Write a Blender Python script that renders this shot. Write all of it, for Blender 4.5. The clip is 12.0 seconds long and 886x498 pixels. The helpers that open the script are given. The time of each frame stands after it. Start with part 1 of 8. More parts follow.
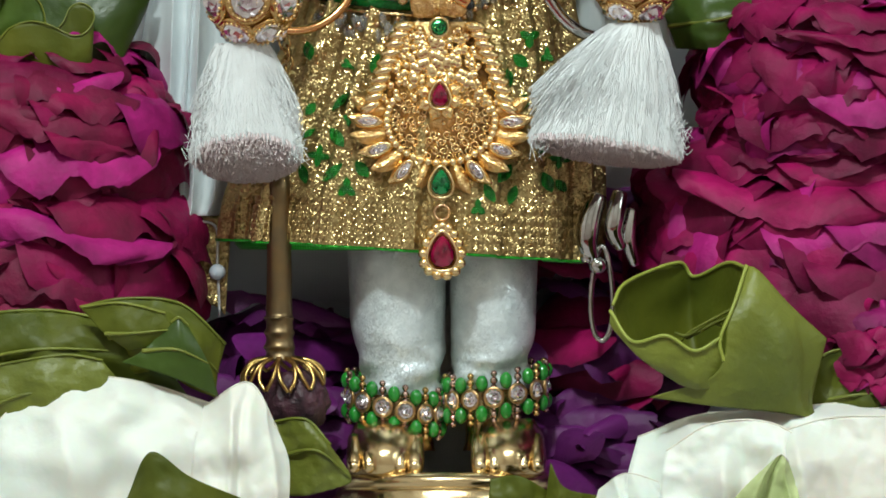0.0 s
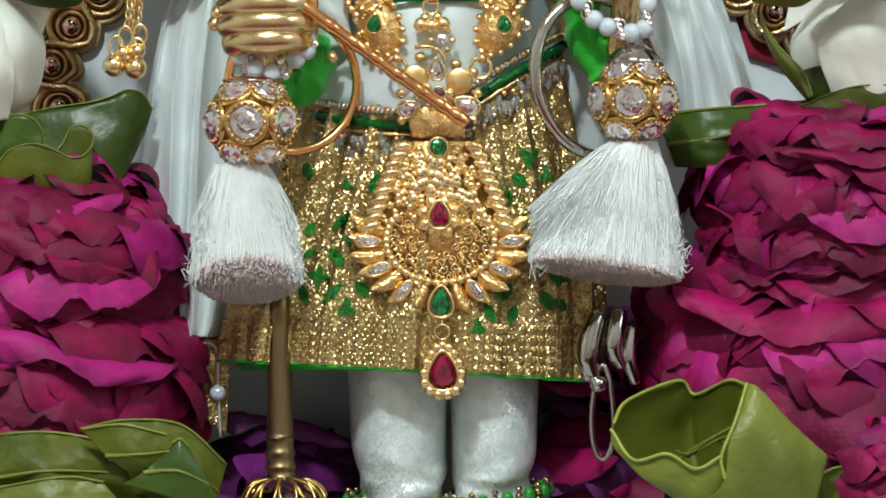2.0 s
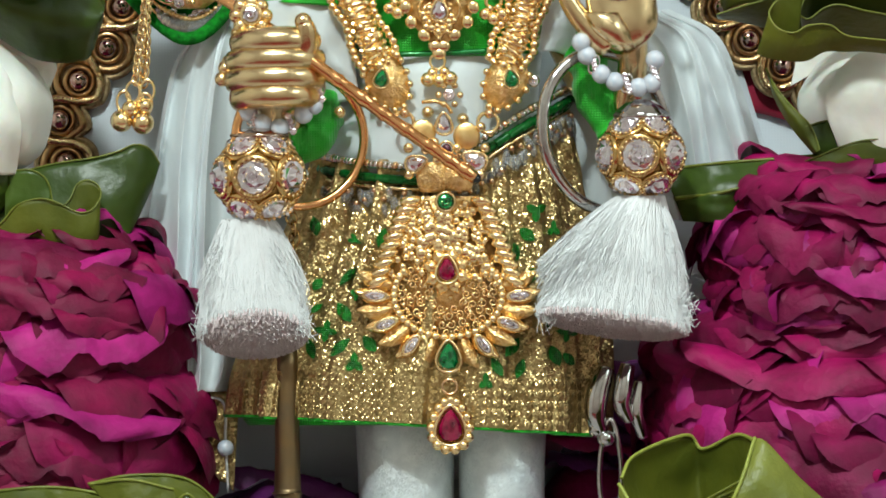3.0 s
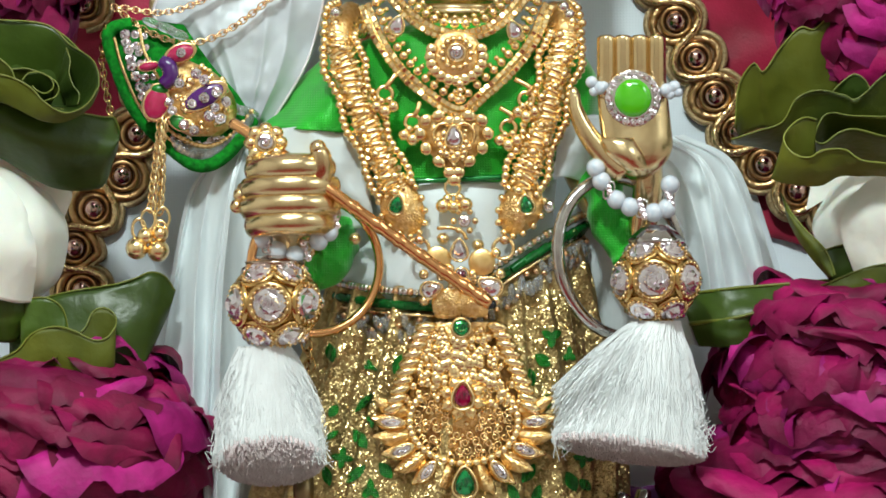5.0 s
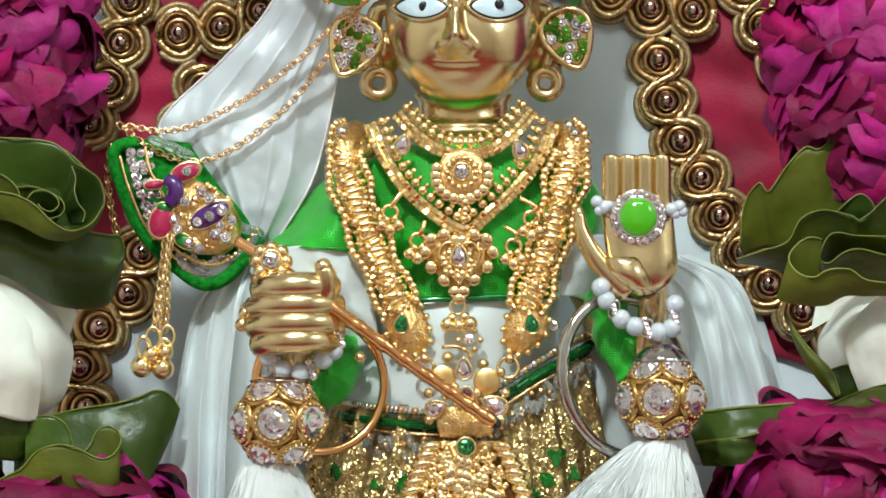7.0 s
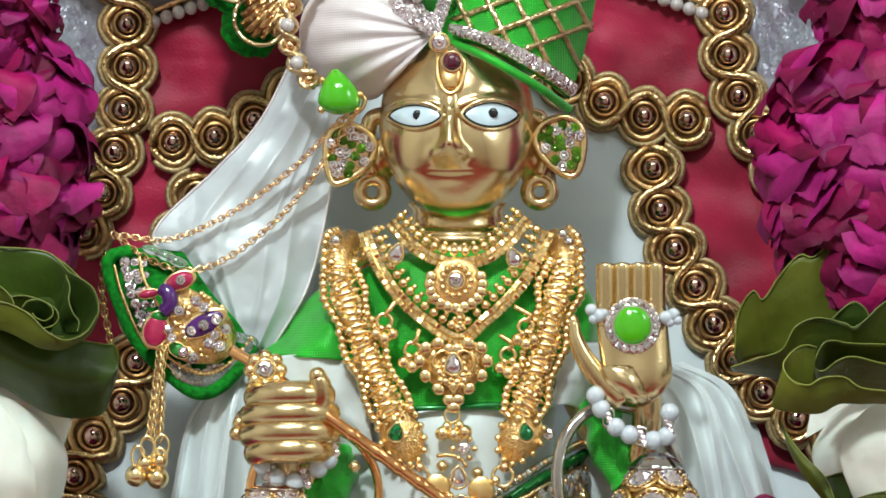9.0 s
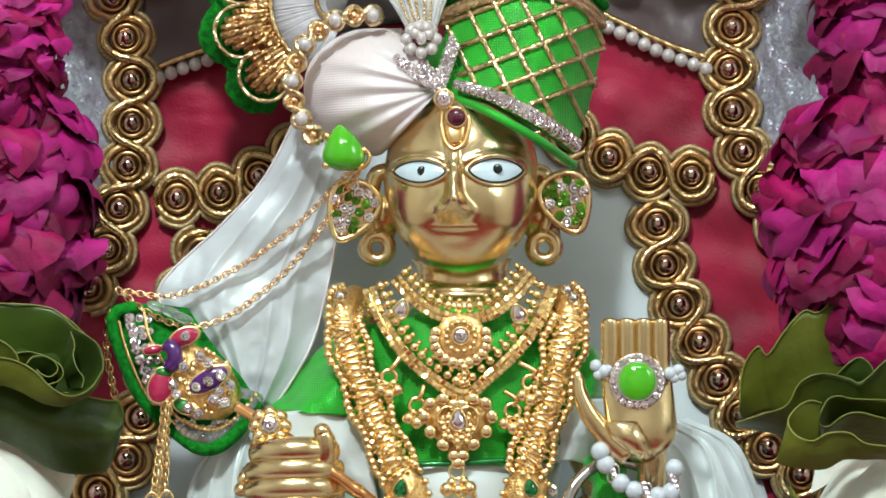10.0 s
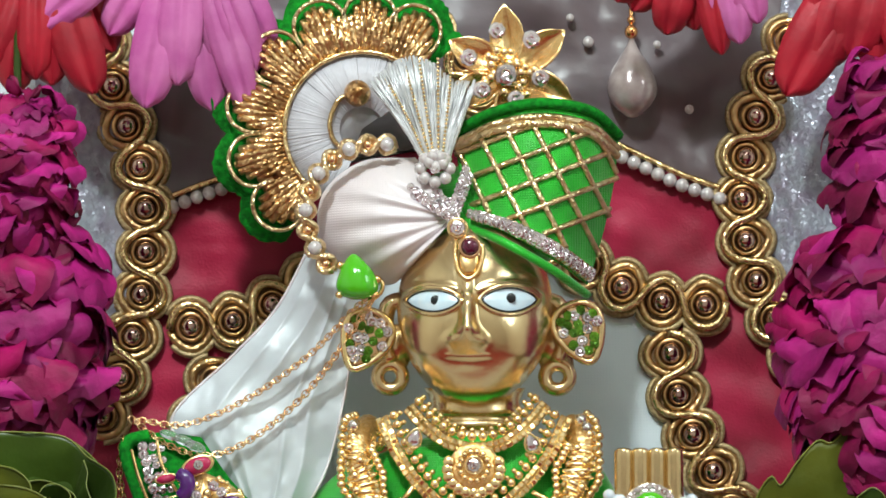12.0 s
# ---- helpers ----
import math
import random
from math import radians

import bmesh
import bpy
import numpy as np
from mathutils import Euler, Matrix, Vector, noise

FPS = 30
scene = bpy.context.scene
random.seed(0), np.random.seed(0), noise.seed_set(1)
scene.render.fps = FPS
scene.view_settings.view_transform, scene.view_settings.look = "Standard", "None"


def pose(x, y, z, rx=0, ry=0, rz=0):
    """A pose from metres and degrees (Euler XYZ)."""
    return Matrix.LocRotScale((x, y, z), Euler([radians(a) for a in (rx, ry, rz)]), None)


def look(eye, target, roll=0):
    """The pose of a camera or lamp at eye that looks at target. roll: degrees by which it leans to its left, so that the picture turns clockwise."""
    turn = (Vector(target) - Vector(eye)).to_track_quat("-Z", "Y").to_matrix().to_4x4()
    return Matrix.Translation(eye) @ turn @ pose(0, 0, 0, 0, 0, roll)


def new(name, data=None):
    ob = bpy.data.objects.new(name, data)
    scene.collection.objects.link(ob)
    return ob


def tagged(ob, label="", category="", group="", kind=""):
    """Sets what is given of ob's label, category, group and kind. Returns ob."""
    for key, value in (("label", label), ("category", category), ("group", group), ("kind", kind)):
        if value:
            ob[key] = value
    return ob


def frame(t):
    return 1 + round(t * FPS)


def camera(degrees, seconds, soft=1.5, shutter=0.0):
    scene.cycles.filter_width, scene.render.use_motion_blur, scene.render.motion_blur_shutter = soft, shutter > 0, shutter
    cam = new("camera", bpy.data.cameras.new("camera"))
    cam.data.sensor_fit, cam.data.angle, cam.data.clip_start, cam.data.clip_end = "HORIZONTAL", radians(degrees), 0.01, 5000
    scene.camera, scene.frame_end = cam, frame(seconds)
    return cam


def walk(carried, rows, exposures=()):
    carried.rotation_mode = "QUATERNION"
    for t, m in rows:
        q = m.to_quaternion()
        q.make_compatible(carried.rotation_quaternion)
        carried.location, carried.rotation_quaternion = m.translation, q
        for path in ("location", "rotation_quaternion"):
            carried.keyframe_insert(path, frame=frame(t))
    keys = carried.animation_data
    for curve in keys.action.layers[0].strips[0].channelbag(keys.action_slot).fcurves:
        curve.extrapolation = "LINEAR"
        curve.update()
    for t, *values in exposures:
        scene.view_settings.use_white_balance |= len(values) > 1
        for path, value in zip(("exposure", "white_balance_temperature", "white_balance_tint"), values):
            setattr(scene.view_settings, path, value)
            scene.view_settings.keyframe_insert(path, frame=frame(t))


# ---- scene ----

# The camera stands on a tripod in front of a small dressed statue and tilts slowly up.
U = 0.000135                      # one drawing unit, in metres
REACH = 1.5                       # from the eye to the statue's axis
EYE = Vector((0.0, -REACH, 1105 * U))
cam = camera(2 * math.degrees(math.atan(784 * U / REACH)), 12.0, soft=1.7)
TURNS = [  # seconds, yaw, pitch, lean
    (0.0, 0.0, -3.2503, 0.0), (0.5, 0.0089, -3.0053, 0.0724), (1.0, 0.0126, -2.7365, 0.1989),
    (1.5, 0.0053, -2.4422, 0.3173), (2.0, -0.0027, -2.159, 0.3603), (2.5, 0.0184, -1.9029, 0.3765),
    (3.0, 0.062, -1.6599, 0.4221), (5.0, 0.1925, -0.5066, 0.6702), (5.5, 0.1938, -0.2448, 0.7213),
    (6.0, 0.1913, 0.0159, 0.6423), (6.5, 0.2059, 0.2947, 0.5335), (7.0, 0.227, 0.5792, 0.5426),
    (9.0, 0.1643, 1.5694, 0.6498), (9.5, 0.1782, 1.8085, 0.6691), (10.0, 0.2002, 2.0799, 0.6841),
    (10.5, 0.2196, 2.3667, 0.6129), (11.0, 0.2476, 2.6583, 0.5966), (11.5, 0.2834, 2.9521, 0.5932),
    (12.0, 0.31, 3.2606, 0.5695),
]


def aim(yaw, pitch, lean):
    return Matrix.Translation(EYE) @ Euler((radians(90 + pitch), 0, radians(yaw))).to_matrix().to_4x4() @ Matrix.Rotation(radians(-lean), 4, "Z")


walk(cam, [(t, aim(a, b, c)) for t, a, b, c in TURNS], [(0.0, -0.28), (1.5, -0.24), (3.0, -0.14), (5.0, -0.06), (12.0, -0.06)])

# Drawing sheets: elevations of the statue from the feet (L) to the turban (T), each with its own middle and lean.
SHEETS = {k: (-math.tan(radians(a)) * REACH, EYE.z + math.tan(radians(b)) * REACH, radians(c)) for k, a, b, c in (
    ("L", 0.0, -3.2503, 0.0), ("K", 0.0184, -1.9029, 0.3765), ("M", 0.2059, 0.2947, 0.5335),
    ("N", 0.1782, 1.8085, 0.6691), ("T", 0.31, 3.2606, 0.5695))}


def at(s, x, y, d=0.0):
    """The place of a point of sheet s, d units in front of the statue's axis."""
    cx, cz, a = SHEETS[s]
    p, q = (x - 784) * U, (441 - y) * U
    flat = Vector((cx + p * math.cos(a) + q * math.sin(a), 0, cz - p * math.sin(a) + q * math.cos(a)))
    return EYE + (flat - EYE) * (1 - d * U / REACH)


# ---- world and light ----
world = bpy.data.worlds.new("World")
scene.world = world
world.use_nodes = True
world.node_tree.nodes["Background"].inputs["Color"].default_value = (0.9, 0.93, 1.0, 1)
world.node_tree.nodes["Background"].inputs["Strength"].default_value = 0.0


def area(name, eye, target, sx, sy, watts, colour):
    data = bpy.data.lights.new(name, "AREA")
    data.shape, data.size, data.size_y, data.energy, data.color = "RECTANGLE", sx, sy, watts, colour
    ob = new(name, data)
    ob.matrix_world = look(eye, target)
    return ob


area("key_lamp", (-0.22, -1.05, 1.15), (0, 0, 0.15), 0.10, 0.10, 16.5, (0.89, 1.0, 0.975))
# added fill without known fixtures; the second washes the wall the brass mirrors
area("overhead_fill", (0.0, -1.1, 1.56), (0, -0.2, 0.1), 1.0, 0.6, 15, (0.82, 0.98, 1.0))
area("wall_wash_fill", (0, -1.25, 1.57), (0, -2.0, 0.3), 1.2, 0.4, 13, (0.88, 1.0, 0.975))
area("side_fill", (1.12, -0.9, 0.85), (0, 0, 0.15), 0.45, 0.45, 4.2, (0.82, 0.98, 1.0))
scene.view_settings.exposure = 0.0


# ---- materials ----
def material(name, base, rough=0.5, metal=0.0, second=None, scale=300.0, bump=0.0, bump_scale=2000.0, detail=4.0, vary=0.0, kind="noise", **extra):
    """A node material: two colours mixed by noise, a fine relief, and a little difference from piece to piece."""
    m = bpy.data.materials.new(name)
    m.use_nodes = True
    nodes, links = m.node_tree.nodes, m.node_tree.links
    p = nodes["Principled BSDF"]
    coord = nodes.new("ShaderNodeTexCoord")
    n = nodes.new("ShaderNodeTexNoise")
    n.inputs["Scale"].default_value, n.inputs["Detail"].default_value = scale, detail
    links.new(coord.outputs["Object"], n.inputs["Vector"])
    mix = nodes.new("ShaderNodeMix")
    mix.data_type = "RGBA"
    ramp = nodes.new("ShaderNodeMapRange")
    ramp.inputs["From Min"].default_value, ramp.inputs["From Max"].default_value = 0.32, 0.68
    links.new(n.outputs["Fac"], ramp.inputs["Value"])
    links.new(ramp.outputs["Result"], mix.inputs["Factor"])
    mix.inputs["A"].default_value = (*base, 1)
    mix.inputs["B"].default_value = (*(second or [c * 0.75 for c in base]), 1)
    out = mix.outputs["Result"]
    if vary:
        info = nodes.new("ShaderNodeObjectInfo")
        hue = nodes.new("ShaderNodeHueSaturation")
        span = nodes.new("ShaderNodeMapRange")
        span.inputs["To Min"].default_value, span.inputs["To Max"].default_value = 1 - vary, 1 + vary
        links.new(info.outputs["Random"], span.inputs["Value"])
        links.new(span.outputs["Result"], hue.inputs["Value"])
        links.new(out, hue.inputs["Color"])
        out = hue.outputs["Color"]
    links.new(out, p.inputs["Base Color"])
    p.inputs["Roughness"].default_value, p.inputs["Metallic"].default_value = rough, metal
    for key, value in extra.items():
        p.inputs[key.replace("_", " ")].default_value = value
    if bump:
        b = nodes.new("ShaderNodeBump")
        b.inputs["Strength"].default_value, b.inputs["Distance"].default_value = bump, 0.0002 if kind == "weave" else 0.4 / bump_scale
        if kind == "weave":
            first = nodes.new("ShaderNodeTexWave")
            other = nodes.new("ShaderNodeTexWave")
            first.bands_direction, other.bands_direction = "X", "Z"
            for w in (first, other):
                w.inputs["Scale"].default_value, w.inputs["Distortion"].default_value = bump_scale, 1.0
                links.new(coord.outputs["Object"], w.inputs["Vector"])
            mul = nodes.new("ShaderNodeMath")
            mul.operation = "MULTIPLY"
            links.new(first.outputs["Fac"], mul.inputs[0])
            links.new(other.outputs["Fac"], mul.inputs[1])
            links.new(mul.outputs["Value"], b.inputs["Height"])
        elif kind == "cells":
            v = nodes.new("ShaderNodeTexVoronoi")
            v.inputs["Scale"].default_value = bump_scale
            links.new(coord.outputs["Object"], v.inputs["Vector"])
            links.new(v.outputs["Distance"], b.inputs["Height"])
        else:
            v = nodes.new("ShaderNodeTexNoise")
            v.inputs["Scale"].default_value, v.inputs["Detail"].default_value = bump_scale, 3.0
            links.new(coord.outputs["Object"], v.inputs["Vector"])
            links.new(v.outputs["Fac"], b.inputs["Height"])
        links.new(b.outputs["Normal"], p.inputs["Normal"])
    return m


def glitter(name, base, second, scale, rough=0.3, metal=0.9, power=1.1):
    """Cloth of small metal flakes that each face another way."""
    m = material(name, base, rough, metal, second, scale * 0.12)
    nodes, links = m.node_tree.nodes, m.node_tree.links
    v = nodes.new("ShaderNodeTexVoronoi")
    v.inputs["Scale"].default_value = scale
    links.new(nodes["Texture Coordinate"].outputs["Object"], v.inputs["Vector"])
    sub = nodes.new("ShaderNodeVectorMath")
    sub.operation = "SUBTRACT"
    sub.inputs[1].default_value = (0.5, 0.5, 0.5)
    links.new(v.outputs["Color"], sub.inputs[0])
    mul = nodes.new("ShaderNodeVectorMath")
    mul.operation = "SCALE"
    mul.inputs["Scale"].default_value = power
    links.new(sub.outputs["Vector"], mul.inputs[0])
    geo = nodes.new("ShaderNodeNewGeometry")
    add = nodes.new("ShaderNodeVectorMath")
    add.operation = "ADD"
    links.new(geo.outputs["Normal"], add.inputs[0])
    links.new(mul.outputs["Vector"], add.inputs[1])
    norm = nodes.new("ShaderNodeVectorMath")
    norm.operation = "NORMALIZE"
    links.new(add.outputs["Vector"], norm.inputs[0])
    links.new(norm.outputs["Vector"], nodes["Principled BSDF"].inputs["Normal"])
    return m


BRASS = material("brass", (0.80, 0.62, 0.36), 0.23, 1.0, (0.74, 0.55, 0.29), 90, 0.10, 700)
EYE_WHITE = material("eye_enamel", (0.54, 0.69, 0.80), 0.2, 0, (0.64, 0.74, 0.80), 400)
BLACK = material("black_enamel", (0.012, 0.014, 0.016), 0.15, 0, (0.02, 0.02, 0.02), 500)
GOLD = material("gold", (1.0, 0.73, 0.37), 0.26, 1.0, (0.90, 0.56, 0.22), 700, 0.3, 1500)
GRAIN_GOLD = material("granulated_gold", (1.0, 0.72, 0.36), 0.28, 1.0, (0.78, 0.46, 0.15), 900, 0.9, 1900, kind="cells")
OLD_GOLD = material("antique_gold", (0.62, 0.40, 0.14), 0.28, 1.0, (0.36, 0.22, 0.07), 500, 0.3, 2000)
ROSE_GOLD = material("copper_gold", (0.95, 0.50, 0.22), 0.18, 1.0, (0.85, 0.42, 0.17), 300, 0.08, 1500)
SILVER = material("silver", (0.62, 0.60, 0.59), 0.08, 1.0, (0.46, 0.44, 0.43), 300, 0.05, 900)
CORD = glitter("gold_cord", (0.92, 0.70, 0.38), (0.56, 0.36, 0.15), 2600, 0.26, 1.0, 0.45)
CORD_DULL = glitter("copper_gold_cord", (0.80, 0.54, 0.26), (0.46, 0.27, 0.12), 2400, 0.34, 1.0, 0.4)
CORD_EDGE = material("pale_gold_braid", (0.52, 0.39, 0.22), 0.5, 0.7, (0.27, 0.18, 0.08), 1500, 1.0, 2200)
BEAD_METAL = material("bronze_bead", (0.62, 0.52, 0.45), 0.12, 1.0, (0.45, 0.33, 0.26), 300)
PEARL = material("pearl", (0.50, 0.42, 0.41), 0.14, 0.3, (0.33, 0.25, 0.25), 250, Coat_Weight=0.7)
ENAMEL = material("lime_enamel", (0.072, 0.44, 0.008), 0.1, 0.0, (0.06, 0.40, 0.008), 60, Coat_Weight=0.8)
VIOLET = material("violet_enamel", (0.09, 0.015, 0.16), 0.12, 0, (0.06, 0.01, 0.11), 200, Coat_Weight=0.7)
GREEN_TUBE = material("dark_green_bugle_bead", (0.005, 0.12, 0.02), 0.08, 0.3, (0.01, 0.2, 0.04), 300)
GREEN_SATIN = material("green_satin", (0.008, 0.50, 0.015), 0.38, 0.1, (0.004, 0.30, 0.009), 160, 0.7, 520, kind="weave", Sheen_Weight=0.2)
GREEN_TAFFETA = material("dark_green_taffeta", (0.003, 0.22, 0.010), 0.35, 0.15, (0.002, 0.08, 0.005), 500, 0.8, 700, kind="weave")
GREEN_VELVET = material("green_velvet", (0.005, 0.25, 0.016), 0.9, 0.0, (0.002, 0.09, 0.006), 700, 1.0, 1500, Specular_IOR_Level=0.2)
WHITE_SATIN = material("white_satin", (0.70, 0.77, 0.78), 0.36, 0.12, (0.62, 0.68, 0.70), 60, 0.16, 760, kind="weave", Sheen_Weight=0.25)
TURBAN_SATIN = material("ivory_satin", (0.75, 0.68, 0.70), 0.4, 0.08, (0.68, 0.60, 0.62), 70, 0.3, 520, kind="weave")
# the tail's grey mottle stands in for blotchy shading on white silk
TAIL_SILK = material("thin_white_silk", (0.60, 0.65, 0.68), 0.34, 0.08, (0.44, 0.46, 0.50), 45, 0.2, 700, kind="weave", Sheen_Weight=0.3)
SHIMMER = glitter("silver_shimmer_cloth", (0.80, 0.86, 0.87), (0.66, 0.72, 0.74), 2500, 0.34, 0.35, 0.40)
SPANGLE = glitter("gold_glitter_cloth", (0.64, 0.48, 0.22), (0.36, 0.25, 0.10), 2900, 0.28, 0.9, 1.0)
IRIDESCENT = glitter("iridescent_cloth", (0.38, 0.41, 0.47), (0.26, 0.23, 0.30), 1900, 0.32, 0.3, 0.40)
# the lighter maroon mottle imitates patchy highlights on the velvet pile
VELVET = material("maroon_velvet", (0.42, 0.004, 0.050), 0.55, 0.0, (0.20, 0.001, 0.018), 45, 0.4, 1500, Specular_IOR_Level=0.35, Sheen_Weight=0.35)
GREY_CLOTH = material("grey_white_cloth", (0.70, 0.76, 0.80), 0.5, 0.0, (0.62, 0.68, 0.73), 40, 0.15, 420, kind="weave")
# pinkish white cloth, its colour darkened for the shade under the gerberas
PINK_VOILE = material("pinkish_white_cloth_shaded", (0.20, 0.17, 0.185), 0.35, 0.0, (0.075, 0.042, 0.048), 16, 0.10, 900)
MAGENTA = material("magenta_petal", (0.30, 0.002, 0.080), 0.6, 0.0, (0.15, 0.001, 0.036), 110, 0.4, 420, vary=0.4, Specular_IOR_Level=0.25)
CRIMSON = material("crimson_petal", (0.23, 0.002, 0.052), 0.6, 0.0, (0.105, 0.001, 0.022), 110, 0.4, 420, vary=0.4, Specular_IOR_Level=0.25)
PLUM = material("plum_petal", (0.42, 0.012, 0.18), 0.6, 0.0, (0.21, 0.003, 0.085), 110, 0.4, 420, vary=0.35, Specular_IOR_Level=0.25)
PURPLE = material("purple_petal", (0.125, 0.004, 0.12), 0.6, 0.0, (0.08, 0.004, 0.08), 110, 0.4, 500, vary=0.3)
WHITE_PETAL = material("white_petal", (0.80, 0.82, 0.75), 0.5, 0.0, (0.78, 0.68, 0.60), 20, 0.15, 260, vary=0.06, Subsurface_Weight=0.15, Subsurface_Scale=0.004)
PETAL_LIP = material("beige_petal_lip", (0.80, 0.73, 0.62), 0.6, 0.0, (0.80, 0.79, 0.70), 120, vary=0.1)
PINK_PETAL = material("pink_gerbera_petal", (0.58, 0.16, 0.40), 0.5, 0, (0.46, 0.08, 0.30), 110, 0.2, 500, vary=0.15)
RED_PETAL = material("red_gerbera_petal", (0.40, 0.008, 0.024), 0.5, 0, (0.24, 0.003, 0.013), 110, 0.2, 500, vary=0.15)
LEAF = material("leaf_green", (0.118, 0.126, 0.010), 0.5, 0, (0.034, 0.052, 0.005), 32, 0.25, 260, vary=0.2, Specular_IOR_Level=0.25)
LEAF_DARK = material("dark_leaf", (0.050, 0.088, 0.010), 0.36, 0, (0.018, 0.034, 0.005), 36, 0.18, 260, vary=0.2, Specular_IOR_Level=0.35)
LEAF_PALE = material("yellow_green_leaf", (0.21, 0.23, 0.025), 0.46, 0, (0.085, 0.105, 0.013), 30, 0.45, 260, vary=0.15)
LEAF_EDGE = material("lime_leaf_edge", (0.34, 0.38, 0.06), 0.5, 0, (0.24, 0.28, 0.04), 200)
LEAF_FRESH = material("pale_fresh_leaf", (0.42, 0.52, 0.20), 0.5, 0, (0.58, 0.62, 0.34), 60, 0.3, 260)
THREAD = material("white_thread", (0.90, 0.93, 0.93), 0.5, 0, (0.82, 0.84, 0.84), 200, Sheen_Weight=0.2)
BRAID_BED = material("dark_braid_bed", (0.34, 0.21, 0.10), 0.5, 0.6, (0.17, 0.09, 0.045), 700, 0.6, 1500)
THREAD_END = material("cut_thread_end", (0.84, 0.74, 0.74), 0.8, 0, (0.70, 0.58, 0.58), 500, 1.0, 900)
THREAD_GREY = material("grey_silk_thread", (0.56, 0.54, 0.58), 0.4, 0, (0.46, 0.44, 0.48), 300, 0.2, 900)
TINSEL = material("silver_tinsel", (0.80, 0.80, 0.82), 0.34, 0.45, (0.6, 0.6, 0.62), 500)
BULLION = glitter("gold_bullion", (0.90, 0.60, 0.30), (0.34, 0.17, 0.06), 1500, 0.3, 1.0, 0.9)
LATTICE = glitter("gold_lattice_cord", (0.92, 0.74, 0.46), (0.62, 0.42, 0.20), 2000, 0.3, 1.0, 0.8)
SEED = material("dark_seed", (0.085, 0.025, 0.04), 0.5, 0, (0.02, 0.008, 0.012), 200, 1.0, 500)
MACE_BRASS = material("dull_brass", (0.20, 0.15, 0.09), 0.42, 1.0, (0.26, 0.17, 0.08), 150, 0.1, 900)
STONE = material("altar_marble", (0.45, 0.42, 0.40), 0.4, 0, (0.36, 0.33, 0.32), 12, 0.1, 300)
PLASTER = material("cream_plaster", (0.72, 0.70, 0.64), 0.7, 0, (0.66, 0.63, 0.57), 4, 0.2, 60)
CARPET = material("red_carpet", (0.28, 0.03, 0.025), 0.9, 0, (0.22, 0.02, 0.02), 40, 0.4, 400)


def small(name, base, rough, metal, second, **extra):
    """A material for pieces drawn at unit size."""
    return material(name, base, rough, metal, second, 1.3, **extra)


P_GOLD = small("bead_gold", (1.0, 0.77, 0.43), 0.25, 1.0, (0.93, 0.64, 0.29), vary=0.12)
P_GRAIN = small("coin_gold", (1.0, 0.72, 0.34), 0.34, 1.0, (0.86, 0.55, 0.2))
P_OLD = small("bead_antique_gold", (0.70, 0.47, 0.20), 0.2, 1.0, (0.5, 0.31, 0.11), vary=0.15)
P_COPPER = small("bead_copper_gold", (0.96, 0.66, 0.40), 0.2, 1.0, (0.86, 0.52, 0.27))
P_SILVER = small("bead_silver", (0.80, 0.78, 0.76), 0.12, 1.0, (0.66, 0.63, 0.6), vary=0.1)
P_CORD = small("ring_gold_cord", (0.86, 0.63, 0.28), 0.26, 1.0, (0.62, 0.40, 0.14))
P_DULL = small("ring_dull_copper", (0.72, 0.47, 0.22), 0.3, 1.0, (0.46, 0.27, 0.12), vary=0.2)
P_METAL = small("bead_bronze", (0.62, 0.44, 0.38), 0.08, 1.0, (0.36, 0.20, 0.17), vary=0.2)
P_CRYSTAL = small("crystal_stone", (0.88, 0.85, 0.88), 0.05, 0.9, (0.72, 0.62, 0.67), vary=0.2)
P_CLEAR = small("clear_glass", (0.86, 0.88, 0.88), 0.05, 0.0, (0.8, 0.82, 0.82), Transmission_Weight=0.85, IOR=1.5)
P_PEARL = small("pearl_bead", (0.66, 0.63, 0.63), 0.1, 0.25, (0.48, 0.41, 0.41), Coat_Weight=0.7)
P_WHITE = small("opal_bead", (0.48, 0.56, 0.64), 0.16, 0.0, (0.62, 0.62, 0.66), Coat_Weight=0.5)
P_GREEN = small("green_bead", (0.02, 0.25, 0.03), 0.12, 0.0, (0.012, 0.18, 0.02), Coat_Weight=0.5, vary=0.15)
P_PERIDOT = small("peridot", (0.15, 0.30, 0.03), 0.06, 0.6, (0.06, 0.19, 0.01), vary=0.4)
P_RUBY = small("ruby_stone", (0.42, 0.002, 0.06), 0.05, 0.35, (0.09, 0.0, 0.012), Coat_Weight=1.0)
P_GARNET = small("garnet_stone", (0.06, 0.003, 0.016), 0.05, 0.1, (0.10, 0.006, 0.03), Coat_Weight=1.0)
P_EMERALD = small("emerald_stone", (0.0, 0.34, 0.08), 0.05, 0.5, (0.0, 0.05, 0.014), Coat_Weight=1.0)
P_ENAMEL = small("enamel_lime", (0.072, 0.44, 0.008), 0.1, 0.0, (0.06, 0.40, 0.008), Coat_Weight=0.8)
P_VIOLET = small("enamel_violet", (0.09, 0.015, 0.16), 0.12, 0, (0.06, 0.01, 0.11), Coat_Weight=0.7)
P_PINK = small("enamel_pink", (0.46, 0.02, 0.09), 0.12, 0, (0.36, 0.012, 0.06), Coat_Weight=0.7)
P_TUBE = small("bugle_green", (0.006, 0.15, 0.025), 0.08, 0.3, (0.003, 0.07, 0.01), vary=0.2)
P_SPANGLE = glitter("square_glitter", (0.74, 0.56, 0.26), (0.42, 0.29, 0.12), 7.0, 0.28, 0.9)


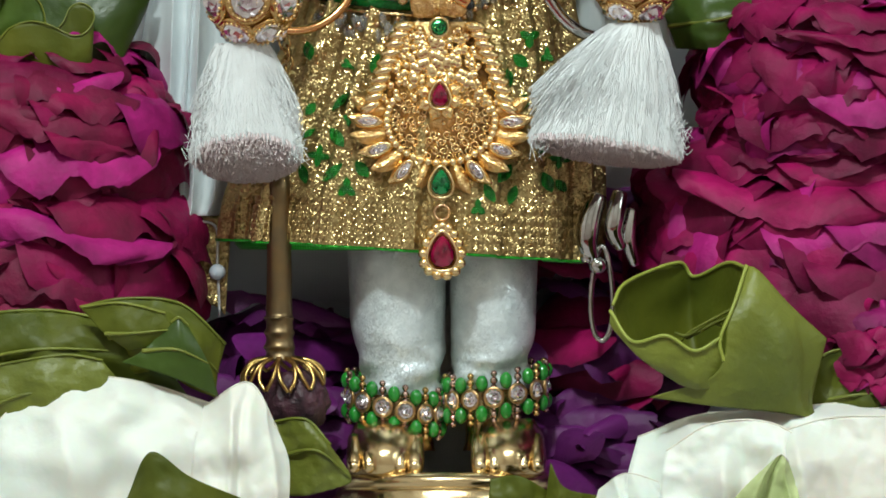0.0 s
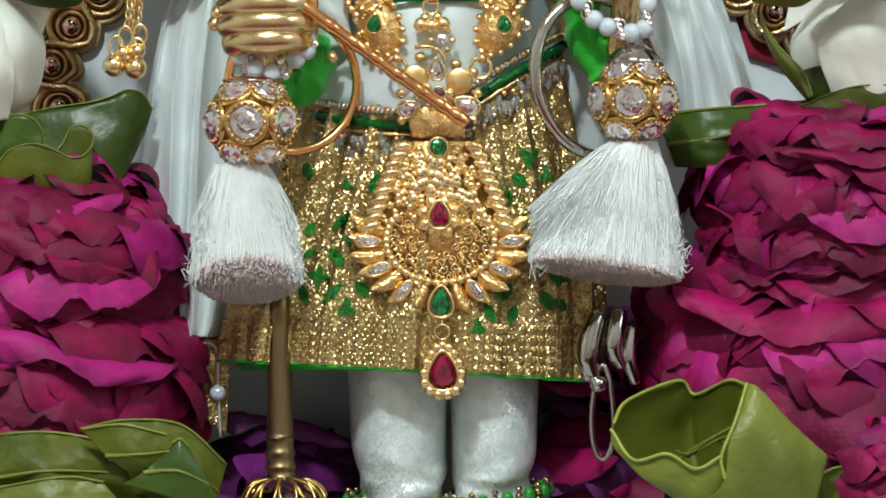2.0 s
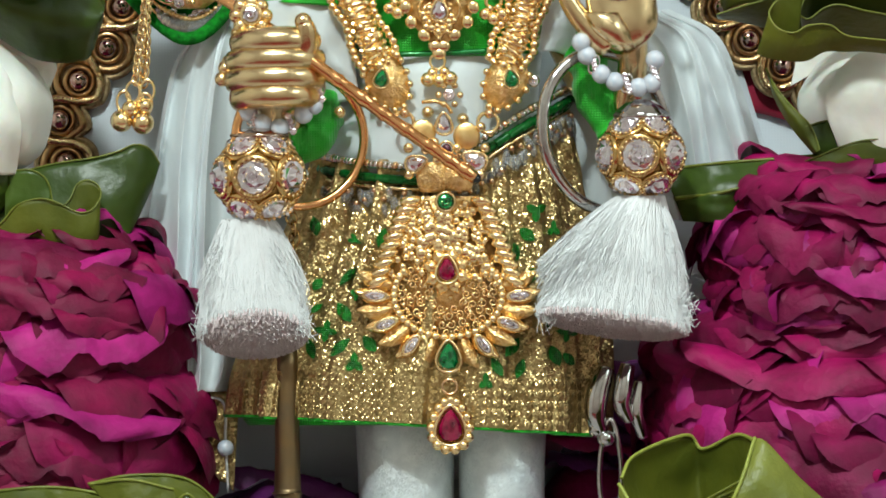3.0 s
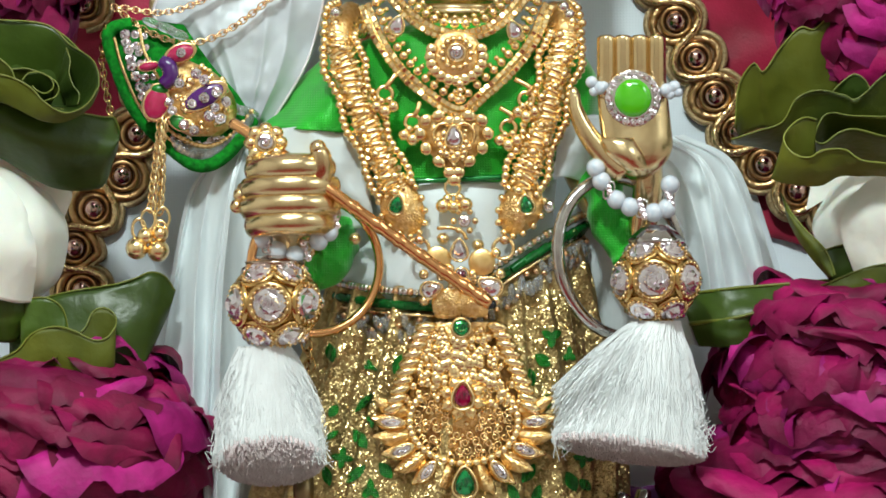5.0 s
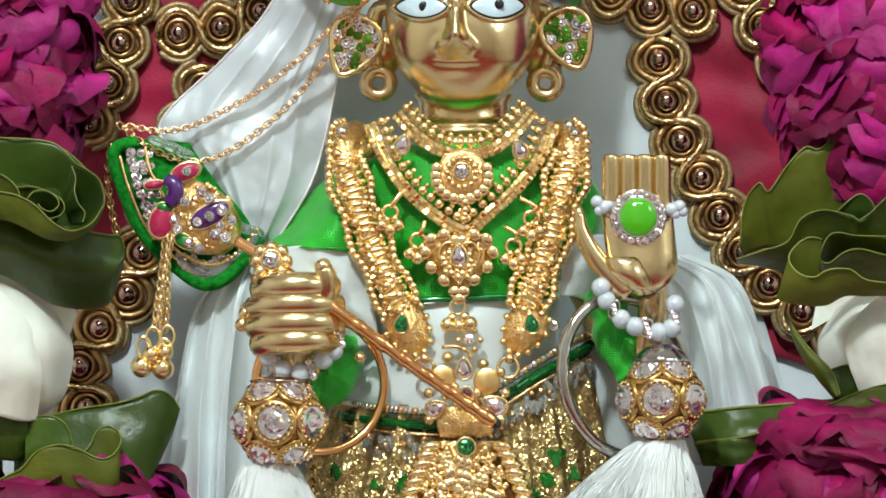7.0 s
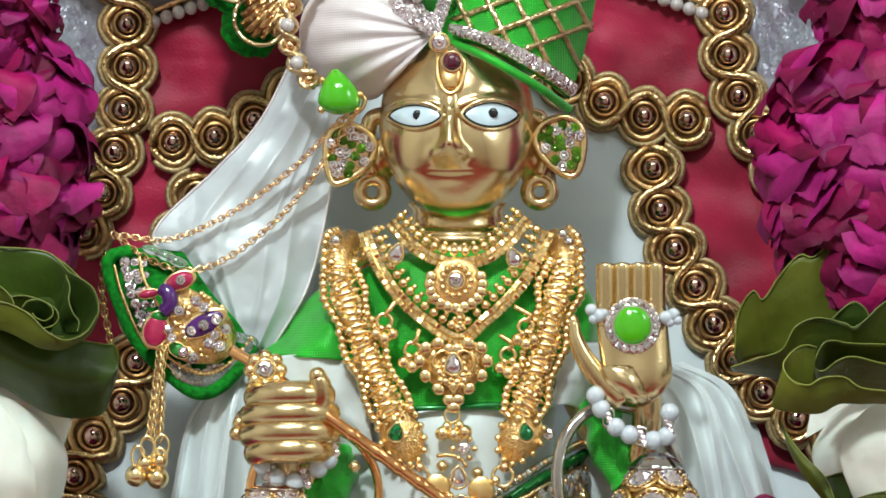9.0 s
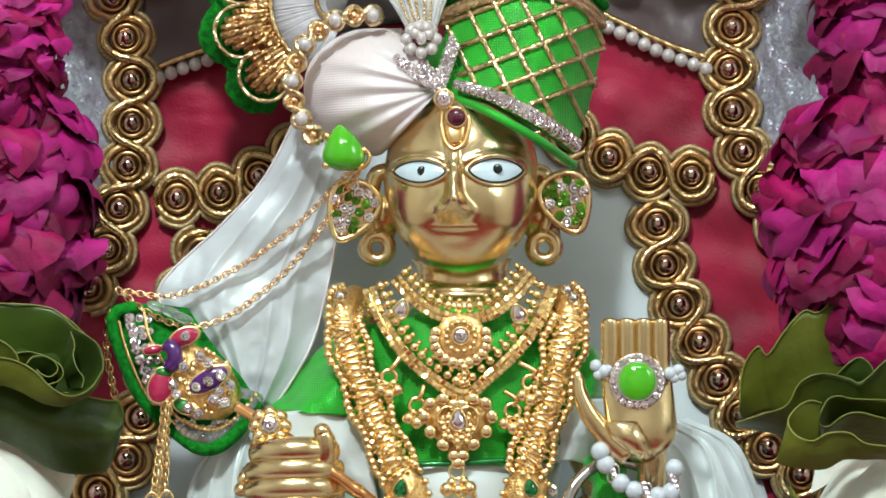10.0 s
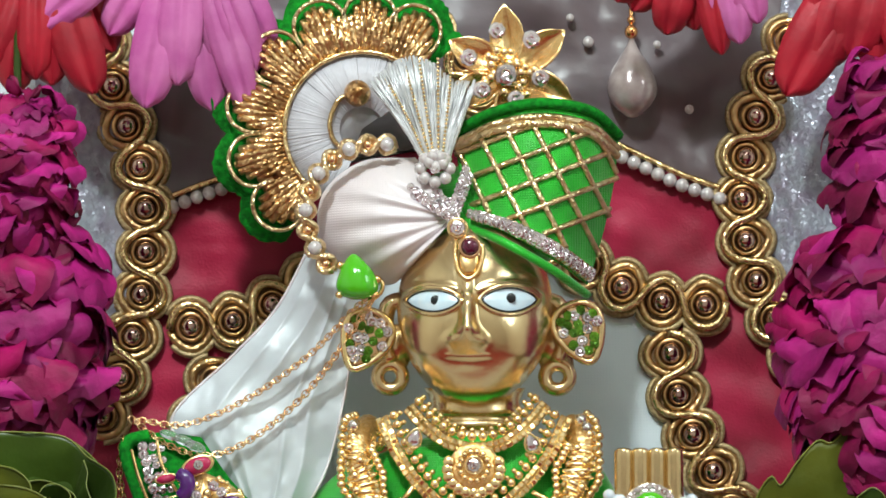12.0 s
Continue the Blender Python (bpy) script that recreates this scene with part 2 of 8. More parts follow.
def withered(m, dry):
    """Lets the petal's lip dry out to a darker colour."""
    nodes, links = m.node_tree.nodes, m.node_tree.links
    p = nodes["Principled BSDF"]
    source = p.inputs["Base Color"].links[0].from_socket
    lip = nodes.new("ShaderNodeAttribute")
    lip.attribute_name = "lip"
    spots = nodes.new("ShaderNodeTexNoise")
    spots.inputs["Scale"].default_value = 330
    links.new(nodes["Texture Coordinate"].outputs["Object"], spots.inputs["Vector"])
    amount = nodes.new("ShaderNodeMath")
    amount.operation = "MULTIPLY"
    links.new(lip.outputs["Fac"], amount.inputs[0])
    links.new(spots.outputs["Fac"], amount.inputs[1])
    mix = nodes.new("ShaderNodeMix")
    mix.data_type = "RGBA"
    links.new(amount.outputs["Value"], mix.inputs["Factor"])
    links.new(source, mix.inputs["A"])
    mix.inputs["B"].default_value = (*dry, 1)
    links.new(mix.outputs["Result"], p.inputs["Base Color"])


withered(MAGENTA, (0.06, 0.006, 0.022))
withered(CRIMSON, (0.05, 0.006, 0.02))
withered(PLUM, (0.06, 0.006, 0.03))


# ---- builders ----
def finish(bm, name, mats, smooth=True, weld=0.0):
    mesh = bpy.data.meshes.new(name)
    if weld:
        bmesh.ops.remove_doubles(bm, verts=bm.verts, dist=weld)
    bmesh.ops.recalc_face_normals(bm, faces=bm.faces)
    for f in bm.faces:
        f.smooth = smooth
    bm.to_mesh(mesh)
    bm.free()
    for m in (mats if isinstance(mats, (list, tuple)) else [mats]):
        mesh.materials.append(m)
    return mesh


def thing(name, place, label, category, group="", kind=""):
    ob = new(name)
    ob.empty_display_size = 0.005
    ob.location = place
    return tagged(ob, label, category, group, kind)


def part(name, bm, mats, parent, label="", smooth=True, weld=0.0):
    """Links a bmesh, drawn in world places, as one mesh under a thing or a part."""
    origin = parent.location.copy() if parent.type == "EMPTY" else Vector(parent["origin"])
    for v in bm.verts:
        v.co -= origin
    ob = new(name, finish(bm, name, mats, smooth, weld))
    ob.parent = parent
    ob["origin"] = origin
    return tagged(ob, label)


def alone(name, bm, mats, label, category, group="", kind="", smooth=True, weld=0.0):
    """A thing that is one mesh. Its origin lies in the middle of its foot."""
    lo = [min(v.co[i] for v in bm.verts) for i in range(3)]
    hi = [max(v.co[i] for v in bm.verts) for i in range(3)]
    origin = Vector(((lo[0] + hi[0]) / 2, (lo[1] + hi[1]) / 2, lo[2]))
    for v in bm.verts:
        v.co -= origin
    ob = new(name, finish(bm, name, mats, smooth, weld))
    ob.location = origin
    ob["origin"] = origin
    return tagged(ob, label, category, group, kind)


def piece(name, mesh, parent, m, label=""):
    """A piece on shared mesh data, at world pose m, under its parent."""
    origin = parent.location.copy() if parent.type == "EMPTY" else Vector(parent["origin"])
    ob = new(name, mesh)
    ob.parent = parent
    ob["origin"] = m.translation
    ob.matrix_local = Matrix.Translation(-origin) @ m
    return tagged(ob, label)


def catmull(p, t):
    """A smooth run through the points p, t from 0 to 1."""
    n = len(p) - 1
    f = min(max(t, 0), 1) * n
    i = min(int(f), n - 1)
    f -= i
    a, b = p[i], p[i + 1]
    z, c = p[i - 1] if i > 0 else a * 2 - b, p[i + 2] if i + 2 <= n else b * 2 - a
    return 0.5 * (2 * a + (b - z) * f + (2 * z - 5 * a + 4 * b - c) * f * f + (3 * a - z - 3 * b + c) * f ** 3)


def run(s, pts, n):
    """n + 1 places on a smooth line through (x, y, d) points of sheet s."""
    p = [at(s, *q) for q in pts]
    return [catmull(p, i / n) for i in range(n + 1)]


def even(line, n):
    """n + 1 places at even steps along a line of places."""
    length = [0.0]
    for a, b in zip(line, line[1:]):
        length.append(length[-1] + (b - a).length)
    out = []
    for k in range(n + 1):
        w = length[-1] * k / n
        i = max(j for j in range(len(line) - 1) if length[j] <= w + 1e-12)
        f = (w - length[i]) / max(length[i + 1] - length[i], 1e-12)
        out.append(line[i].lerp(line[i + 1], f))
    return out


def tube(bm, line, r, seg=8, caps=True, closed=False, mat=0):
    """A round bar along a line of places; r in units, one number or a function of 0..1."""
    rings = []
    n = len(line)
    for i, c in enumerate(line):
        if closed:
            tan = (line[(i + 1) % n] - line[i - 1]).normalized()
        else:
            tan = (line[min(i + 1, n - 1)] - line[max(i - 1, 0)]).normalized()
        side = tan.cross(Vector((0, 1, 0)))
        if side.length < 0.05:
            side = tan.cross(Vector((1, 0, 0)))
        side.normalize()
        up = side.cross(tan)
        rad = (r(i / (n - 1)) if callable(r) else r) * U
        rings.append([bm.verts.new(c + (side * math.cos(a) + up * math.sin(a)) * rad) for a in (2 * math.pi * k / seg for k in range(seg))])
    for i in range(n if closed else n - 1):
        a, b = rings[i], rings[(i + 1) % n]
        for k in range(seg):
            bm.faces.new((a[k], a[(k + 1) % seg], b[(k + 1) % seg], b[k])).material_index = mat
    if caps and not closed:
        bm.faces.new(rings[0]).material_index = mat
        bm.faces.new(rings[-1]).material_index = mat
    return bm


def loft(bm, s, rows, seg=32, pleat=None, caps=True, mat=0, steps=1):
    """A closed form through elliptic rows (y, left, right, half depth, d of the middle) of sheet s."""
    rows = [Vector(r) for r in rows]
    if steps > 1:
        rows = [catmull(rows, i / (steps * (len(rows) - 1))) for i in range(steps * (len(rows) - 1) + 1)]
    rings = []
    for j, (y, xl, xr, h, d) in enumerate(rows):
        ring = []
        for k in range(seg):
            a = 2 * math.pi * k / seg
            g = 1 + (pleat(a, j / (len(rows) - 1)) if pleat else 0)
            ring.append(bm.verts.new(at(s, (xl + xr) / 2 + (xr - xl) / 2 * math.sin(a) * g, y, d + h * math.cos(a) * g)))
        rings.append(ring)
    for a, b in zip(rings, rings[1:]):
        for k in range(seg):
            bm.faces.new((a[k], a[(k + 1) % seg], b[(k + 1) % seg], b[k])).material_index = mat
    if caps:
        bm.faces.new(rings[0]).material_index = mat
        bm.faces.new(rings[-1]).material_index = mat
    return bm


def patch(bm, s, grid, nu=16, nv=16, ripple=0.0, freq=0.02, seed=0, thick=0.0, mat=0, along=1.0, folds=()):
    """A smooth sheet through a small grid of (x, y, d) points of sheet s, with slight ripples and a thickness."""
    g = [[Vector(q) for q in row] for row in grid]
    tops = []
    for j in range(nv + 1):
        row = [catmull([col[i] for col in g], j / nv) for i in range(len(g[0]))]
        tops.append([catmull(row, i / nu) for i in range(nu + 1)])
    def sheet(off):
        out = []
        for j, row in enumerate(tops):
            line = []
            for i, q in enumerate(row):
                w = noise.noise(Vector((q.x * freq + seed * 7.1, q.y * freq * along, seed))) * ripple if ripple else 0
                w += noise.noise(Vector((q.x * freq * 4.1 + seed, q.y * freq * 4.1 * along, seed + 5))) * ripple * 0.16
                for at_u, wide, high, drift in folds:
                    c = at_u + drift * (j / nv) + 0.03 * math.sin(j / nv * 5 + at_u * 20)
                    w += high * math.exp(-abs((i / nu - c) / wide) ** 1.3) * min(1, 0.25 + 1.4 * j / nv)
                line.append(bm.verts.new(at(s, q.x, q.y, q.z + w + off)))
            out.append(line)
        return out
    def faces(v):
        for j in range(nv):
            for i in range(nu):
                bm.faces.new((v[j][i], v[j][i + 1], v[j + 1][i + 1], v[j + 1][i])).material_index = mat
    front = sheet(0)
    faces(front)
    if thick:
        back = sheet(-thick)
        faces(back)
        rim = [(0, i) for i in range(nu)] + [(j, nu) for j in range(nv)] + [(nv, i) for i in range(nu, 0, -1)] + [(j, 0) for j in range(nv, 0, -1)]
        for a, b in zip(rim, rim[1:] + rim[:1]):
            bm.faces.new((front[a[0]][a[1]], front[b[0]][b[1]], back[b[0]][b[1]], back[a[0]][a[1]])).material_index = mat
    return bm


def slab(bm, outline, s, d, thick, mat=0):
    """A flat plate of a given outline of (x, y) points of sheet s, its face at d."""
    a = [bm.verts.new(at(s, x, y, d)) for x, y in outline]
    b = [bm.verts.new(at(s, x, y, d - thick)) for x, y in outline]
    bm.faces.new(a).material_index = mat
    bm.faces.new(b[::-1]).material_index = mat
    for i in range(len(a)):
        j = (i + 1) % len(a)
        bm.faces.new((a[i], a[j], b[j], b[i])).material_index = mat
    return bm


def box(bm, lo, hi):
    m = Matrix.Translation((Vector(lo) + Vector(hi)) / 2) @ Matrix.Diagonal((*(Vector(hi) - Vector(lo)), 1))
    bmesh.ops.create_cube(bm, size=1, matrix=m)
    return bm


def blob(bm, place, r, seg=10, squash=(1, 1, 1), mat=0):
    """A small rounded body, r in units."""
    before = len(bm.verts)
    bmesh.ops.create_uvsphere(bm, u_segments=seg, v_segments=max(6, seg * 2 // 3), radius=r * U, matrix=Matrix.Translation(place) @ Matrix.Diagonal((*squash, 1)))
    bm.verts.ensure_lookup_table()
    for v in bm.verts[before:]:
        for f in v.link_faces:
            f.material_index = mat
    return bm


def shared(name, make, mats, smooth=True):
    bm = bmesh.new()
    make(bm)
    return finish(bm, name, mats, smooth)


def ring_line(place, r, n=28, tilt=None, squash=1.0):
    m = tilt or Matrix.Identity(3)
    return [place + m @ (Vector((math.cos(a), 0, math.sin(a) * squash)) * r * U) for a in (2 * math.pi * k / n for k in range(n))]


def gem(bm):
    """A round cut stone of radius 1 that faces the viewer: girdle, star and kite facets, small table."""
    r = random.Random(5)
    rows = [(1.0, -0.1, 0), (1.0, 0.06, 0), (0.84, 0.30, 0.5), (0.58, 0.36, 0), (0.36, 0.62, 0.5), (0.2, 0.52, 0)]
    n = 9
    rings = [[bm.verts.new((q * math.cos(2 * math.pi * (k + o) / n), -h + r.uniform(-0.07, 0.07) * (q < 0.95), q * math.sin(2 * math.pi * (k + o) / n))) for k in range(n)] for q, h, o in rows]
    for a, b in zip(rings, rings[1:]):
        for k in range(n):
            bm.faces.new((a[k], a[(k + 1) % n], b[k]))
            bm.faces.new((a[(k + 1) % n], b[(k + 1) % n], b[k]))
    bm.faces.new(rings[-1])
    bm.faces.new(rings[0][::-1])


def drop_stone(bm):
    """A pear-shaped cabochon of height 2 whose point is up."""
    n, rows = 12, 4
    rings = []
    for j in range(rows):
        f = math.cos(j / rows * math.pi / 2)
        h = math.sin(j / rows * math.pi / 2)
        rings.append([bm.verts.new((f * 0.66 * math.sin(a) * (1 - 0.42 * math.cos(a)) * 1.05, -h * 0.45, f * (math.cos(a) * 1.0))) for a in (2 * math.pi * k / n for k in range(n))])
    tip = bm.verts.new((0, -0.45, -0.1))
    for a, b in zip(rings, rings[1:]):
        for k in range(n):
            bm.faces.new((a[k], a[(k + 1) % n], b[(k + 1) % n], b[k]))
    for k in range(n):
        bm.faces.new((rings[-1][k], rings[-1][(k + 1) % n], tip))
    bm.faces.new(rings[0][::-1])


def torus(bm, r=1.0, w=0.2, n=24, seg=8):
    rings = [[bm.verts.new(((r + w * math.cos(b)) * math.cos(a), w * math.sin(b), (r + w * math.cos(b)) * math.sin(a))) for b in (2 * math.pi * i / seg for i in range(seg))] for a in (2 * math.pi * k / n for k in range(n))]
    for i in range(n):
        for k in range(seg):
            bm.faces.new((rings[i][k], rings[i][(k + 1) % seg], rings[(i + 1) % n][(k + 1) % seg], rings[(i + 1) % n][k]))


def ball(bm, seg=12):
    bmesh.ops.create_uvsphere(bm, u_segments=seg, v_segments=seg * 2 // 3, radius=1)


def drop_rim(bm):
    n, seg = 24, 6
    c = [Vector((0.70 * math.sin(a) * (1 - 0.42 * math.cos(a)) * 1.1, 0, math.cos(a) * 1.08)) for a in (2 * math.pi * k / n for k in range(n))]
    rings = []
    for k in range(n):
        tan = (c[(k + 1) % n] - c[k - 1]).normalized()
        side = tan.cross(Vector((0, 1, 0))).normalized()
        rings.append([bm.verts.new(c[k] + (side * math.cos(b) + Vector((0, 1, 0)) * math.sin(b)) * 0.13) for b in (2 * math.pi * i / seg for i in range(seg))])
    for i in range(n):
        for k in range(seg):
            bm.faces.new((rings[i][k], rings[i][(k + 1) % seg], rings[(i + 1) % n][(k + 1) % seg], rings[(i + 1) % n][k]))


GEM = {k: shared("cut_stone", gem, m, False) for k, m in (("crystal", P_CRYSTAL), ("emerald", P_EMERALD), ("ruby", P_RUBY), ("green", P_PERIDOT))}
DROP = {k: shared("drop_stone", drop_stone, m, k == "garnet") for k, m in (("ruby", P_RUBY), ("emerald", P_EMERALD), ("crystal", P_CRYSTAL), ("garnet", P_GARNET))}
RIM = {k: shared("rim", torus, m) for k, m in (("gold", P_GOLD), ("silver", P_SILVER), ("cord", P_CORD), ("old", P_OLD), ("copper", P_COPPER), ("copper_dull", P_DULL))}
DROP_RIM = shared("drop_rim", drop_rim, P_GOLD)
BALL = {k: shared("bead", ball, m) for k, m in (("gold", P_GOLD), ("pearl", P_PEARL), ("white", P_WHITE), ("green", P_GREEN), ("metal", P_METAL), ("silver", P_SILVER), ("old", P_OLD), ("ruby", P_GARNET), ("copper", P_COPPER), ("clear", P_CLEAR))}


def spot(s, x, y, d, r, turn=0.0, sq=(1, 1, 1), pitch=0.0, yaw=0.0):
    """A pose at a point of sheet s, scaled to r units, turned clockwise as seen from the front."""
    return Matrix.Translation(at(s, x, y, d)) @ Euler((radians(pitch), radians(turn), radians(yaw))).to_matrix().to_4x4() @ Matrix.Diagonal((r * U * sq[0], r * U * sq[1], r * U * sq[2], 1))


# ---- the room and the altar ----
def plain_box(name, lo, hi, mat, label, category):
    bm = box(bmesh.new(), lo, hi)
    return alone(name, bm, mat, label, category, kind="structure", smooth=False)


plain_box("floor", (-1.2, -2.0, -0.64), (1.2, 0.45, -0.6), CARPET, "red carpeted floor of the shrine room", "floor")
plain_box("ceiling", (-1.2, -2.0, 1.6), (1.2, 0.45, 1.65), PLASTER, "cream plastered ceiling above the altar", "ceiling")
plain_box("wall_north", (-1.3, 0.45, -0.64), (1.3, 0.55, 1.65), PLASTER, "cream plastered wall behind the altar", "wall")
plain_box("wall_south", (-1.3, -2.1, -0.64), (1.3, -2.0, 1.65), PLASTER, "cream plastered wall opposite the altar", "wall")
plain_box("wall_east", (1.2, -2.0, -0.64), (1.3, 0.45, 1.65), PLASTER, "cream plastered side wall", "wall")
plain_box("wall_west", (-1.3, -2.0, -0.64), (-1.2, 0.45, 1.65), PLASTER, "cream plastered side wall", "wall")
bm = box(bmesh.new(), (-0.4, -0.16, -0.6), (0.4, 0.25, 0.0))
bmesh.ops.bevel(bm, geom=bm.edges[:], offset=0.006, segments=2, affect="EDGES")
alone("altar", bm, STONE, "pale grey marble altar block under the statue", "altar", kind="structure")
bm = bmesh.new()
slab(bm, [(-700, 2150), (2300, 2150), (2300, -300), (-700, -300)], "T", -322, 80)
backdrop = alone("backdrop", bm, GREY_CLOTH, "grey-white cloth covered board behind the statue", "backdrop", kind="structure", smooth=False)


# ---- backdrop ornament ----
panel = thing("backdrop_velvet", at("T", 800, 900, -318), "maroon velvet covering of the backdrop between gold trims", "backdrop", kind="structure")
bm = bmesh.new()
patch(bm, "T", [[(235, 350, -314), (420, 330, -306), (800, 260, -306), (1100, 285, -306), (1400, 360, -314)],
                [(225, 520, -312), (420, 480, -303), (800, 440, -303), (1150, 460, -303), (1420, 540, -312)],
                [(150, 800, -312), (330, 720, -304), (800, 700, -306), (1280, 760, -304), (1520, 820, -312)],
                [(-40, 1250, -314), (200, 1150, -310), (800, 1100, -310), (1380, 1150, -310), (1620, 1250, -314)]], 70, 70, 11, 0.016, 3, 6)
part("velvet", bm, VELVET, panel)
arch = thing("backdrop_arch", at("T", 800, 1500, -300), "grey-white cloth field inside the gold arch trim", "backdrop", kind="structure")
bm = bmesh.new()
patch(bm, "T", [[(420, 600, -298), (620, 470, -296), (900, 450, -296), (1165, 560, -298)],
                [(330, 800, -297), (620, 800, -294), (900, 800, -294), (1225, 790, -297)],
                [(230, 1080, -297), (620, 1100, -294), (900, 1100, -294), (1330, 960, -297)],
                [(-40, 1800, -298), (620, 1800, -296), (900, 1800, -296), (1560, 1700, -298)]], 30, 40, 4, 0.012, 5, 5)
part("cloth", bm, GREY_CLOTH, arch)
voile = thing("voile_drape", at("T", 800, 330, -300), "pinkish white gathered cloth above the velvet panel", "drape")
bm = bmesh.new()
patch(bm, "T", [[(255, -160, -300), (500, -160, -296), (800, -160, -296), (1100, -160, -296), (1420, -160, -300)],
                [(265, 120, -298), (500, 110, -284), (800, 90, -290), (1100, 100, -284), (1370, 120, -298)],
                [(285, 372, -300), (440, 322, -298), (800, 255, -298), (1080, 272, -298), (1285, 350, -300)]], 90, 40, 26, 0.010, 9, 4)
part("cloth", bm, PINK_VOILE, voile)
for x, y, r in ((1042, 73, 11), (1221, 193, 9), (1164, 78, 8), (1010, 30, 8)):
    piece("sewn_pearl", BALL["pearl"], voile, spot("T", x, y, -266, r))
for side, g in (("side", [[(60, -100, -296), (120, -100, -290), (200, -100, -300)], [(60, 300, -296), (140, 300, -280), (235, 300, -300)], [(60, 700, -296), (130, 700, -286), (225, 700, -300)]]),
                ("side", [[(1400, -100, -300), (1480, -100, -286), (1700, -100, -296)], [(1350, 300, -300), (1440, 300, -276), (1700, 300, -296)], [(1390, 700, -300), (1480, 700, -286), (1700, 700, -296)]])):
    strip = thing("iridescent_strip", at("T", g[2][1][0], 720, -300), "iridescent white sequinned cloth strip on the backdrop", "cloth strip", "iridescent strips")
    bm = bmesh.new()
    patch(bm, "T", g, 30, 40, 16, 0.05, 2, 4)
    part("cloth", bm, IRIDESCENT, strip)


def braid(s, pts, step, label):
    """A trim of two cords that cross between beads, with inner rings and a scalloped edge."""
    line = run(s, pts, 200)
    total = sum((b - a).length for a, b in zip(line, line[1:]))
    n = max(2, round(total / (step * U)))
    fine = even(line, n * 14)
    trim = thing("braided_trim", fine[-1] + Vector((0, 0.003, 0)), label, "trim", "gold trims of the backdrop")
    def offset(k, o, lift):
        a, b = fine[max(k - 1, 0)], fine[min(k + 1, len(fine) - 1)]
        tan = (b - a).normalized()
        side = tan.cross(Vector((0, 1, 0))).normalized()
        return fine[k] + side * o * U + Vector((0, -lift * U, 0))
    for sign in (1, -1):
        for amp, r, mat in ((step * 0.54, 7.6, CORD if sign > 0 else CORD_DULL),):
            bm = bmesh.new()
            tube(bm, [offset(k, sign * amp * math.copysign(abs(math.sin(math.pi * k / 14)) ** 0.6, math.sin(math.pi * k / 14)), 5 + sign * 5) for k in range(len(fine))], r, 8)
            part("cord", bm, mat, trim)
        bm = bmesh.new()
        tube(bm, [offset(k, sign * (step * 0.37 + step * 0.315 * abs(math.sin(math.pi * k / 14)) ** 0.7), -1) for k in range(len(fine))], 6, 6)
        part("edging", bm, CORD_EDGE, trim, "pale twisted edging")
    bm = bmesh.new()
    left = [bm.verts.new(offset(k, step * (0.31 + 0.365 * abs(math.sin(math.pi * k / 14)) ** 0.7), -5)) for k in range(len(fine))]
    right = [bm.verts.new(offset(k, -step * (0.31 + 0.365 * abs(math.sin(math.pi * k / 14)) ** 0.7), -5)) for k in range(len(fine))]
    for k in range(len(fine) - 1):
        bm.faces.new((left[k], left[k + 1], right[k + 1], right[k]))
    part("backing", bm, BRAID_BED, trim)
    for k in range(n):
        c = fine[min(k * 14 + 7, len(fine) - 1)]
        m = Matrix.Translation(c + Vector((0, -4 * U, 0)))
        piece("inner_ring", RIM["copper_dull"], trim, m @ Matrix.Diagonal((step * 0.315 * U, step * 0.45 * U, step * 0.315 * U, 1)))
        piece("bead", BALL["metal"], trim, m @ Matrix.Translation((0, -4 * U, 0)) @ Matrix.Scale(step * 0.245 * U, 4))
    return trim


braid("T", [(170, 40, -292), (196, 150, -290), (224, 225, -290), (247, 295, -290), (257, 365, -290), (257, 447, -290), (250, 521, -290), (235, 594, -290), (205, 690, -290), (160, 770, -290)], 75, "gold cord trim with bronze beads down the backdrop")
braid("T", [(1420, 40, -292), (1385, 100, -290), (1355, 165, -290), (1331, 234, -290), (1318, 302, -290), (1316, 375, -290), (1325, 447, -290), (1347, 518, -290), (1385, 590, -290), (1430, 660, -290)], 75, "gold cord trim with bronze beads down the backdrop")
braid("T", [(300, 585, -286), (345, 578, -286), (410, 570, -286), (476, 543, -286), (535, 505, -286), (640, 440, -286), (800, 400, -286), (960, 425, -286), (1050, 480, -286), (1088, 503, -286), (1166, 533, -286), (1238, 541, -286), (1285, 535, -286)], 76, "gold cord trim with bronze beads arching behind the turban")
braid("T", [(1180, 590, -284), (1190, 640, -284), (1205, 717, -284), (1237, 792, -284), (1277, 862, -284), (1310, 930, -284), (1370, 1010, -284), (1440, 1070, -284), (1540, 1120, -284)], 80, "gold cord trim with bronze beads along the arch's flank")
braid("T", [(395, 640, -284), (360, 730, -284), (320, 830, -284), (285, 930, -284), (245, 1045, -284), (187, 1114, -284), (160, 1190, -284), (190, 1280, -284)], 80, "gold cord trim with bronze beads along the arch's flank")
braid("T", [(620, -30, -292), (700, 20, -292), (770, 60, -292), (830, 110, -292), (860, 200, -292)], 76, "gold cord trim with bronze beads above the turban")

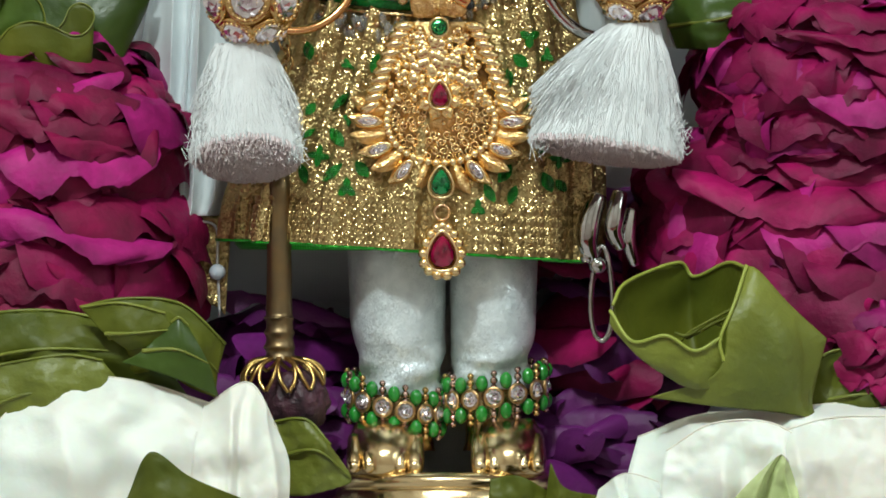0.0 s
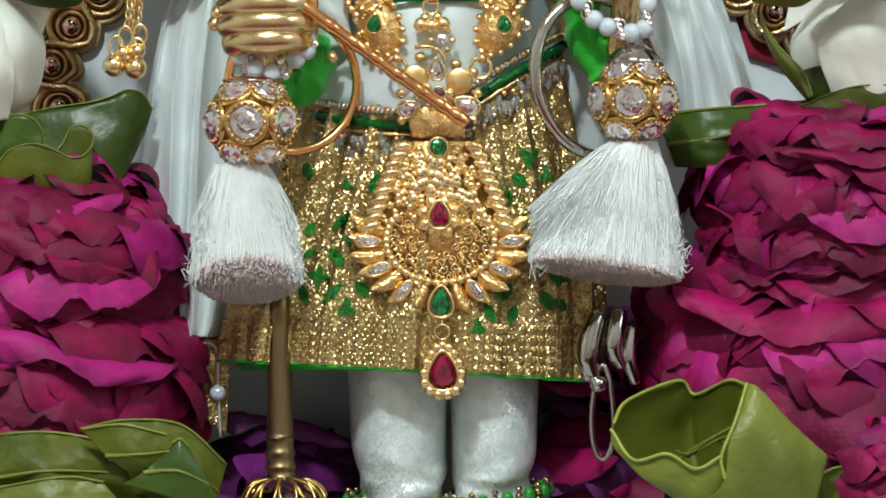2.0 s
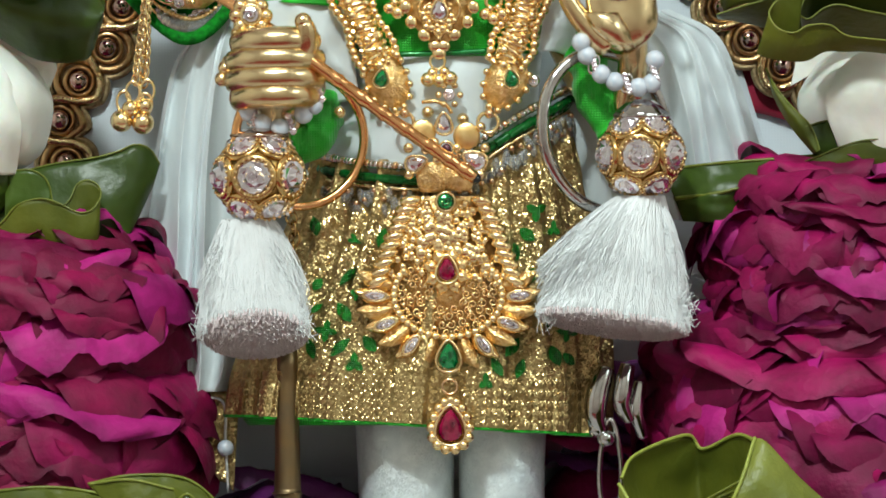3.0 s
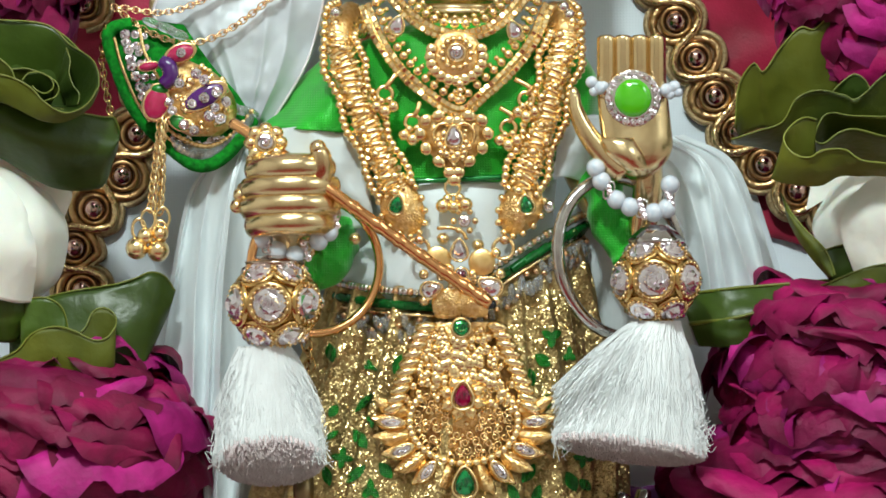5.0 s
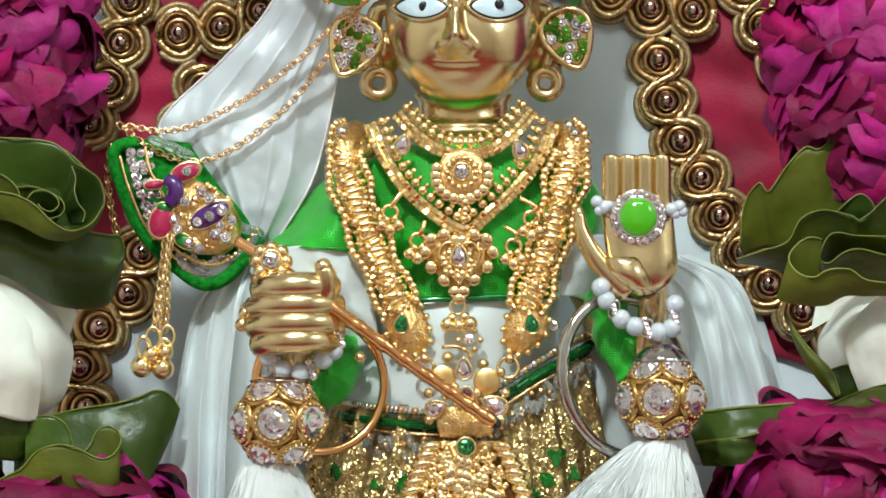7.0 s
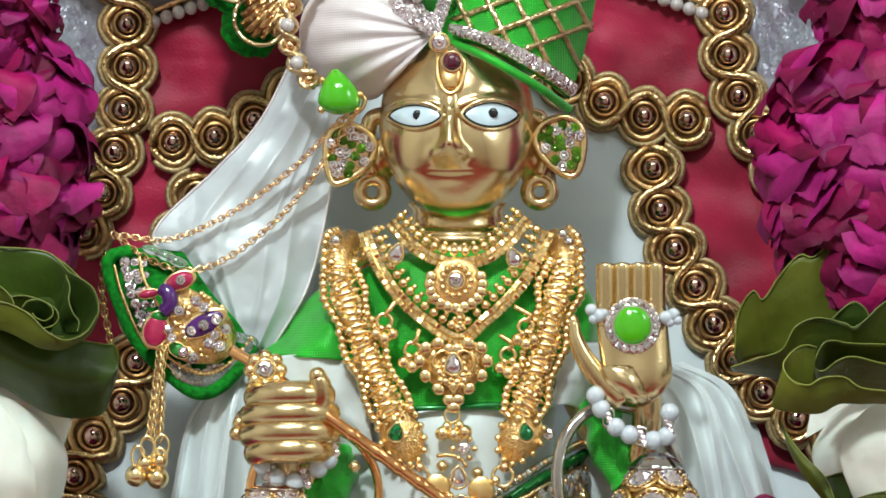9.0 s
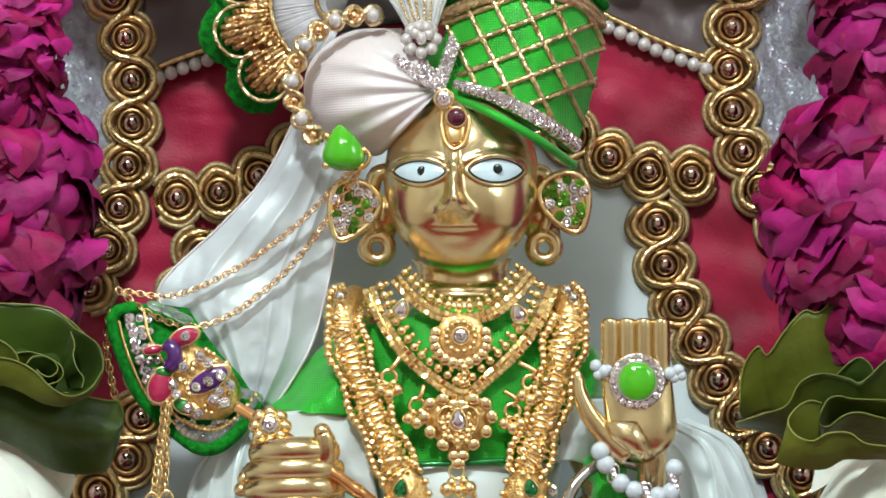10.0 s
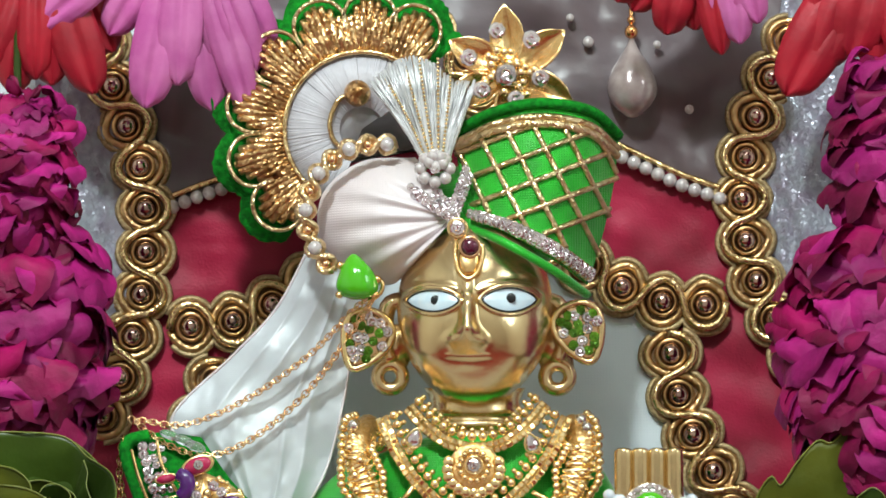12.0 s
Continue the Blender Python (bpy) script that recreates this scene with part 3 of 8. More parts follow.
for pts in ([(305, 366, -288), (350, 348, -286), (400, 332, -286), (440, 322, -286), (500, 300, -286)], [(1080, 268, -286), (1140, 296, -286), (1200, 325, -286), (1275, 352, -288)]):
    line = run("T", pts, 80)
    swag = thing("pearl_string", line[0], "string of small pearls under a gold cord", "pearl string", "pearl strings of the backdrop")
    bm = bmesh.new()
    tube(bm, [p + Vector((0, 0, 20 * U)) for p in line], 6, 6)
    part("cord", bm, CORD, swag)
    n = round(sum((b - a).length for a, b in zip(line, line[1:])) / (24 * U))
    for p in even(line, n):
        piece("pearl", BALL["pearl"], swag, Matrix.Translation(p) @ Matrix.Scale(13 * U, 4))
hang = thing("pearl_drop", at("T", 1121, 60, -270), "large hanging pearl drop with a gold cap", "pearl drop")
bm = bmesh.new()
loft(bm, "T", [(66, 1116, 1122, 3, -262), (90, 1104, 1134, 15, -262), (120, 1085, 1155, 35, -262), (155, 1074, 1166, 46, -262), (185, 1085, 1155, 36, -262), (205, 1108, 1132, 12, -262), (208, 1116, 1124, 4, -262)], 24, steps=3)
part("pearl", bm, PEARL, hang)
bm = bmesh.new()
tube(bm, run("T", [(1119, -40, -280), (1118, 20, -266), (1119, 66, -262)], 12), 4, 6)
blob(bm, at("T", 1118, 55, -262), 13, 10)
blob(bm, at("T", 1118, 34, -262), 8, 8)
part("cap", bm, ROSE_GOLD, hang)


# ---- statue: one mesh ----
def statue():
    bm = bmesh.new()
    # head, with brows, nose, cheeks, lips and chin raised from an egg
    cx, cy, rx, ry, rz, cd = 812, 268, 138, 152, 174, 10
    def bump(x, y):
        g = lambda a, b, sx, sy: math.exp(-((x - a) / sx) ** 2 - ((y - b) / sy) ** 2)
        h = 0.0
        # nose: narrow bridge, tip, and an underside that slopes back to the lip
        if 170 < y < 346:
            f = min(1, max(0, (y - 186) / 112))
            w = 7.5 + 5 * f * f + (16 * min(1, max(0, (y - 286) / 34)) ** 1.5)
            fall = 1 if y < 300 else max(0, 1 - (y - 300) / 44) ** 0.8
            h += (5 + 33 * f ** 1.4) * fall * math.exp(-abs((x - 798) / w) ** 2.4)
        h += 7 * g(772, 318, 9, 11) + 7 * g(825, 318, 9, 11)
        # lips with a straight parting, hollow under them, chin
        h += 2 * g(800, 343, 28, 7) + 3.2 * g(800, 361, 26, 11)
        h -= 4.5 * math.exp(-((x - 800) / 42) ** 6 - ((y - 351 + ((x - 800) / 47) ** 2 * 2) / 2.4) ** 2)
        h += 9 * g(730, 330, 54, 56) + 9 * g(876, 330, 54, 56)
        h -= 12 * g(741, 250, 52, 24) + 12 * g(875, 248, 54, 25)
        for ex, ey in ((738, 224), (872, 221)):
            h += 9 * math.exp(-((y - (ey + ((x - ex) / 62) ** 2 * 16)) / 6) ** 2) * math.exp(-((x - ex) / 66) ** 4)
        return h
    nu, nv = 150, 110
    rings = []
    for j in range(1, nv):
        th = math.pi * j / nv
        row = []
        for i in range(nu):
            ph = 2 * math.pi * i / nu
            nx, ny, nz = math.sin(th) * math.sin(ph), math.sin(th) * math.cos(ph), math.cos(th)
            low = max(0, -nz)
            taper = 1 - 0.13 * low ** 2.2
            x, y = cx + rx * taper * nx, cy - rz * nz * (1.0)
            d = cd + ry * math.copysign(abs(ny) ** (0.84 - 0.36 * min(1, low * 2.2)), ny) * (1 - 0.06 * low)
            if ny > 0:
                d += bump(x, y) * min(1, ny * 2.2)
            row.append(bm.verts.new(at("N", x, y, d)))
        rings.append(row)
    for a, b in zip(rings, rings[1:]):
        for k in range(nu):
            bm.faces.new((a[k], a[(k + 1) % nu], b[(k + 1) % nu], b[k]))
    bm.faces.new(rings[0])
    bm.faces.new(rings[-1])
    def skin(x, y):
        nz = (cy - y) / (rz * (1.0))
        low = max(0, -nz)
        nx = (x - cx) / (rx * (1 - 0.13 * low ** 2.2))
        ny = math.sqrt(max(0.02, 1 - nx * nx - nz * nz))
        return cd + ry * ny ** (0.84 - 0.36 * min(1, low * 2.2)) * (1 - 0.06 * low) + bump(x, y) * min(1, ny * 2.2)
    # inlaid eyes with dark rims and cast lids
    for ex, ey, w, h, px, py in ((738, 251, 45, 19, 742, 250), (873, 249, 47, 21, 876, 246)):
        n, rows = 40, 8
        edge = []
        for k in range(n):
            a = 2 * math.pi * k / n
            c = math.cos(a)
            edge.append((w * c, -h * math.copysign(abs(math.sin(a)) ** 1.25, math.sin(a)) * (1 - 0.15 * c * c)))
        layers = []
        for j in range(rows + 1):
            f = 1 - j / rows
            layers.append([bm.verts.new(at("N", ex + x * f, ey + y * f, skin(ex + x * f, ey + y * f) + 5 + 9 * (1 - f * f))) for x, y in edge])
        for a, b in zip(layers[:-1], layers[1:-1]):
            for k in range(n):
                bm.faces.new((a[k], a[(k + 1) % n], b[(k + 1) % n], b[k])).material_index = 1
        bm.faces.new(layers[-2]).material_index = 1
        tube(bm, [at("N", ex + x, ey + y, skin(ex + x, ey + y) + 5) for x, y in edge], 1.9, 6, closed=True, mat=2)
        tube(bm, [at("N", ex + x * 1.13, ey + y * 1.26, skin(ex + x * 1.13, ey + y * 1.26) + 2) for x, y in edge], 4.6, 6, closed=True)
        blob(bm, at("N", px, py, skin(ex, ey) + 15), 8.8, 14, (1, 0.4, 1), 2)
    # ears with pierced lobes
    for ex, sx in ((662, -1), (958, 1)):
        bm2 = [(ex - sx * 22, 250), (ex + sx * 4, 262), (ex + sx * 10, 320), (ex - sx * 2, 360)]
        tube(bm, run("N", [(x, y, 0) for x, y in bm2], 12), lambda t: 16 - 2 * t, 10)
        tube(bm, ring_line(at("N", ex, 386, 0), 22, 28), 12.5, 10, closed=True)
        slab(bm, [(ex - sx * 45, 285), (ex + sx * 24, 300), (ex + sx * 30, 372), (ex - sx * 28, 372), (ex - sx * 48, 330)], "N", 6, 12)
    # neck rings and shoulders
    loft(bm, "N", [(405, 722, 902, 78, 0), (430, 733, 893, 70, 0), (448, 730, 897, 72, 0), (458, 738, 890, 68, 0), (470, 728, 900, 74, 0), (484, 735, 892, 70, 0), (510, 700, 925, 84, 0), (530, 640, 980, 90, 0)], 40, steps=3)
    loft(bm, "M", [(215, 640, 980, 80, 0), (300, 620, 1020, 95, 0), (480, 660, 980, 95, 0), (650, 650, 985, 100, 0), (760, 640, 990, 100, 0)], 32, steps=2)
    # legs, feet and pedestal
    for xa, xb, xm in ((640, 770, 700), (815, 930, 895)):
        loft(bm, "L", [(250, xa, xb, 60, 0), (500, xa, xb, 58, 0), (700, xa + 5, xb - 8, 48, 0), (770, xa + 10, xb - 5, 46, 10), (800, xa + 4, xb, 40, 20)], 24, steps=2)
    for x0, x1, s in ((612, 748, 1), (836, 966, -1)):
        loft(bm, "L", [(742, x0 + 22, x1 - 22, 52, 30), (765, x0 + 10, x1 - 8, 82, 52), (795, x0 + 2, x1, 104, 66), (820, x0, x1 + 2, 110, 70), (842, x0 + 2, x1, 108, 70)], 28, steps=3)
        for k in range(5):
            f = k / 4
            x = x0 + 14 + (x1 - x0 - 28) * f
            lift = 6 * math.sin(f * math.pi)
            r = (16, 14, 14, 13, 12)[k if s < 0 else 4 - k] + 1
            tube(bm, run("L", [(x, 778 - lift, 100), (x, 802 - lift, 138), (x, 822 - lift * 0.4, 160), (x, 836, 166)], 10), lambda t: r * (0.85 + 0.15 * math.sin(math.pi * t)), 10)
            blob(bm, at("L", x, 828, 166), r * 0.9, 10)
    loft(bm, "L", [(838, 612, 972, 175, 25), (846, 600, 984, 190, 25), (858, 596, 988, 194, 25), (868, 602, 982, 188, 25), (872, 596, 988, 194, 25), (915, 580, 1004, 210, 25)], 56, steps=3)
    # the closed fist that holds the flute
    loft(bm, "M", [(432, 490, 572, 34, 178), (450, 455, 590, 68, 172), (500, 441, 592, 78, 172), (548, 446, 585, 72, 172), (572, 470, 560, 44, 178), (590, 490, 545, 34, 172), (700, 500, 560, 30, 110)], 32, steps=3)
    for k, y in enumerate((452, 485, 518, 550)):
        w = (124, 142, 144, 124)[k] / 2
        tube(bm, run("M", [(516 - w, y + 6, 196), (516 - w * 0.6, y, 224), (520, y - 2, 236), (520 + w * 0.6, y - 2, 224), (520 + w, y + 2, 196)], 18), lambda t: 22 + 1.5 * math.sin(math.pi * t), 14)
    tube(bm, run("M", [(556, 496, 200), (570, 462, 222), (573, 436, 232), (567, 419, 236)], 12), lambda t: 26 - 11 * t, 14)
    blob(bm, at("M", 567, 417, 236), 15, 12)
    # the raised open hand
    loft(bm, "M", [(286, 1063, 1183, 16, 180), (330, 1062, 1187, 20, 182), (380, 1066, 1192, 24, 184), (415, 1072, 1195, 28, 184), (440, 1084, 1186, 28, 182), (458, 1100, 1170, 24, 180), (470, 1114, 1152, 16, 178), (475, 1124, 1142, 6, 176)], 32, steps=3)
    tube(bm, run("M", [(1150, 430, 150), (1150, 500, 140), (1140, 560, 124), (1135, 640, 110)], 14), 26, 14)
    for k in range(4):
        x = 1079 + 29.5 * k
        tube(bm, run("M", [(x - 1, 330, 192), (x - 1, 270, 194), (x - 1, 232, 194), (x - 1, 222, 192)], 14), lambda t: 16.5 - (2.5 if t > 0.9 else 0), 12)
    tube(bm, run("M", [(1022, 322, 190), (1024, 350, 190), (1042, 390, 190), (1075, 432, 188), (1110, 462, 186)], 18), lambda t: 9 + 16 * t, 12)
    blob(bm, at("M", 1020, 325, 190), 10, 10, (1, 1, 1.6))
    loft(bm, "M", [(400, 1060, 1135, 30, 190), (430, 1072, 1150, 38, 190), (462, 1105, 1158, 30, 186)], 20, steps=3)
    # forearms inside the sleeves
    tube(bm, run("M", [(530, 600, 140), (580, 560, 60), (620, 420, 0)], 10), 30, 10)
    tube(bm, run("M", [(1135, 600, 120), (1080, 560, 60), (1010, 420, 0)], 10), 28, 10)
    return alone("statue", bm, [BRASS, EYE_WHITE, BLACK], "polished brass statue with white enamel eyes, standing on a round foot", "statue")


statue()


# ---- clothes ----
blouse = thing("blouse", at("M", 800, 480, 0), "bright green satin blouse with short flared sleeves", "blouse")
bm = bmesh.new()
loft(bm, "M", [(196, 740, 890, 84, 0), (212, 690, 945, 96, 0), (238, 625, 1010, 104, 0), (300, 605, 1035, 116, 0), (380, 630, 1015, 122, 0), (440, 650, 990, 122, 0), (478, 655, 985, 120, 0)], 64, lambda a, t: 0.012 * math.sin(a * 17 + t * 5) + 0.05 * noise.noise(Vector((a * 4, t * 5, 2))), steps=6)
part("bodice", bm, GREEN_SATIN, blouse)
bm = bmesh.new()
patch(bm, "M", [[(612, 232, -30), (640, 235, 40), (650, 240, 70)], [(540, 290, -20), (600, 300, 90), (640, 300, 100)], [(500, 345, -10), (570, 350, 110), (640, 350, 105)], [(462, 378, 0), (545, 385, 120), (640, 392, 105)]], 24, 24, 7, 0.03, 1, 5)
part("sleeve", bm, GREEN_SATIN, blouse)
bm = bmesh.new()
patch(bm, "M", [[(985, 235, 70), (1010, 238, 60), (1030, 240, -20)], [(985, 300, 100), (1050, 290, 80), (1064, 300, -20)], [(985, 380, 100), (1045, 360, 90), (1066, 360, -20)]], 24, 20, 6, 0.03, 2, 5)
part("sleeve", bm, GREEN_SATIN, blouse)
for pts, w in (([(600, 560, 60), (600, 596, 90), (575, 630, 110), (530, 636, 130)], 36), ([(1064, 440, 40), (1072, 510, 76), (1096, 570, 104), (1124, 606, 118)], 36)):
    bm = bmesh.new()
    tube(bm, run("M", pts, 30), lambda t, w=w: w * (1 + 0.035 * math.sin(t * 34) + 0.06 * math.sin(t * 13)), 40)
    for v in bm.verts:
        q = v.co * 230
        v.co.y += 16 * U * noise.noise(Vector((q.x * 1.6, 0, q.z * 0.55)))
        v.co.x += 9 * U * noise.noise(Vector((q.z * 1.2, 4, q.x)))
    part("cuff", bm, GREEN_SATIN, blouse, "gathered green satin cuff")
bm = bmesh.new()
tube(bm, run("M", [(690, 482, 112), (740, 476, 124), (810, 474, 128), (880, 470, 126), (960, 466, 112)], 30), 5, 6)
part("piping", bm, GREEN_TUBE, blouse)

wrap = thing("waist_wrap", at("M", 800, 690, 0), "white satin cloth wound round the waist", "cloth wrap")
bm = bmesh.new()
loft(bm, "M", [(474, 645, 990, 118, 0), (520, 640, 985, 126, 0), (580, 632, 985, 124, 0), (630, 610, 992, 122, 0), (668, 612, 990, 122, 0), (700, 640, 980, 116, 0)], 64, lambda a, t: 0.02 * math.sin(a * 9 + t * 9) * t, steps=4)
part("wrap", bm, WHITE_SATIN, wrap)
for g, sd in (([[(480, 384, 60), (550, 380, 112), (640, 395, 105)], [(440, 430, 50), (540, 430, 110), (650, 440, 105)], [(560, 500, 60), (620, 500, 100), (660, 500, 105)], [(600, 560, 60), (640, 560, 90), (665, 540, 100)]], 4),
              ([[(1000, 370, 100), (1040, 362, 90), (1064, 360, 60)], [(990, 420, 105), (1030, 420, 95), (1080, 440, 60)], [(985, 470, 100), (1010, 470, 90), (1040, 480, 60)]], 5)):
    bm = bmesh.new()
    patch(bm, "M", g, 24, 24, 8, 0.025, sd, 4)
    part("fold", bm, WHITE_SATIN, wrap)

# long scarf that hangs down both sides
scarf = thing("scarf", at("L", 350, 560, -20), "white satin scarf hanging in folds with gold glitter ends", "scarf")
bm = bmesh.new()
patch(bm, "M", [[(478, 385, 60), (450, 398, 20), (420, 416, 0), (385, 436, -20)],
                [(480, 470, 40), (430, 480, 40), (380, 490, 20), (335, 505, -30)],
                [(480, 640, 20), (410, 640, 30), (352, 650, 10), (298, 690, -30)],
                [(480, 800, 10), (400, 820, 20), (340, 840, 0), (270, 830, -30)],
                [(470, 1000, 0), (395, 1030, 10), (330, 1030, -10), (285, 1000, -30)],
                [(455, 1072, 0), (395, 1074, 5), (340, 1072, -10), (300, 1070, -30)]], 150, 60, 30, 0.012, 11, 3, along=0.22, folds=[(0.10, 0.07, 30, 0.12), (0.36, 0.06, 44, 0.06), (0.50, 0.025, 26, -0.06), (0.70, 0.08, 46, -0.05), (0.93, 0.03, 30, -0.05)])
part("drape", bm, WHITE_SATIN, scarf)
bm = bmesh.new()
patch(bm, "L", [[(300, 380, 6), (350, 382, 8), (408, 382, 6)], [(330, 430, 6), (360, 440, 8), (406, 440, 6)], [(350, 500, 4), (370, 500, 6), (404, 468, 4)], [(372, 540, 4), (385, 545, 5), (398, 560, 4)]], 12, 16, 3, 0.05, 3, 4)
part("border", bm, SPANGLE, scarf, "gold glitter border")
piece("pearl", BALL["white"], scarf, spot("L", 384, 482, 14, 15))
bm = bmesh.new()
tube(bm, run("L", [(310, 398, 12), (378, 398, 14), (384, 470, 14), (388, 560, 10)], 20), 2.5, 6)
part("thread", bm, TINSEL, scarf)
bm = bmesh.new()
patch(bm, "M", [[(1010, 420, 20), (1080, 400, 10), (1160, 400, 0), (1215, 395, -20)],
                [(1020, 480, 10), (1140, 460, 40), (1230, 450, 10), (1300, 440, -30)],
                [(1030, 560, 0), (1160, 560, 30), (1260, 560, 10), (1345, 540, -30)],
                [(1060, 680, 0), (1170, 690, 20), (1280, 690, 0), (1385, 670, -30)],
                [(1060, 760, -10), (1160, 760, 0), (1290, 770, -10), (1390, 740, -40)]], 150, 50, 20, 0.016, 21, 3, along=0.25, folds=[(0.30, 0.05, 30, 0.05), (0.42, 0.03, 22, 0.08), (0.55, 0.045, 34, 0.06), (0.68, 0.03, 26, 0.08), (0.80, 0.04, 32, 0.05), (0.90, 0.02, 20, 0.04)])
part("drape", bm, WHITE_SATIN, scarf)

# trousers
trousers = thing("trousers", at("L", 785, 700, 0), "white shimmering silk trousers, gathered above the anklets", "trousers")
for rows, ph in (([(330, 612, 790, 84, 0), (430, 614, 789, 86, 0), (520, 618, 789, 88, 2), (590, 622, 788, 88, 4), (630, 634, 786, 82, 4), (665, 640, 781, 74, 6), (700, 642, 776, 68, 8)], 0),
                 ([(330, 794, 955, 84, 0), (430, 797, 953, 86, 0), (520, 797, 950, 88, 2), (590, 797, 946, 88, 4), (630, 800, 938, 82, 6), (655, 798, 934, 74, 6), (690, 806, 930, 68, 8)], 2)):
    bm = bmesh.new()
    loft(bm, "L", rows, 56, lambda a, t: (0.05 * math.sin(3 * a + ph + t * 16) + 0.07 * noise.noise(Vector((a * 1.5 + ph, t * 9, ph)))) * max(0, t - 0.35) * 2, steps=8)
    part("trouser_leg", bm, SHIMMER, trousers)

# pleated skirt with green diamonds showing through
skirt = thing("skirt", at("K", 780, 715, 0), "pleated gold glitter skirt with green diamond cut-outs", "skirt")


def fold(a, t):
    return (0.05 + 0.03 * t) * math.cos(15 * a + 0.6) + (0.06 - 0.04 * t) * math.cos(37 * a + 1.5 * math.sin(5 * a)) + 0.015 * t * math.cos(29 * a)


SK = [(235, 560, 985, 116, 0), (300, 540, 1010, 130, 0), (400, 500, 1035, 148, 0), (520, 455, 1048, 162, 0), (620, 420, 1052, 170, 0), (700, 408, 1050, 172, 0)]


def skirt_at(a, f):
    rows = [Vector(r) for r in SK]
    y, xl, xr, h, d = catmull(rows, f)
    g = 1 + fold(a, f)
    return (xl + xr) / 2 + (xr - xl) / 2 * math.sin(a) * g, y + (18 * math.sin(a) + 4) * f * f - 78 * (1 - f) ** 2 * max(0, math.sin(a)), d + h * math.cos(a) * g


bm = bmesh.new()
na, nf = 260, 40
grid = [[bm.verts.new(at("K", *skirt_at(2 * math.pi * k / na, j / nf))) for k in range(na)] for j in range(nf + 1)]
for j in range(nf):
    for k in range(na):
        bm.faces.new((grid[j][k], grid[j][(k + 1) % na], grid[j + 1][(k + 1) % na], grid[j + 1][k]))
part("skirt_cloth", bm, SPANGLE, skirt)
bm = bmesh.new()
tube(bm, [at("K", *(Vector(skirt_at(2 * math.pi * k / 160, 1.0)) + Vector((0, 2, -4)))) for k in range(160)], 3.4, 6, closed=True)
part("hem_piping", bm, GREEN_SATIN, skirt, "green satin piping")
bm = bmesh.new()
loft(bm, "K", [(640, 430, 1036, 150, -8), (696, 420, 1036, 154, -10), (706, 430, 1026, 148, -14)], 60, caps=False)
part("lining", bm, GREEN_SATIN, skirt, "green satin lining")


FRONT = [(x, y, d) for x, y, d in (skirt_at(-1.45 + 2.9 * i / 360, j / 90) for i in range(361) for j in range(91))]
FX = np.array(FRONT)


def on_skirt(x, y):
    """How far the foremost fold stands out at a place of the sheet."""
    gap = (FX[:, 0] - x) ** 2 + (FX[:, 1] - y) ** 2
    near = np.where(gap < 30)[0]
    return float(FX[near, 2].max()) if len(near) else float(FX[gap.argmin(), 2])


def cell(x, y, long, wide, turn, corners=2):
    """A small cut-out that lies flush on the folds: a pointed leaf (2), or a hollow-sided triangle or diamond (3, 4)."""
    bm = bmesh.new()
    n = 16 if corners != 3 else 18
    c, s_ = math.cos(radians(turn)), math.sin(radians(turn))
    pts = []
    for i in range(n):
        w = 2 * math.pi * i / n
        if corners == 2:
            p = math.cos(w)
            q = math.copysign(1 - p * p, math.sin(w)) * wide
            p *= long
        else:
            e = corners * i / n % 1
            k = 1 - 0.62 * (1 - abs(2 * e - 1))
            p, q = long * k * math.cos(w), wide * k * math.sin(w)
        pts.append((x + 1.12 * (p * c - q * s_), y + 1.12 * (p * s_ + q * c)))
    rings = [[bm.verts.new(at("K", x + (u - x) * g, y + (v - y) * g, on_skirt(x + (u - x) * g, y + (v - y) * g) + o)) for u, v in pts] for g, o in ((1.0, -8), (1.0, 4), (0.5, 4))]
    mid = bm.verts.new(at("K", x, y, on_skirt(x, y) + 4))
    for a, b in zip(rings, rings[1:]):
        for i in range(n):
            bm.faces.new((a[i], a[(i + 1) % n], b[(i + 1) % n], b[i]))
    for i in range(n):
        bm.faces.new((rings[-1][i], rings[-1][(i + 1) % n], mid))
    part("cut_out", bm, GREEN_TAFFETA, skirt, "dark green taffeta under the cut-out", smooth=False)


rng = random.Random(4)
for x, y, long, wide, turn, k in ((549, 353, 16, 9, 80, 2), (667, 374, 17, 8, -70, 2), (618, 377, 14, 9, 30, 3), (606, 442, 20, 6, -48, 2), (553, 456, 12, 8, -50, 2), (600, 506, 19, 10, 55, 2), (568, 539, 19, 19, 10, 4), (550, 499, 13, 5, -35, 2), (621, 474, 12, 10, 90, 3), (592, 568, 22, 8, -42, 2), (618, 597, 19, 16, -90, 3), (645, 562, 16, 10, 50, 2), (541, 571, 17, 8, 75, 2)):
    cell(x, y, long, wide, turn, k)
for x, y, long, wide, turn, k in ((940, 327, 18, 18, 90, 3), (971, 359, 15, 12, -90, 3), (924, 368, 15, 10, 40, 2), (904, 398, 15, 7, 80, 2), (959, 418, 10, 8, 30, 2), (930, 442, 14, 8, -70, 2), (965, 512, 20, 7, -80, 2), (995, 542, 18, 17, 8, 4), (974, 583, 18, 10, 65, 2), (998, 589, 13, 8, 45, 2), (912, 606, 17, 8, -70, 2), (871, 603, 18, 8, 60, 2), (898, 568, 18, 10, -55, 2), (851, 630, 16, 13, -90, 3)):
    cell(x, y, long, wide, turn, k)
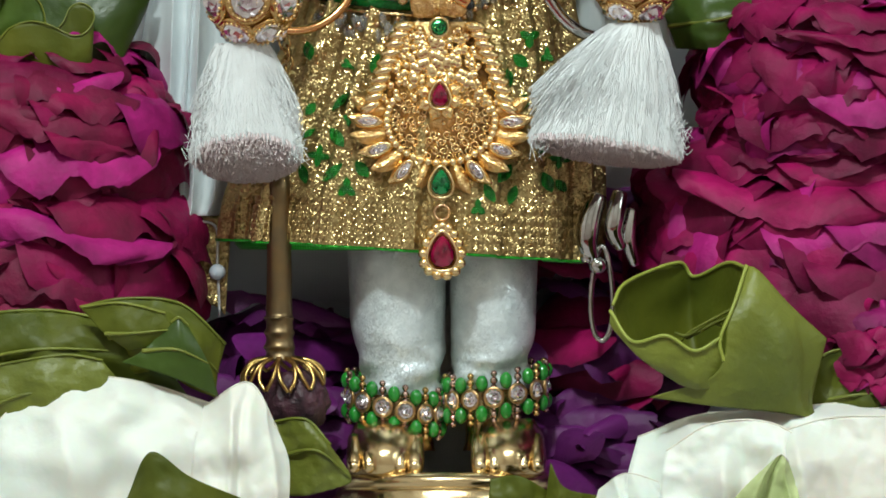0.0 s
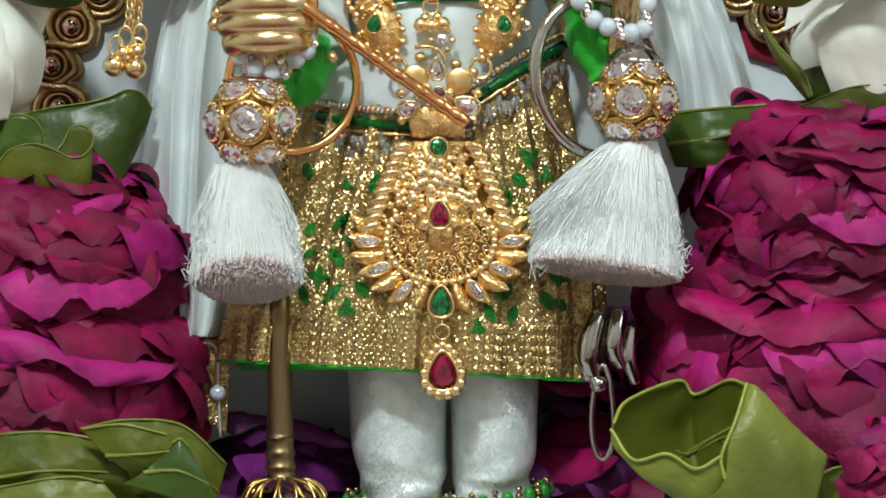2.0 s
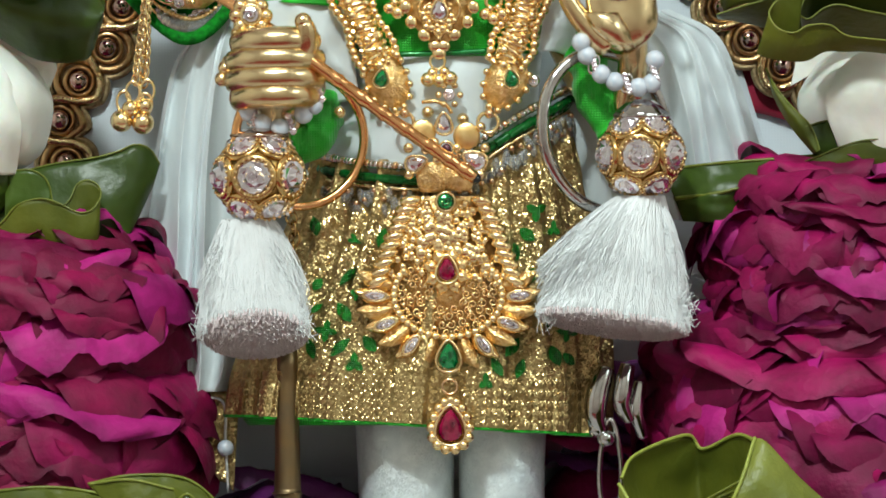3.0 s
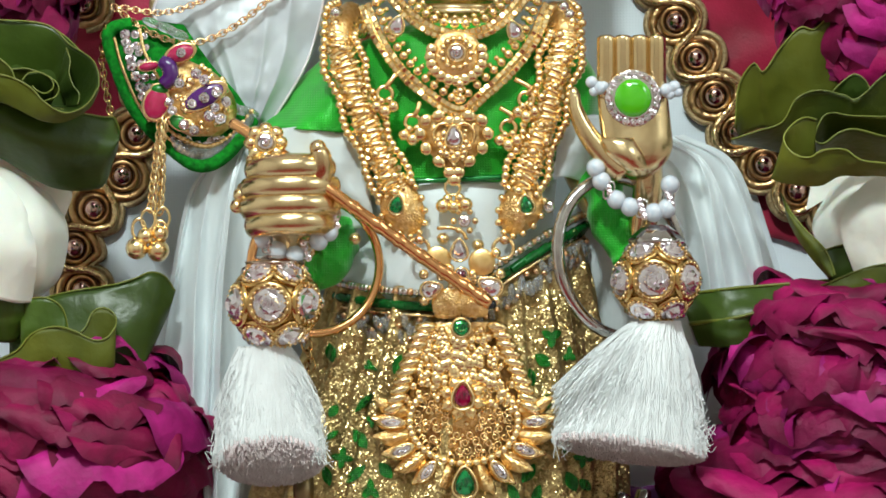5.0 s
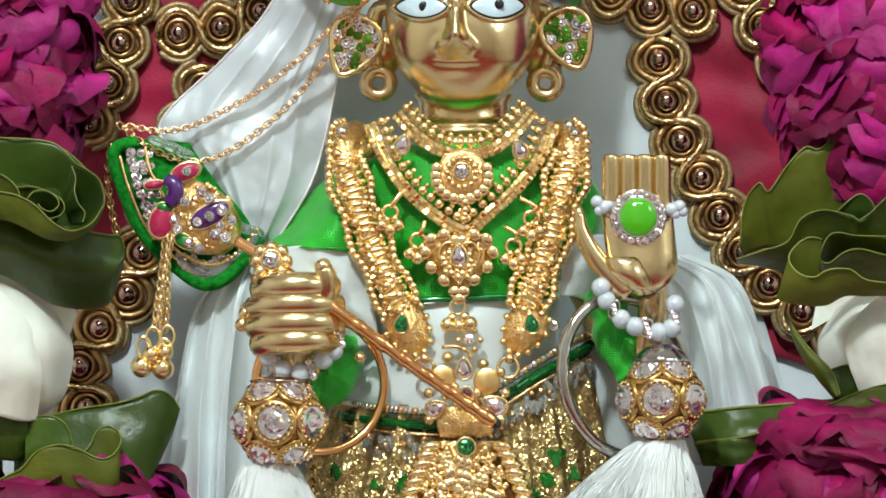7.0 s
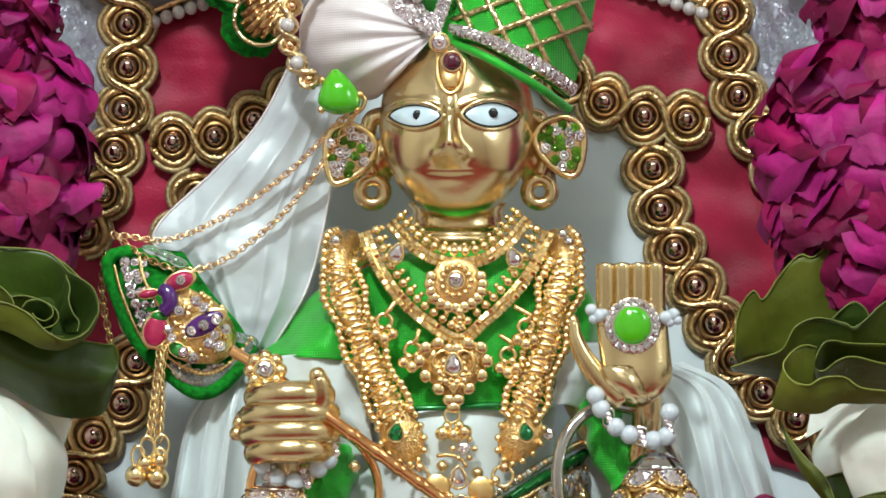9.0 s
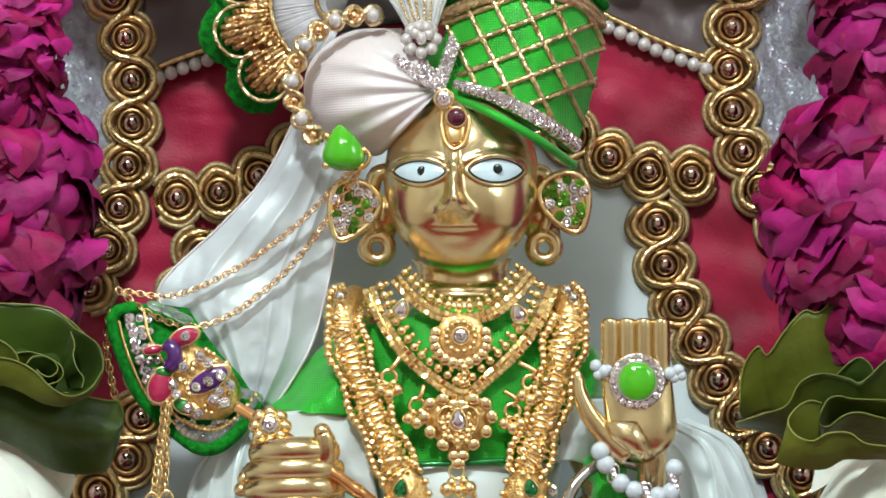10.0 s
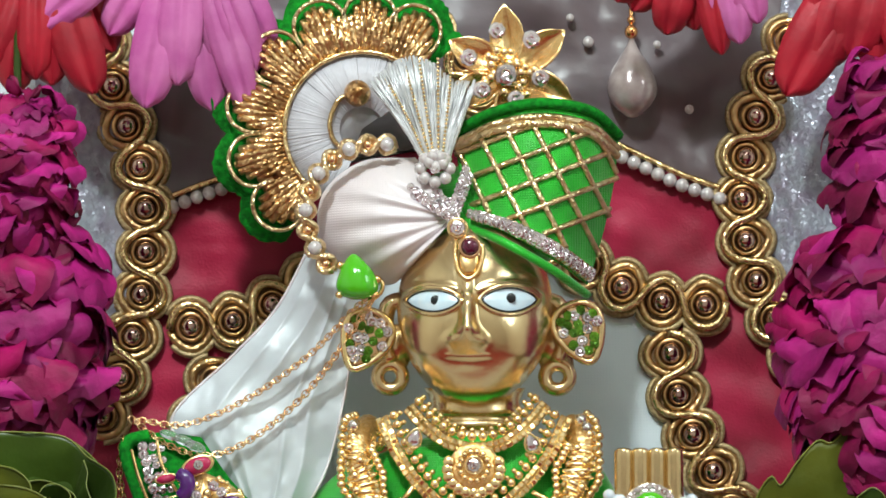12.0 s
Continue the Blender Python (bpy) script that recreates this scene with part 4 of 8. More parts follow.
# squares woven in the lower band
squares = shared("square", lambda b: (bmesh.ops.create_cube(b, size=1), bmesh.ops.bevel(b, geom=b.edges[:], offset=0.2, segments=1, affect="EDGES"))[0], P_SPANGLE, False)
for j in range(5):
    for k in range(-22, 23):
        a = k * 0.056
        x, y, d = skirt_at(a, 0.81 + 0.042 * j)
        piece("woven_square", squares, skirt, spot("K", x, y, d + 1, rng.uniform(16, 18), rng.uniform(-4, 4), (1, 0.12, 1), rng.uniform(-5, 5), math.degrees(a) * 0.8))

belt = thing("bead_belt", at("K", 780, 300, 0), "belt of green bugle beads and silver seeds with glass fringe", "belt")
tubes = shared("bugle", lambda b: (tube(b, [Vector((-1, 0, 0)), Vector((-0.9, 0, 0)), Vector((0.9, 0, 0)), Vector((1, 0, 0))], 0.62 / U, 8)), P_TUBE)
def waist(a, y, r=0):
    w = math.sin(a)
    rise = 170 * w - 30 * w * w if a > 0 else 22 * w * w
    return 775 + (215 + r) * w, y - rise, (132 + r) * math.cos(a) - 5
for k in range(-12, 13):
    a = k * 0.122
    x, y, d = waist(a, 274, 8)
    nx = waist(a + 0.04, 274, 8)
    slope = math.degrees(math.atan2(nx[1] - y, nx[0] - x))
    piece("bugle_bead", tubes, belt, spot("K", x, y, d, 14, slope, (1, 1, 1), 0, math.degrees(a) * 0.8))
for k in range(-34, 35):
    a = k * 0.043
    x, y, d = waist(a, 250, 8)
    piece("seed_bead", BALL["silver" if k % 3 else "copper"], belt, spot("K", x, y, d, rng.uniform(6.5, 8.5)))
    x, y, d = waist(a, 306, 12)
    piece("glass_bead", BALL["clear"], belt, spot("K", x, y + rng.uniform(-4, 26), d, 10, rng.uniform(-30, 30), (0.7, 0.7, 1.5)))
    if k % 2:
        x, y, d = waist(a, 296, 14)
        piece("seed_bead", BALL["copper"], belt, spot("K", x, y + rng.uniform(0, 40), d, 6))
bm = bmesh.new()
tube(bm, [at("K", *waist(k * 0.05, 290, 8)) for k in range(-30, 31)], 4, 6)
part("cord", bm, CORD, belt)


# ---- flowers ----
def petal(bm, m, length, width, cup, curl, wave, seed, nu=16, nv=9):
    """One petal from its base along +y, cupped across, rolled at the lip and crumpled."""
    v = []
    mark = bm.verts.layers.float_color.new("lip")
    for j in range(nv + 1):
        t = j / nv
        w = width * (0.45 + 0.55 * math.sin(min(1, t * 1.1 + 0.1) * math.pi * 0.6)) * (1 if t < 0.8 else math.sqrt(max(0.05, 1 - ((t - 0.8) / 0.24) ** 2)))
        row = []
        for i in range(nu + 1):
            u = 2 * i / nu - 1
            n1 = noise.noise(Vector((u * 1.3 + seed * 3.3, t * 1.6, seed)))
            n2 = noise.noise(Vector((u * 3.2 + seed * 1.3, t * 2.4, seed + 9)))
            roll = max(0, t - 0.62)
            frill = wave * 0.22 * noise.noise(Vector((u * 7.5 + seed * 2.1, t * 3.0, seed + 31))) * t * t
            z = frill + cup * (u * u) * width * (0.4 + 0.6 * t) - curl * length * max(0, t - 0.3) ** 2 * 1.6 + wave * (n1 + 0.35 * n2) * (0.3 + 0.7 * t) - roll * roll * length * 1.6
            lip = (noise.noise(Vector((u * 1.4, seed * 1.7, 4))) * 0.14 - 0.16 * u * u) * t * length
            vert = bm.verts.new(m @ Vector((u * w, t * length + lip - roll * roll * length, z)))
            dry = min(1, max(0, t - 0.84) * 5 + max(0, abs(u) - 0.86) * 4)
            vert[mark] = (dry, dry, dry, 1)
            row.append(vert)
        v.append(row)
    for j in range(nv):
        for i in range(nu):
            bm.faces.new((v[j][i], v[j][i + 1], v[j + 1][i + 1], v[j + 1][i]))


def rose(name, s, cx, cy, d, half, height, mats, label, seed, layers=7, lean=0.0, spread=115, droop=0.1, group="", category="rose", step=24, wide=0.42, rows=2.7, hang=(0.0, 0.6)):
    """A full-blown rose seen from its side: flat wavy petals in layers round an upright axis."""
    r = random.Random(seed)
    ob = thing(name, at(s, cx, cy + height / 2, d), label, category, group)
    centre = at(s, cx, cy, d)
    bm = bmesh.new()
    blob(bm, centre, 1, 24, (half * 0.74, half * 0.74, height * 0.5))
    for v in bm.verts:
        v.co = centre + (v.co - centre) * (1 + 0.12 * noise.noise((v.co - centre) * 90) + 0.05 * noise.noise((v.co - centre) * 260))
    part("heart", bm, mats[-1], ob)
    k = 0
    layers = round(layers * rows)
    for j in range(layers):
        h = (j + 0.5) / layers * 2 - 1
        rad = half * (1 - 0.30 * abs(h) ** 3)
        az = -spread + r.uniform(0, step)
        while az < spread:
            a = radians(az + lean)
            q = math.sin(a), -math.cos(a)
            length = rad * r.uniform(0.42, 0.56)
            up = height / 2 * h + r.uniform(-0.7, 0.7) * height / layers + height * 0.03
            base = centre + Vector((q[0] * rad * 0.5, q[1] * rad * 0.5, up)) * U
            tilt = radians(r.uniform(-26, 20) + 8 * h - 2)
            m = Matrix.Translation(base) @ Matrix.Rotation(math.atan2(q[1], q[0]) - math.pi / 2, 4, "Z") @ Matrix.Rotation(tilt, 4, "X") @ Matrix.Rotation(r.uniform(-0.3, 0.3), 4, "Y")
            bm = bmesh.new()
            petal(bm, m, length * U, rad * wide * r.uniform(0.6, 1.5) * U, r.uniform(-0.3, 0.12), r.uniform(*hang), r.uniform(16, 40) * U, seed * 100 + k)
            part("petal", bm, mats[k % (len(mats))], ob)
            k += 1
            az += step * r.uniform(0.75, 1.3)
    return ob


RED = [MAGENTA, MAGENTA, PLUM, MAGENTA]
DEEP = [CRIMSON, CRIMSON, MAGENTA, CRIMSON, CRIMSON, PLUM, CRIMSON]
g1 = "magenta roses of the garland"
rose("rose", "L", 70, 208, -20, 285, 216, DEEP, "wilting magenta rose with dark curled petal edges, above olive leaves", 11, 5, group=g1)
rose("rose", "L", 60, 430, -50, 320, 260, DEEP, "wilting magenta rose with layered petals, lying on olive leaves", 12, 6, group=g1)
rose("rose", "L", 1490, 130, 0, 285, 280, RED, "full magenta rose with crowded petals beside the white tassel", 13, 6, group=g1)
rose("rose", "L", 1470, 390, -110, 395, 300, RED, "full magenta rose with ragged petals above a folded leaf", 14, 7, group=g1)
rose("rose", "L", 1595, 615, 190, 165, 170, RED, "small magenta rose drooping behind a folded leaf", 15, 4, group=g1)
rose("rose", "T", 30, 290, 20, 105, 250, [PLUM, MAGENTA, MAGENTA, PLUM], "dark magenta rose in shade beside the backdrop's trim", 16, 5, step=34, wide=0.62, rows=2.4, hang=(0.3, 1.0), group=g1)
rose("rose", "T", 50, 590, -35, 150, 400, [PLUM, MAGENTA, MAGENTA, PLUM], "dark magenta rose with layered petals beside the velvet panel", 17, 6, step=32, wide=0.60, rows=2.4, hang=(0.3, 1.0), group=g1)
rose("rose", "T", 1590, 285, 20, 128, 370, [PLUM, MAGENTA, MAGENTA, PLUM], "dark magenta rose in shade under red petals", 18, 4, step=30, wide=0.50, rows=3.2, hang=(0.2, 0.9), group=g1)
rose("rose", "T", 1570, 640, 20, 200, 420, [PLUM, MAGENTA, MAGENTA, PLUM], "magenta rose with layered petals above dark leaves", 19, 5, step=30, wide=0.50, rows=3.2, hang=(0.2, 0.9), group=g1)
g2 = "purple flowers behind the legs"
rose("purple_flower", "L", 500, 650, -190, 170, 240, [PURPLE], "purple flower with broad petals in the shade behind the mace", 21, 2, wide=0.95, step=50, rows=2.1, group=g2, category="flower")
rose("purple_flower", "L", 1060, 620, -190, 170, 260, [PURPLE, MAGENTA], "purple flower with broad petals in the shade behind the trousers", 22, 2, wide=0.95, step=50, rows=2.1, group=g2, category="flower")
# added filler: this flower darkens the gap behind the silver charms
rose("purple_flower", "L", 1120, 440, -200, 110, 220, [PURPLE], "dark purple filler flower added behind the silver charms", 25, 2, wide=0.95, step=50, rows=2.1, group=g2, category="flower")
rose("purple_flower", "L", 1060, 800, -150, 160, 190, [PURPLE], "dark purple flower lying on the altar behind white petals", 23, 2, wide=0.95, step=50, rows=2.1, group=g2, category="flower")
rose("purple_flower", "L", 590, 820, -150, 120, 160, [PURPLE], "dark purple flower lying on the altar beside the statue's foot", 24, 2, wide=0.95, step=50, rows=2.1, group=g2, category="flower")


def petals(name, s, place, mats, label, category, parts, group=""):
    """A flower of a few broad petals, each a small grid of points."""
    ob = thing(name, at(s, *place), label, category, group)
    for i, (g, mat) in enumerate(parts):
        bm = bmesh.new()
        crease = [(0.22 + 0.07 * (i % 3), 0.05, 18, 0.12), (0.55 - 0.05 * (i % 2), 0.08, -22, -0.1), (0.80, 0.06, 16, 0.06)]
        patch(bm, s, g, 44, 30, 26 if name == "white_rose" else 9, 0.014, i + len(label), 3, folds=crease if name == "white_rose" else ())
        blade = part("petal", bm, mats[mat], ob)
        if name == "white_rose":
            edge = patch(bmesh.new(), s, g, 44, 30, 26, 0.014, i + len(label), folds=crease)
            edge.verts.ensure_lookup_table()
            lip = [v.co + Vector((0, -0.0001, 0)) for v in edge.verts[:45]]
            edge.free()
            part("lip", tube(bmesh.new(), lip, 1.3, 6), PETAL_LIP, blade, "beige dry petal lip")
    return ob


g3 = "white roses of the garland"
petals("white_rose", "L", (250, 915, 300), [WHITE_PETAL], "white rose with broad creamy petals at the statue's foot", "rose", [
    ([[(-20, 760, 300), (60, 690, 310), (160, 668, 310), (260, 680, 300), (370, 715, 280)], [(-40, 840, 340), (80, 770, 370), (200, 750, 380), (320, 760, 360), (440, 800, 300)], [(-60, 960, 340), (80, 960, 390), (200, 960, 400), (320, 960, 380), (470, 960, 300)]], 0),
    ([[(360, 720, 300), (440, 678, 330), (490, 760, 330)], [(340, 800, 380), (430, 790, 390), (512, 830, 340)], [(330, 960, 390), (430, 960, 400), (505, 960, 340)]], 0)], group=g3)
petals("white_rose", "L", (1400, 915, 300), [WHITE_PETAL, LEAF_FRESH], "white rose with pale green veins at the statue's foot", "rose", [
    ([[(1130, 775, 300), (1240, 735, 310), (1380, 725, 310), (1480, 715, 300), (1640, 705, 290)], [(1110, 850, 330), (1240, 790, 380), (1380, 770, 390), (1480, 770, 380), (1640, 760, 340)], [(1090, 960, 340), (1240, 960, 400), (1380, 960, 410), (1500, 960, 400), (1640, 960, 360)]], 0),
    ([[(1060, 870, 300), (1110, 840, 330), (1180, 860, 350)], [(1050, 910, 340), (1120, 890, 370), (1220, 900, 380)], [(1050, 970, 340), (1130, 970, 370), (1240, 970, 380)]], 0),
    ([[(1180, 800, 390), (1260, 752, 400), (1360, 748, 405), (1440, 790, 395)], [(1170, 870, 405), (1260, 840, 425), (1360, 830, 430), (1440, 850, 410)], [(1180, 960, 410), (1260, 960, 430), (1360, 960, 435), (1440, 960, 415)]], 0),
    ([[(1370, 770, 400), (1480, 740, 400), (1640, 740, 380)], [(1340, 850, 430), (1480, 830, 440), (1640, 820, 420)], [(1320, 960, 430), (1480, 960, 450), (1640, 960, 430)]], 0),
    ([[(1368, 818, 452), (1385, 806, 458), (1398, 820, 452)], [(1322, 862, 458), (1362, 850, 470), (1412, 862, 458)], [(1280, 910, 460), (1350, 910, 474), (1424, 910, 460)]], 1)], group=g3)
petals("white_rosebud", "M", (60, 640, 100), [WHITE_PETAL], "white rosebud with smooth creamy petals between leaves", "rosebud", [
    ([[(-90, 430, 60), (-20, 440, 110), (50, 470, 100), (95, 500, 50)], [(-100, 540, 80), (-10, 540, 160), (75, 540, 140), (125, 560, 50)], [(-90, 640, 80), (-10, 650, 150), (70, 650, 120), (112, 640, 50)], [(-80, 690, 40), (0, 700, 80), (50, 690, 70), (80, 675, 40)]], 0),
    ([[(-70, 440, 140), (-10, 455, 162), (40, 505, 158), (62, 560, 150)], [(-80, 550, 176), (-10, 560, 188), (40, 590, 176), (70, 620, 150)], [(-70, 660, 150), (-10, 680, 165), (30, 690, 150), (60, 690, 120)]], 0),
    ([[(-40, 425, 60), (40, 440, 60), (120, 485, 30)], [(-30, 450, 80), (50, 480, 70), (132, 500, 30)], [(-20, 480, 100), (60, 510, 80), (118, 540, 30)]], 0)], group=g3)
petals("white_rosebud", "M", (1540, 660, 100), [WHITE_PETAL], "white rosebud with smooth creamy petals beside dark leaves", "rosebud", [
    ([[(1475, 490, 50), (1520, 465, 100), (1580, 460, 110), (1660, 455, 60)], [(1442, 550, 50), (1510, 540, 150), (1580, 540, 160), (1680, 540, 80)], [(1455, 600, 50), (1520, 610, 140), (1590, 620, 150), (1680, 620, 80)], [(1490, 640, 40), (1540, 660, 80), (1600, 670, 90), (1660, 670, 40)]], 0),
    ([[(1515, 500, 140), (1550, 472, 160), (1600, 466, 168), (1660, 470, 130)], [(1490, 560, 158), (1545, 545, 182), (1600, 545, 186), (1660, 545, 150)], [(1515, 640, 140), (1560, 655, 160), (1600, 660, 165), (1660, 660, 130)]], 0),
    ([[(1440, 480, 30), (1480, 450, 40), (1560, 430, 50)], [(1430, 530, 30), (1490, 500, 50), (1580, 480, 70)]], 0)], group=g3)

LEAVES = [LEAF, LEAF_DARK, LEAF_PALE]
g4 = "leaves of the garland"


def leaf(s, grid, mat, label, edge=True, ripple=26, seed=1, nu=20, nv=18, roll=None):
    low = max(range(3), key=lambda i: grid[-1][min(i, len(grid[-1]) - 1)][1])
    ob = thing("leaf", at(s, *grid[-1][min(low, len(grid[-1]) - 1)]), label, "leaf", g4)
    bm = bmesh.new()
    patch(bm, s, grid, nu + 10, nv + 8, ripple, 0.014, seed, 4)
    part("blade", bm, LEAVES[mat], ob)
    if len(grid) > 2:
        bm = bmesh.new()
        tube(bm, run(s, [(x, y, d + 1 + ripple * noise.noise(Vector((x * 0.014 + seed * 7.1, y * 0.014, seed)))) for x, y, d in grid[1]], 24), lambda t: 4 - 2.6 * t, 6)
        part("midrib", bm, LEAF_PALE, ob, "pale midrib")
    if edge:
        bm = bmesh.new()
        tube(bm, [at(s, q.x, q.y - 1, q.z + 1 + ripple * noise.noise(Vector((q.x * 0.014 + seed * 7.1, q.y * 0.014, seed)))) for q in (catmull([Vector(w) for w in grid[0]], i / 30) for i in range(31))], 2.6, 6)
        part("rim", bm, LEAF_PALE, ob, "pale rolled leaf edge")
    return ob


leaf("L", [[(140, 545, 250), (220, 530, 280), (320, 540, 280), (398, 610, 240)], [(190, 600, 290), (260, 580, 310), (330, 600, 300), (385, 660, 240)], [(200, 670, 260), (280, 660, 280), (340, 690, 270), (380, 705, 240)]], 0, "olive green folded leaf under a magenta rose", seed=1)
leaf("L", [[(-60, 560, 240), (60, 550, 270), (150, 560, 270), (250, 590, 250)], [(-60, 640, 280), (60, 620, 300), (160, 620, 300), (280, 630, 280)], [(-60, 720, 280), (60, 690, 290), (160, 690, 290), (330, 700, 280)]], 0, "olive green leaf with wavy edges under a magenta rose", seed=2)
leaf("L", [[(-60, 660, 300), (40, 640, 320), (120, 630, 320), (180, 640, 310)], [(-60, 740, 310), (40, 700, 330), (120, 700, 330), (220, 690, 310)], [(-60, 800, 300), (40, 780, 310), (120, 760, 310), (240, 740, 300)]], 2, "yellow-green wavy leaf above a white rose", seed=3)
leaf("L", [[(478, 750, 180), (540, 745, 200), (584, 790, 200)], [(490, 810, 190), (560, 800, 220), (622, 850, 210)], [(480, 880, 180), (540, 880, 200), (590, 868, 200)]], 2, "fresh green leaf beside the statue's foot", seed=4)
leaf("L", [[(222, 885, 470), (264, 802, 490), (335, 846, 490), (425, 884, 470)], [(215, 960, 480), (280, 960, 500), (350, 960, 500), (440, 960, 480)]], 0, "green leaf lying over white petals", False, seed=5)
leaf("L", [[(868, 850, 260), (920, 845, 280), (985, 880, 260)], [(860, 960, 270), (930, 960, 290), (1000, 960, 270)]], 0, "green leaf at the front of the altar", False, seed=6)
leaf("L", [[(975, 820, 260), (1000, 865, 280), (1060, 880, 270)], [(960, 940, 270), (1000, 960, 290), (1080, 960, 280)]], 0, "green leaf tip at the front of the altar", False, seed=7)
leaf("L", [[(142, 545, 316), (214, 538, 330), (292, 556, 320)], [(184, 592, 322), (240, 590, 336), (304, 584, 322)], [(226, 622, 314), (262, 614, 324), (304, 600, 316)]], 0, "small green leaf with a pointed tip under a magenta rose", seed=31, ripple=10)
leaf("L", [[(302, 572, 322), (316, 564, 326), (332, 578, 320)], [(250, 622, 330), (312, 620, 340), (368, 644, 326)], [(214, 642, 324), (300, 668, 334), (386, 704, 318)]], 1, "dark green leaf folded into a triangle", seed=32, ripple=8)
# the leaf rolled into an open cup
cup = thing("folded_leaf", at("L", 1290, 730, 260), "yellow-green leaf rolled into an open cup", "leaf", g4)
# inner wall in a darker green than the lip, painting the shade inside
bm = bmesh.new()
patch(bm, "L", [[(1085, 540, 366), (1110, 500, 303), (1200, 465, 210), (1230, 490, 199), (1290, 465, 264), (1330, 480, 361)], [(1100, 590, 352), (1130, 560, 274), (1210, 560, 185), (1240, 560, 198), (1290, 560, 259), (1320, 570, 342)], [(1150, 640, 306), (1180, 640, 228), (1230, 650, 209), (1250, 650, 217), (1280, 650, 255), (1300, 640, 314)]], 36, 20, 8, 0.02, 3, 4)
part("inner_wall", bm, LEAF, cup)
bm = bmesh.new()
patch(bm, "L", [[(1080, 550, 374), (1120, 605, 410), (1180, 595, 430), (1230, 622, 430), (1275, 600, 420)], [(1090, 590, 380), (1140, 640, 410), (1190, 650, 425), (1235, 660, 425), (1285, 650, 410)], [(1180, 660, 380), (1200, 680, 400), (1230, 690, 410), (1250, 690, 410), (1300, 690, 390)]], 36, 20, 8, 0.02, 4, 4)
part("front_lip", bm, LEAF_PALE, cup)
bm = bmesh.new()
patch(bm, "L", [[(1322, 470, 370), (1345, 480, 380), (1400, 540, 370), (1465, 600, 340)], [(1290, 560, 415), (1340, 570, 415), (1400, 610, 400), (1450, 660, 350)], [(1270, 660, 420), (1320, 680, 415), (1400, 690, 400), (1440, 720, 350)], [(1150, 705, 370), (1260, 720, 400), (1400, 735, 390), (1460, 750, 350)]], 36, 26, 9, 0.015, 5, 4)
part("side", bm, LEAF_PALE, cup)
for pts in ([(1085, 540, 370), (1110, 500, 307), (1200, 465, 214), (1230, 490, 203), (1290, 465, 268), (1330, 480, 365)], [(1080, 550, 378), (1120, 605, 414), (1180, 595, 434), (1230, 622, 434), (1275, 600, 424)], [(1322, 470, 374), (1300, 540, 414), (1276, 600, 424), (1282, 640, 420)]):
    bm = bmesh.new()
    tube(bm, run("L", pts, 50), 3.2, 8)
    part("rim", bm, LEAF_EDGE, cup, "lime green leaf edge")
for x0, y0, x1, y1, w in ((1200, 610, 1310, 540, 30), (1215, 600, 1300, 560, 16), (1195, 590, 1290, 580, 24)):
    bm = bmesh.new()
    tube(bm, run("L", [(x0, y0, 332), ((x0 + x1) / 2 - w, (y0 + y1) / 2 + w * 0.4, 340), ((x0 + x1) / 2 + w * 0.6, (y0 + y1) / 2 - w * 0.5, 338), (x1, y1, 328)], 24), 3, 6)
    part("tendril", bm, LEAF, cup)
leaf("L", [[(1440, 640, 290), (1500, 620, 300), (1640, 640, 290)], [(1420, 720, 290), (1520, 700, 310), (1640, 700, 300)], [(1380, 745, 280), (1520, 740, 300), (1640, 740, 290)]], 0, "olive leaf under a drooping magenta rose", seed=8)
# mid-height leaves
leaf("M", [[(1205, 680, 60), (1300, 668, 80), (1400, 660, 80), (1640, 640, 60)], [(1225, 730, 90), (1300, 720, 110), (1400, 700, 110), (1640, 680, 90)], [(1240, 770, 80), (1320, 770, 100), (1420, 740, 100), (1640, 730, 90)]], 1, "dark green leaf behind the tassel", seed=12)

def curled_leaf(s, label, sheets):
    """A leaf of one or more curled sheets, each hung from a pale rolled rim."""
    ob = thing("curled_leaf", at(s, *sheets[0][1][len(sheets[0][1]) // 2]), label, "leaf", g4)
    for k, (rim, low, mat, *more) in enumerate(sheets):
        bulge, ahead, deep = more or (10, 0, 0)
        rim, low = [(x, y, d + ahead) for x, y, d in rim], [(x, y, d + ahead - deep) for x, y, d in low]
        half = [(a[0] * 0.5 + b[0] * 0.5, a[1] * 0.5 + b[1] * 0.5, a[2] * 0.5 + b[2] * 0.5 + bulge) for a, b in zip(rim, low)]
        bm = bmesh.new()
        patch(bm, s, [rim, half, low], 48, 14, 5, 0.02, k + 60, 3)
        blade = part("blade", bm, mat, ob)
        bm = bmesh.new()
        tube(bm, run(s, [(a, b - 1, c + 2) for a, b, c in rim], 48), 1.4, 6)
        part("rim", bm, LEAF_PALE, blade, "pale thin leaf edge")
    return ob


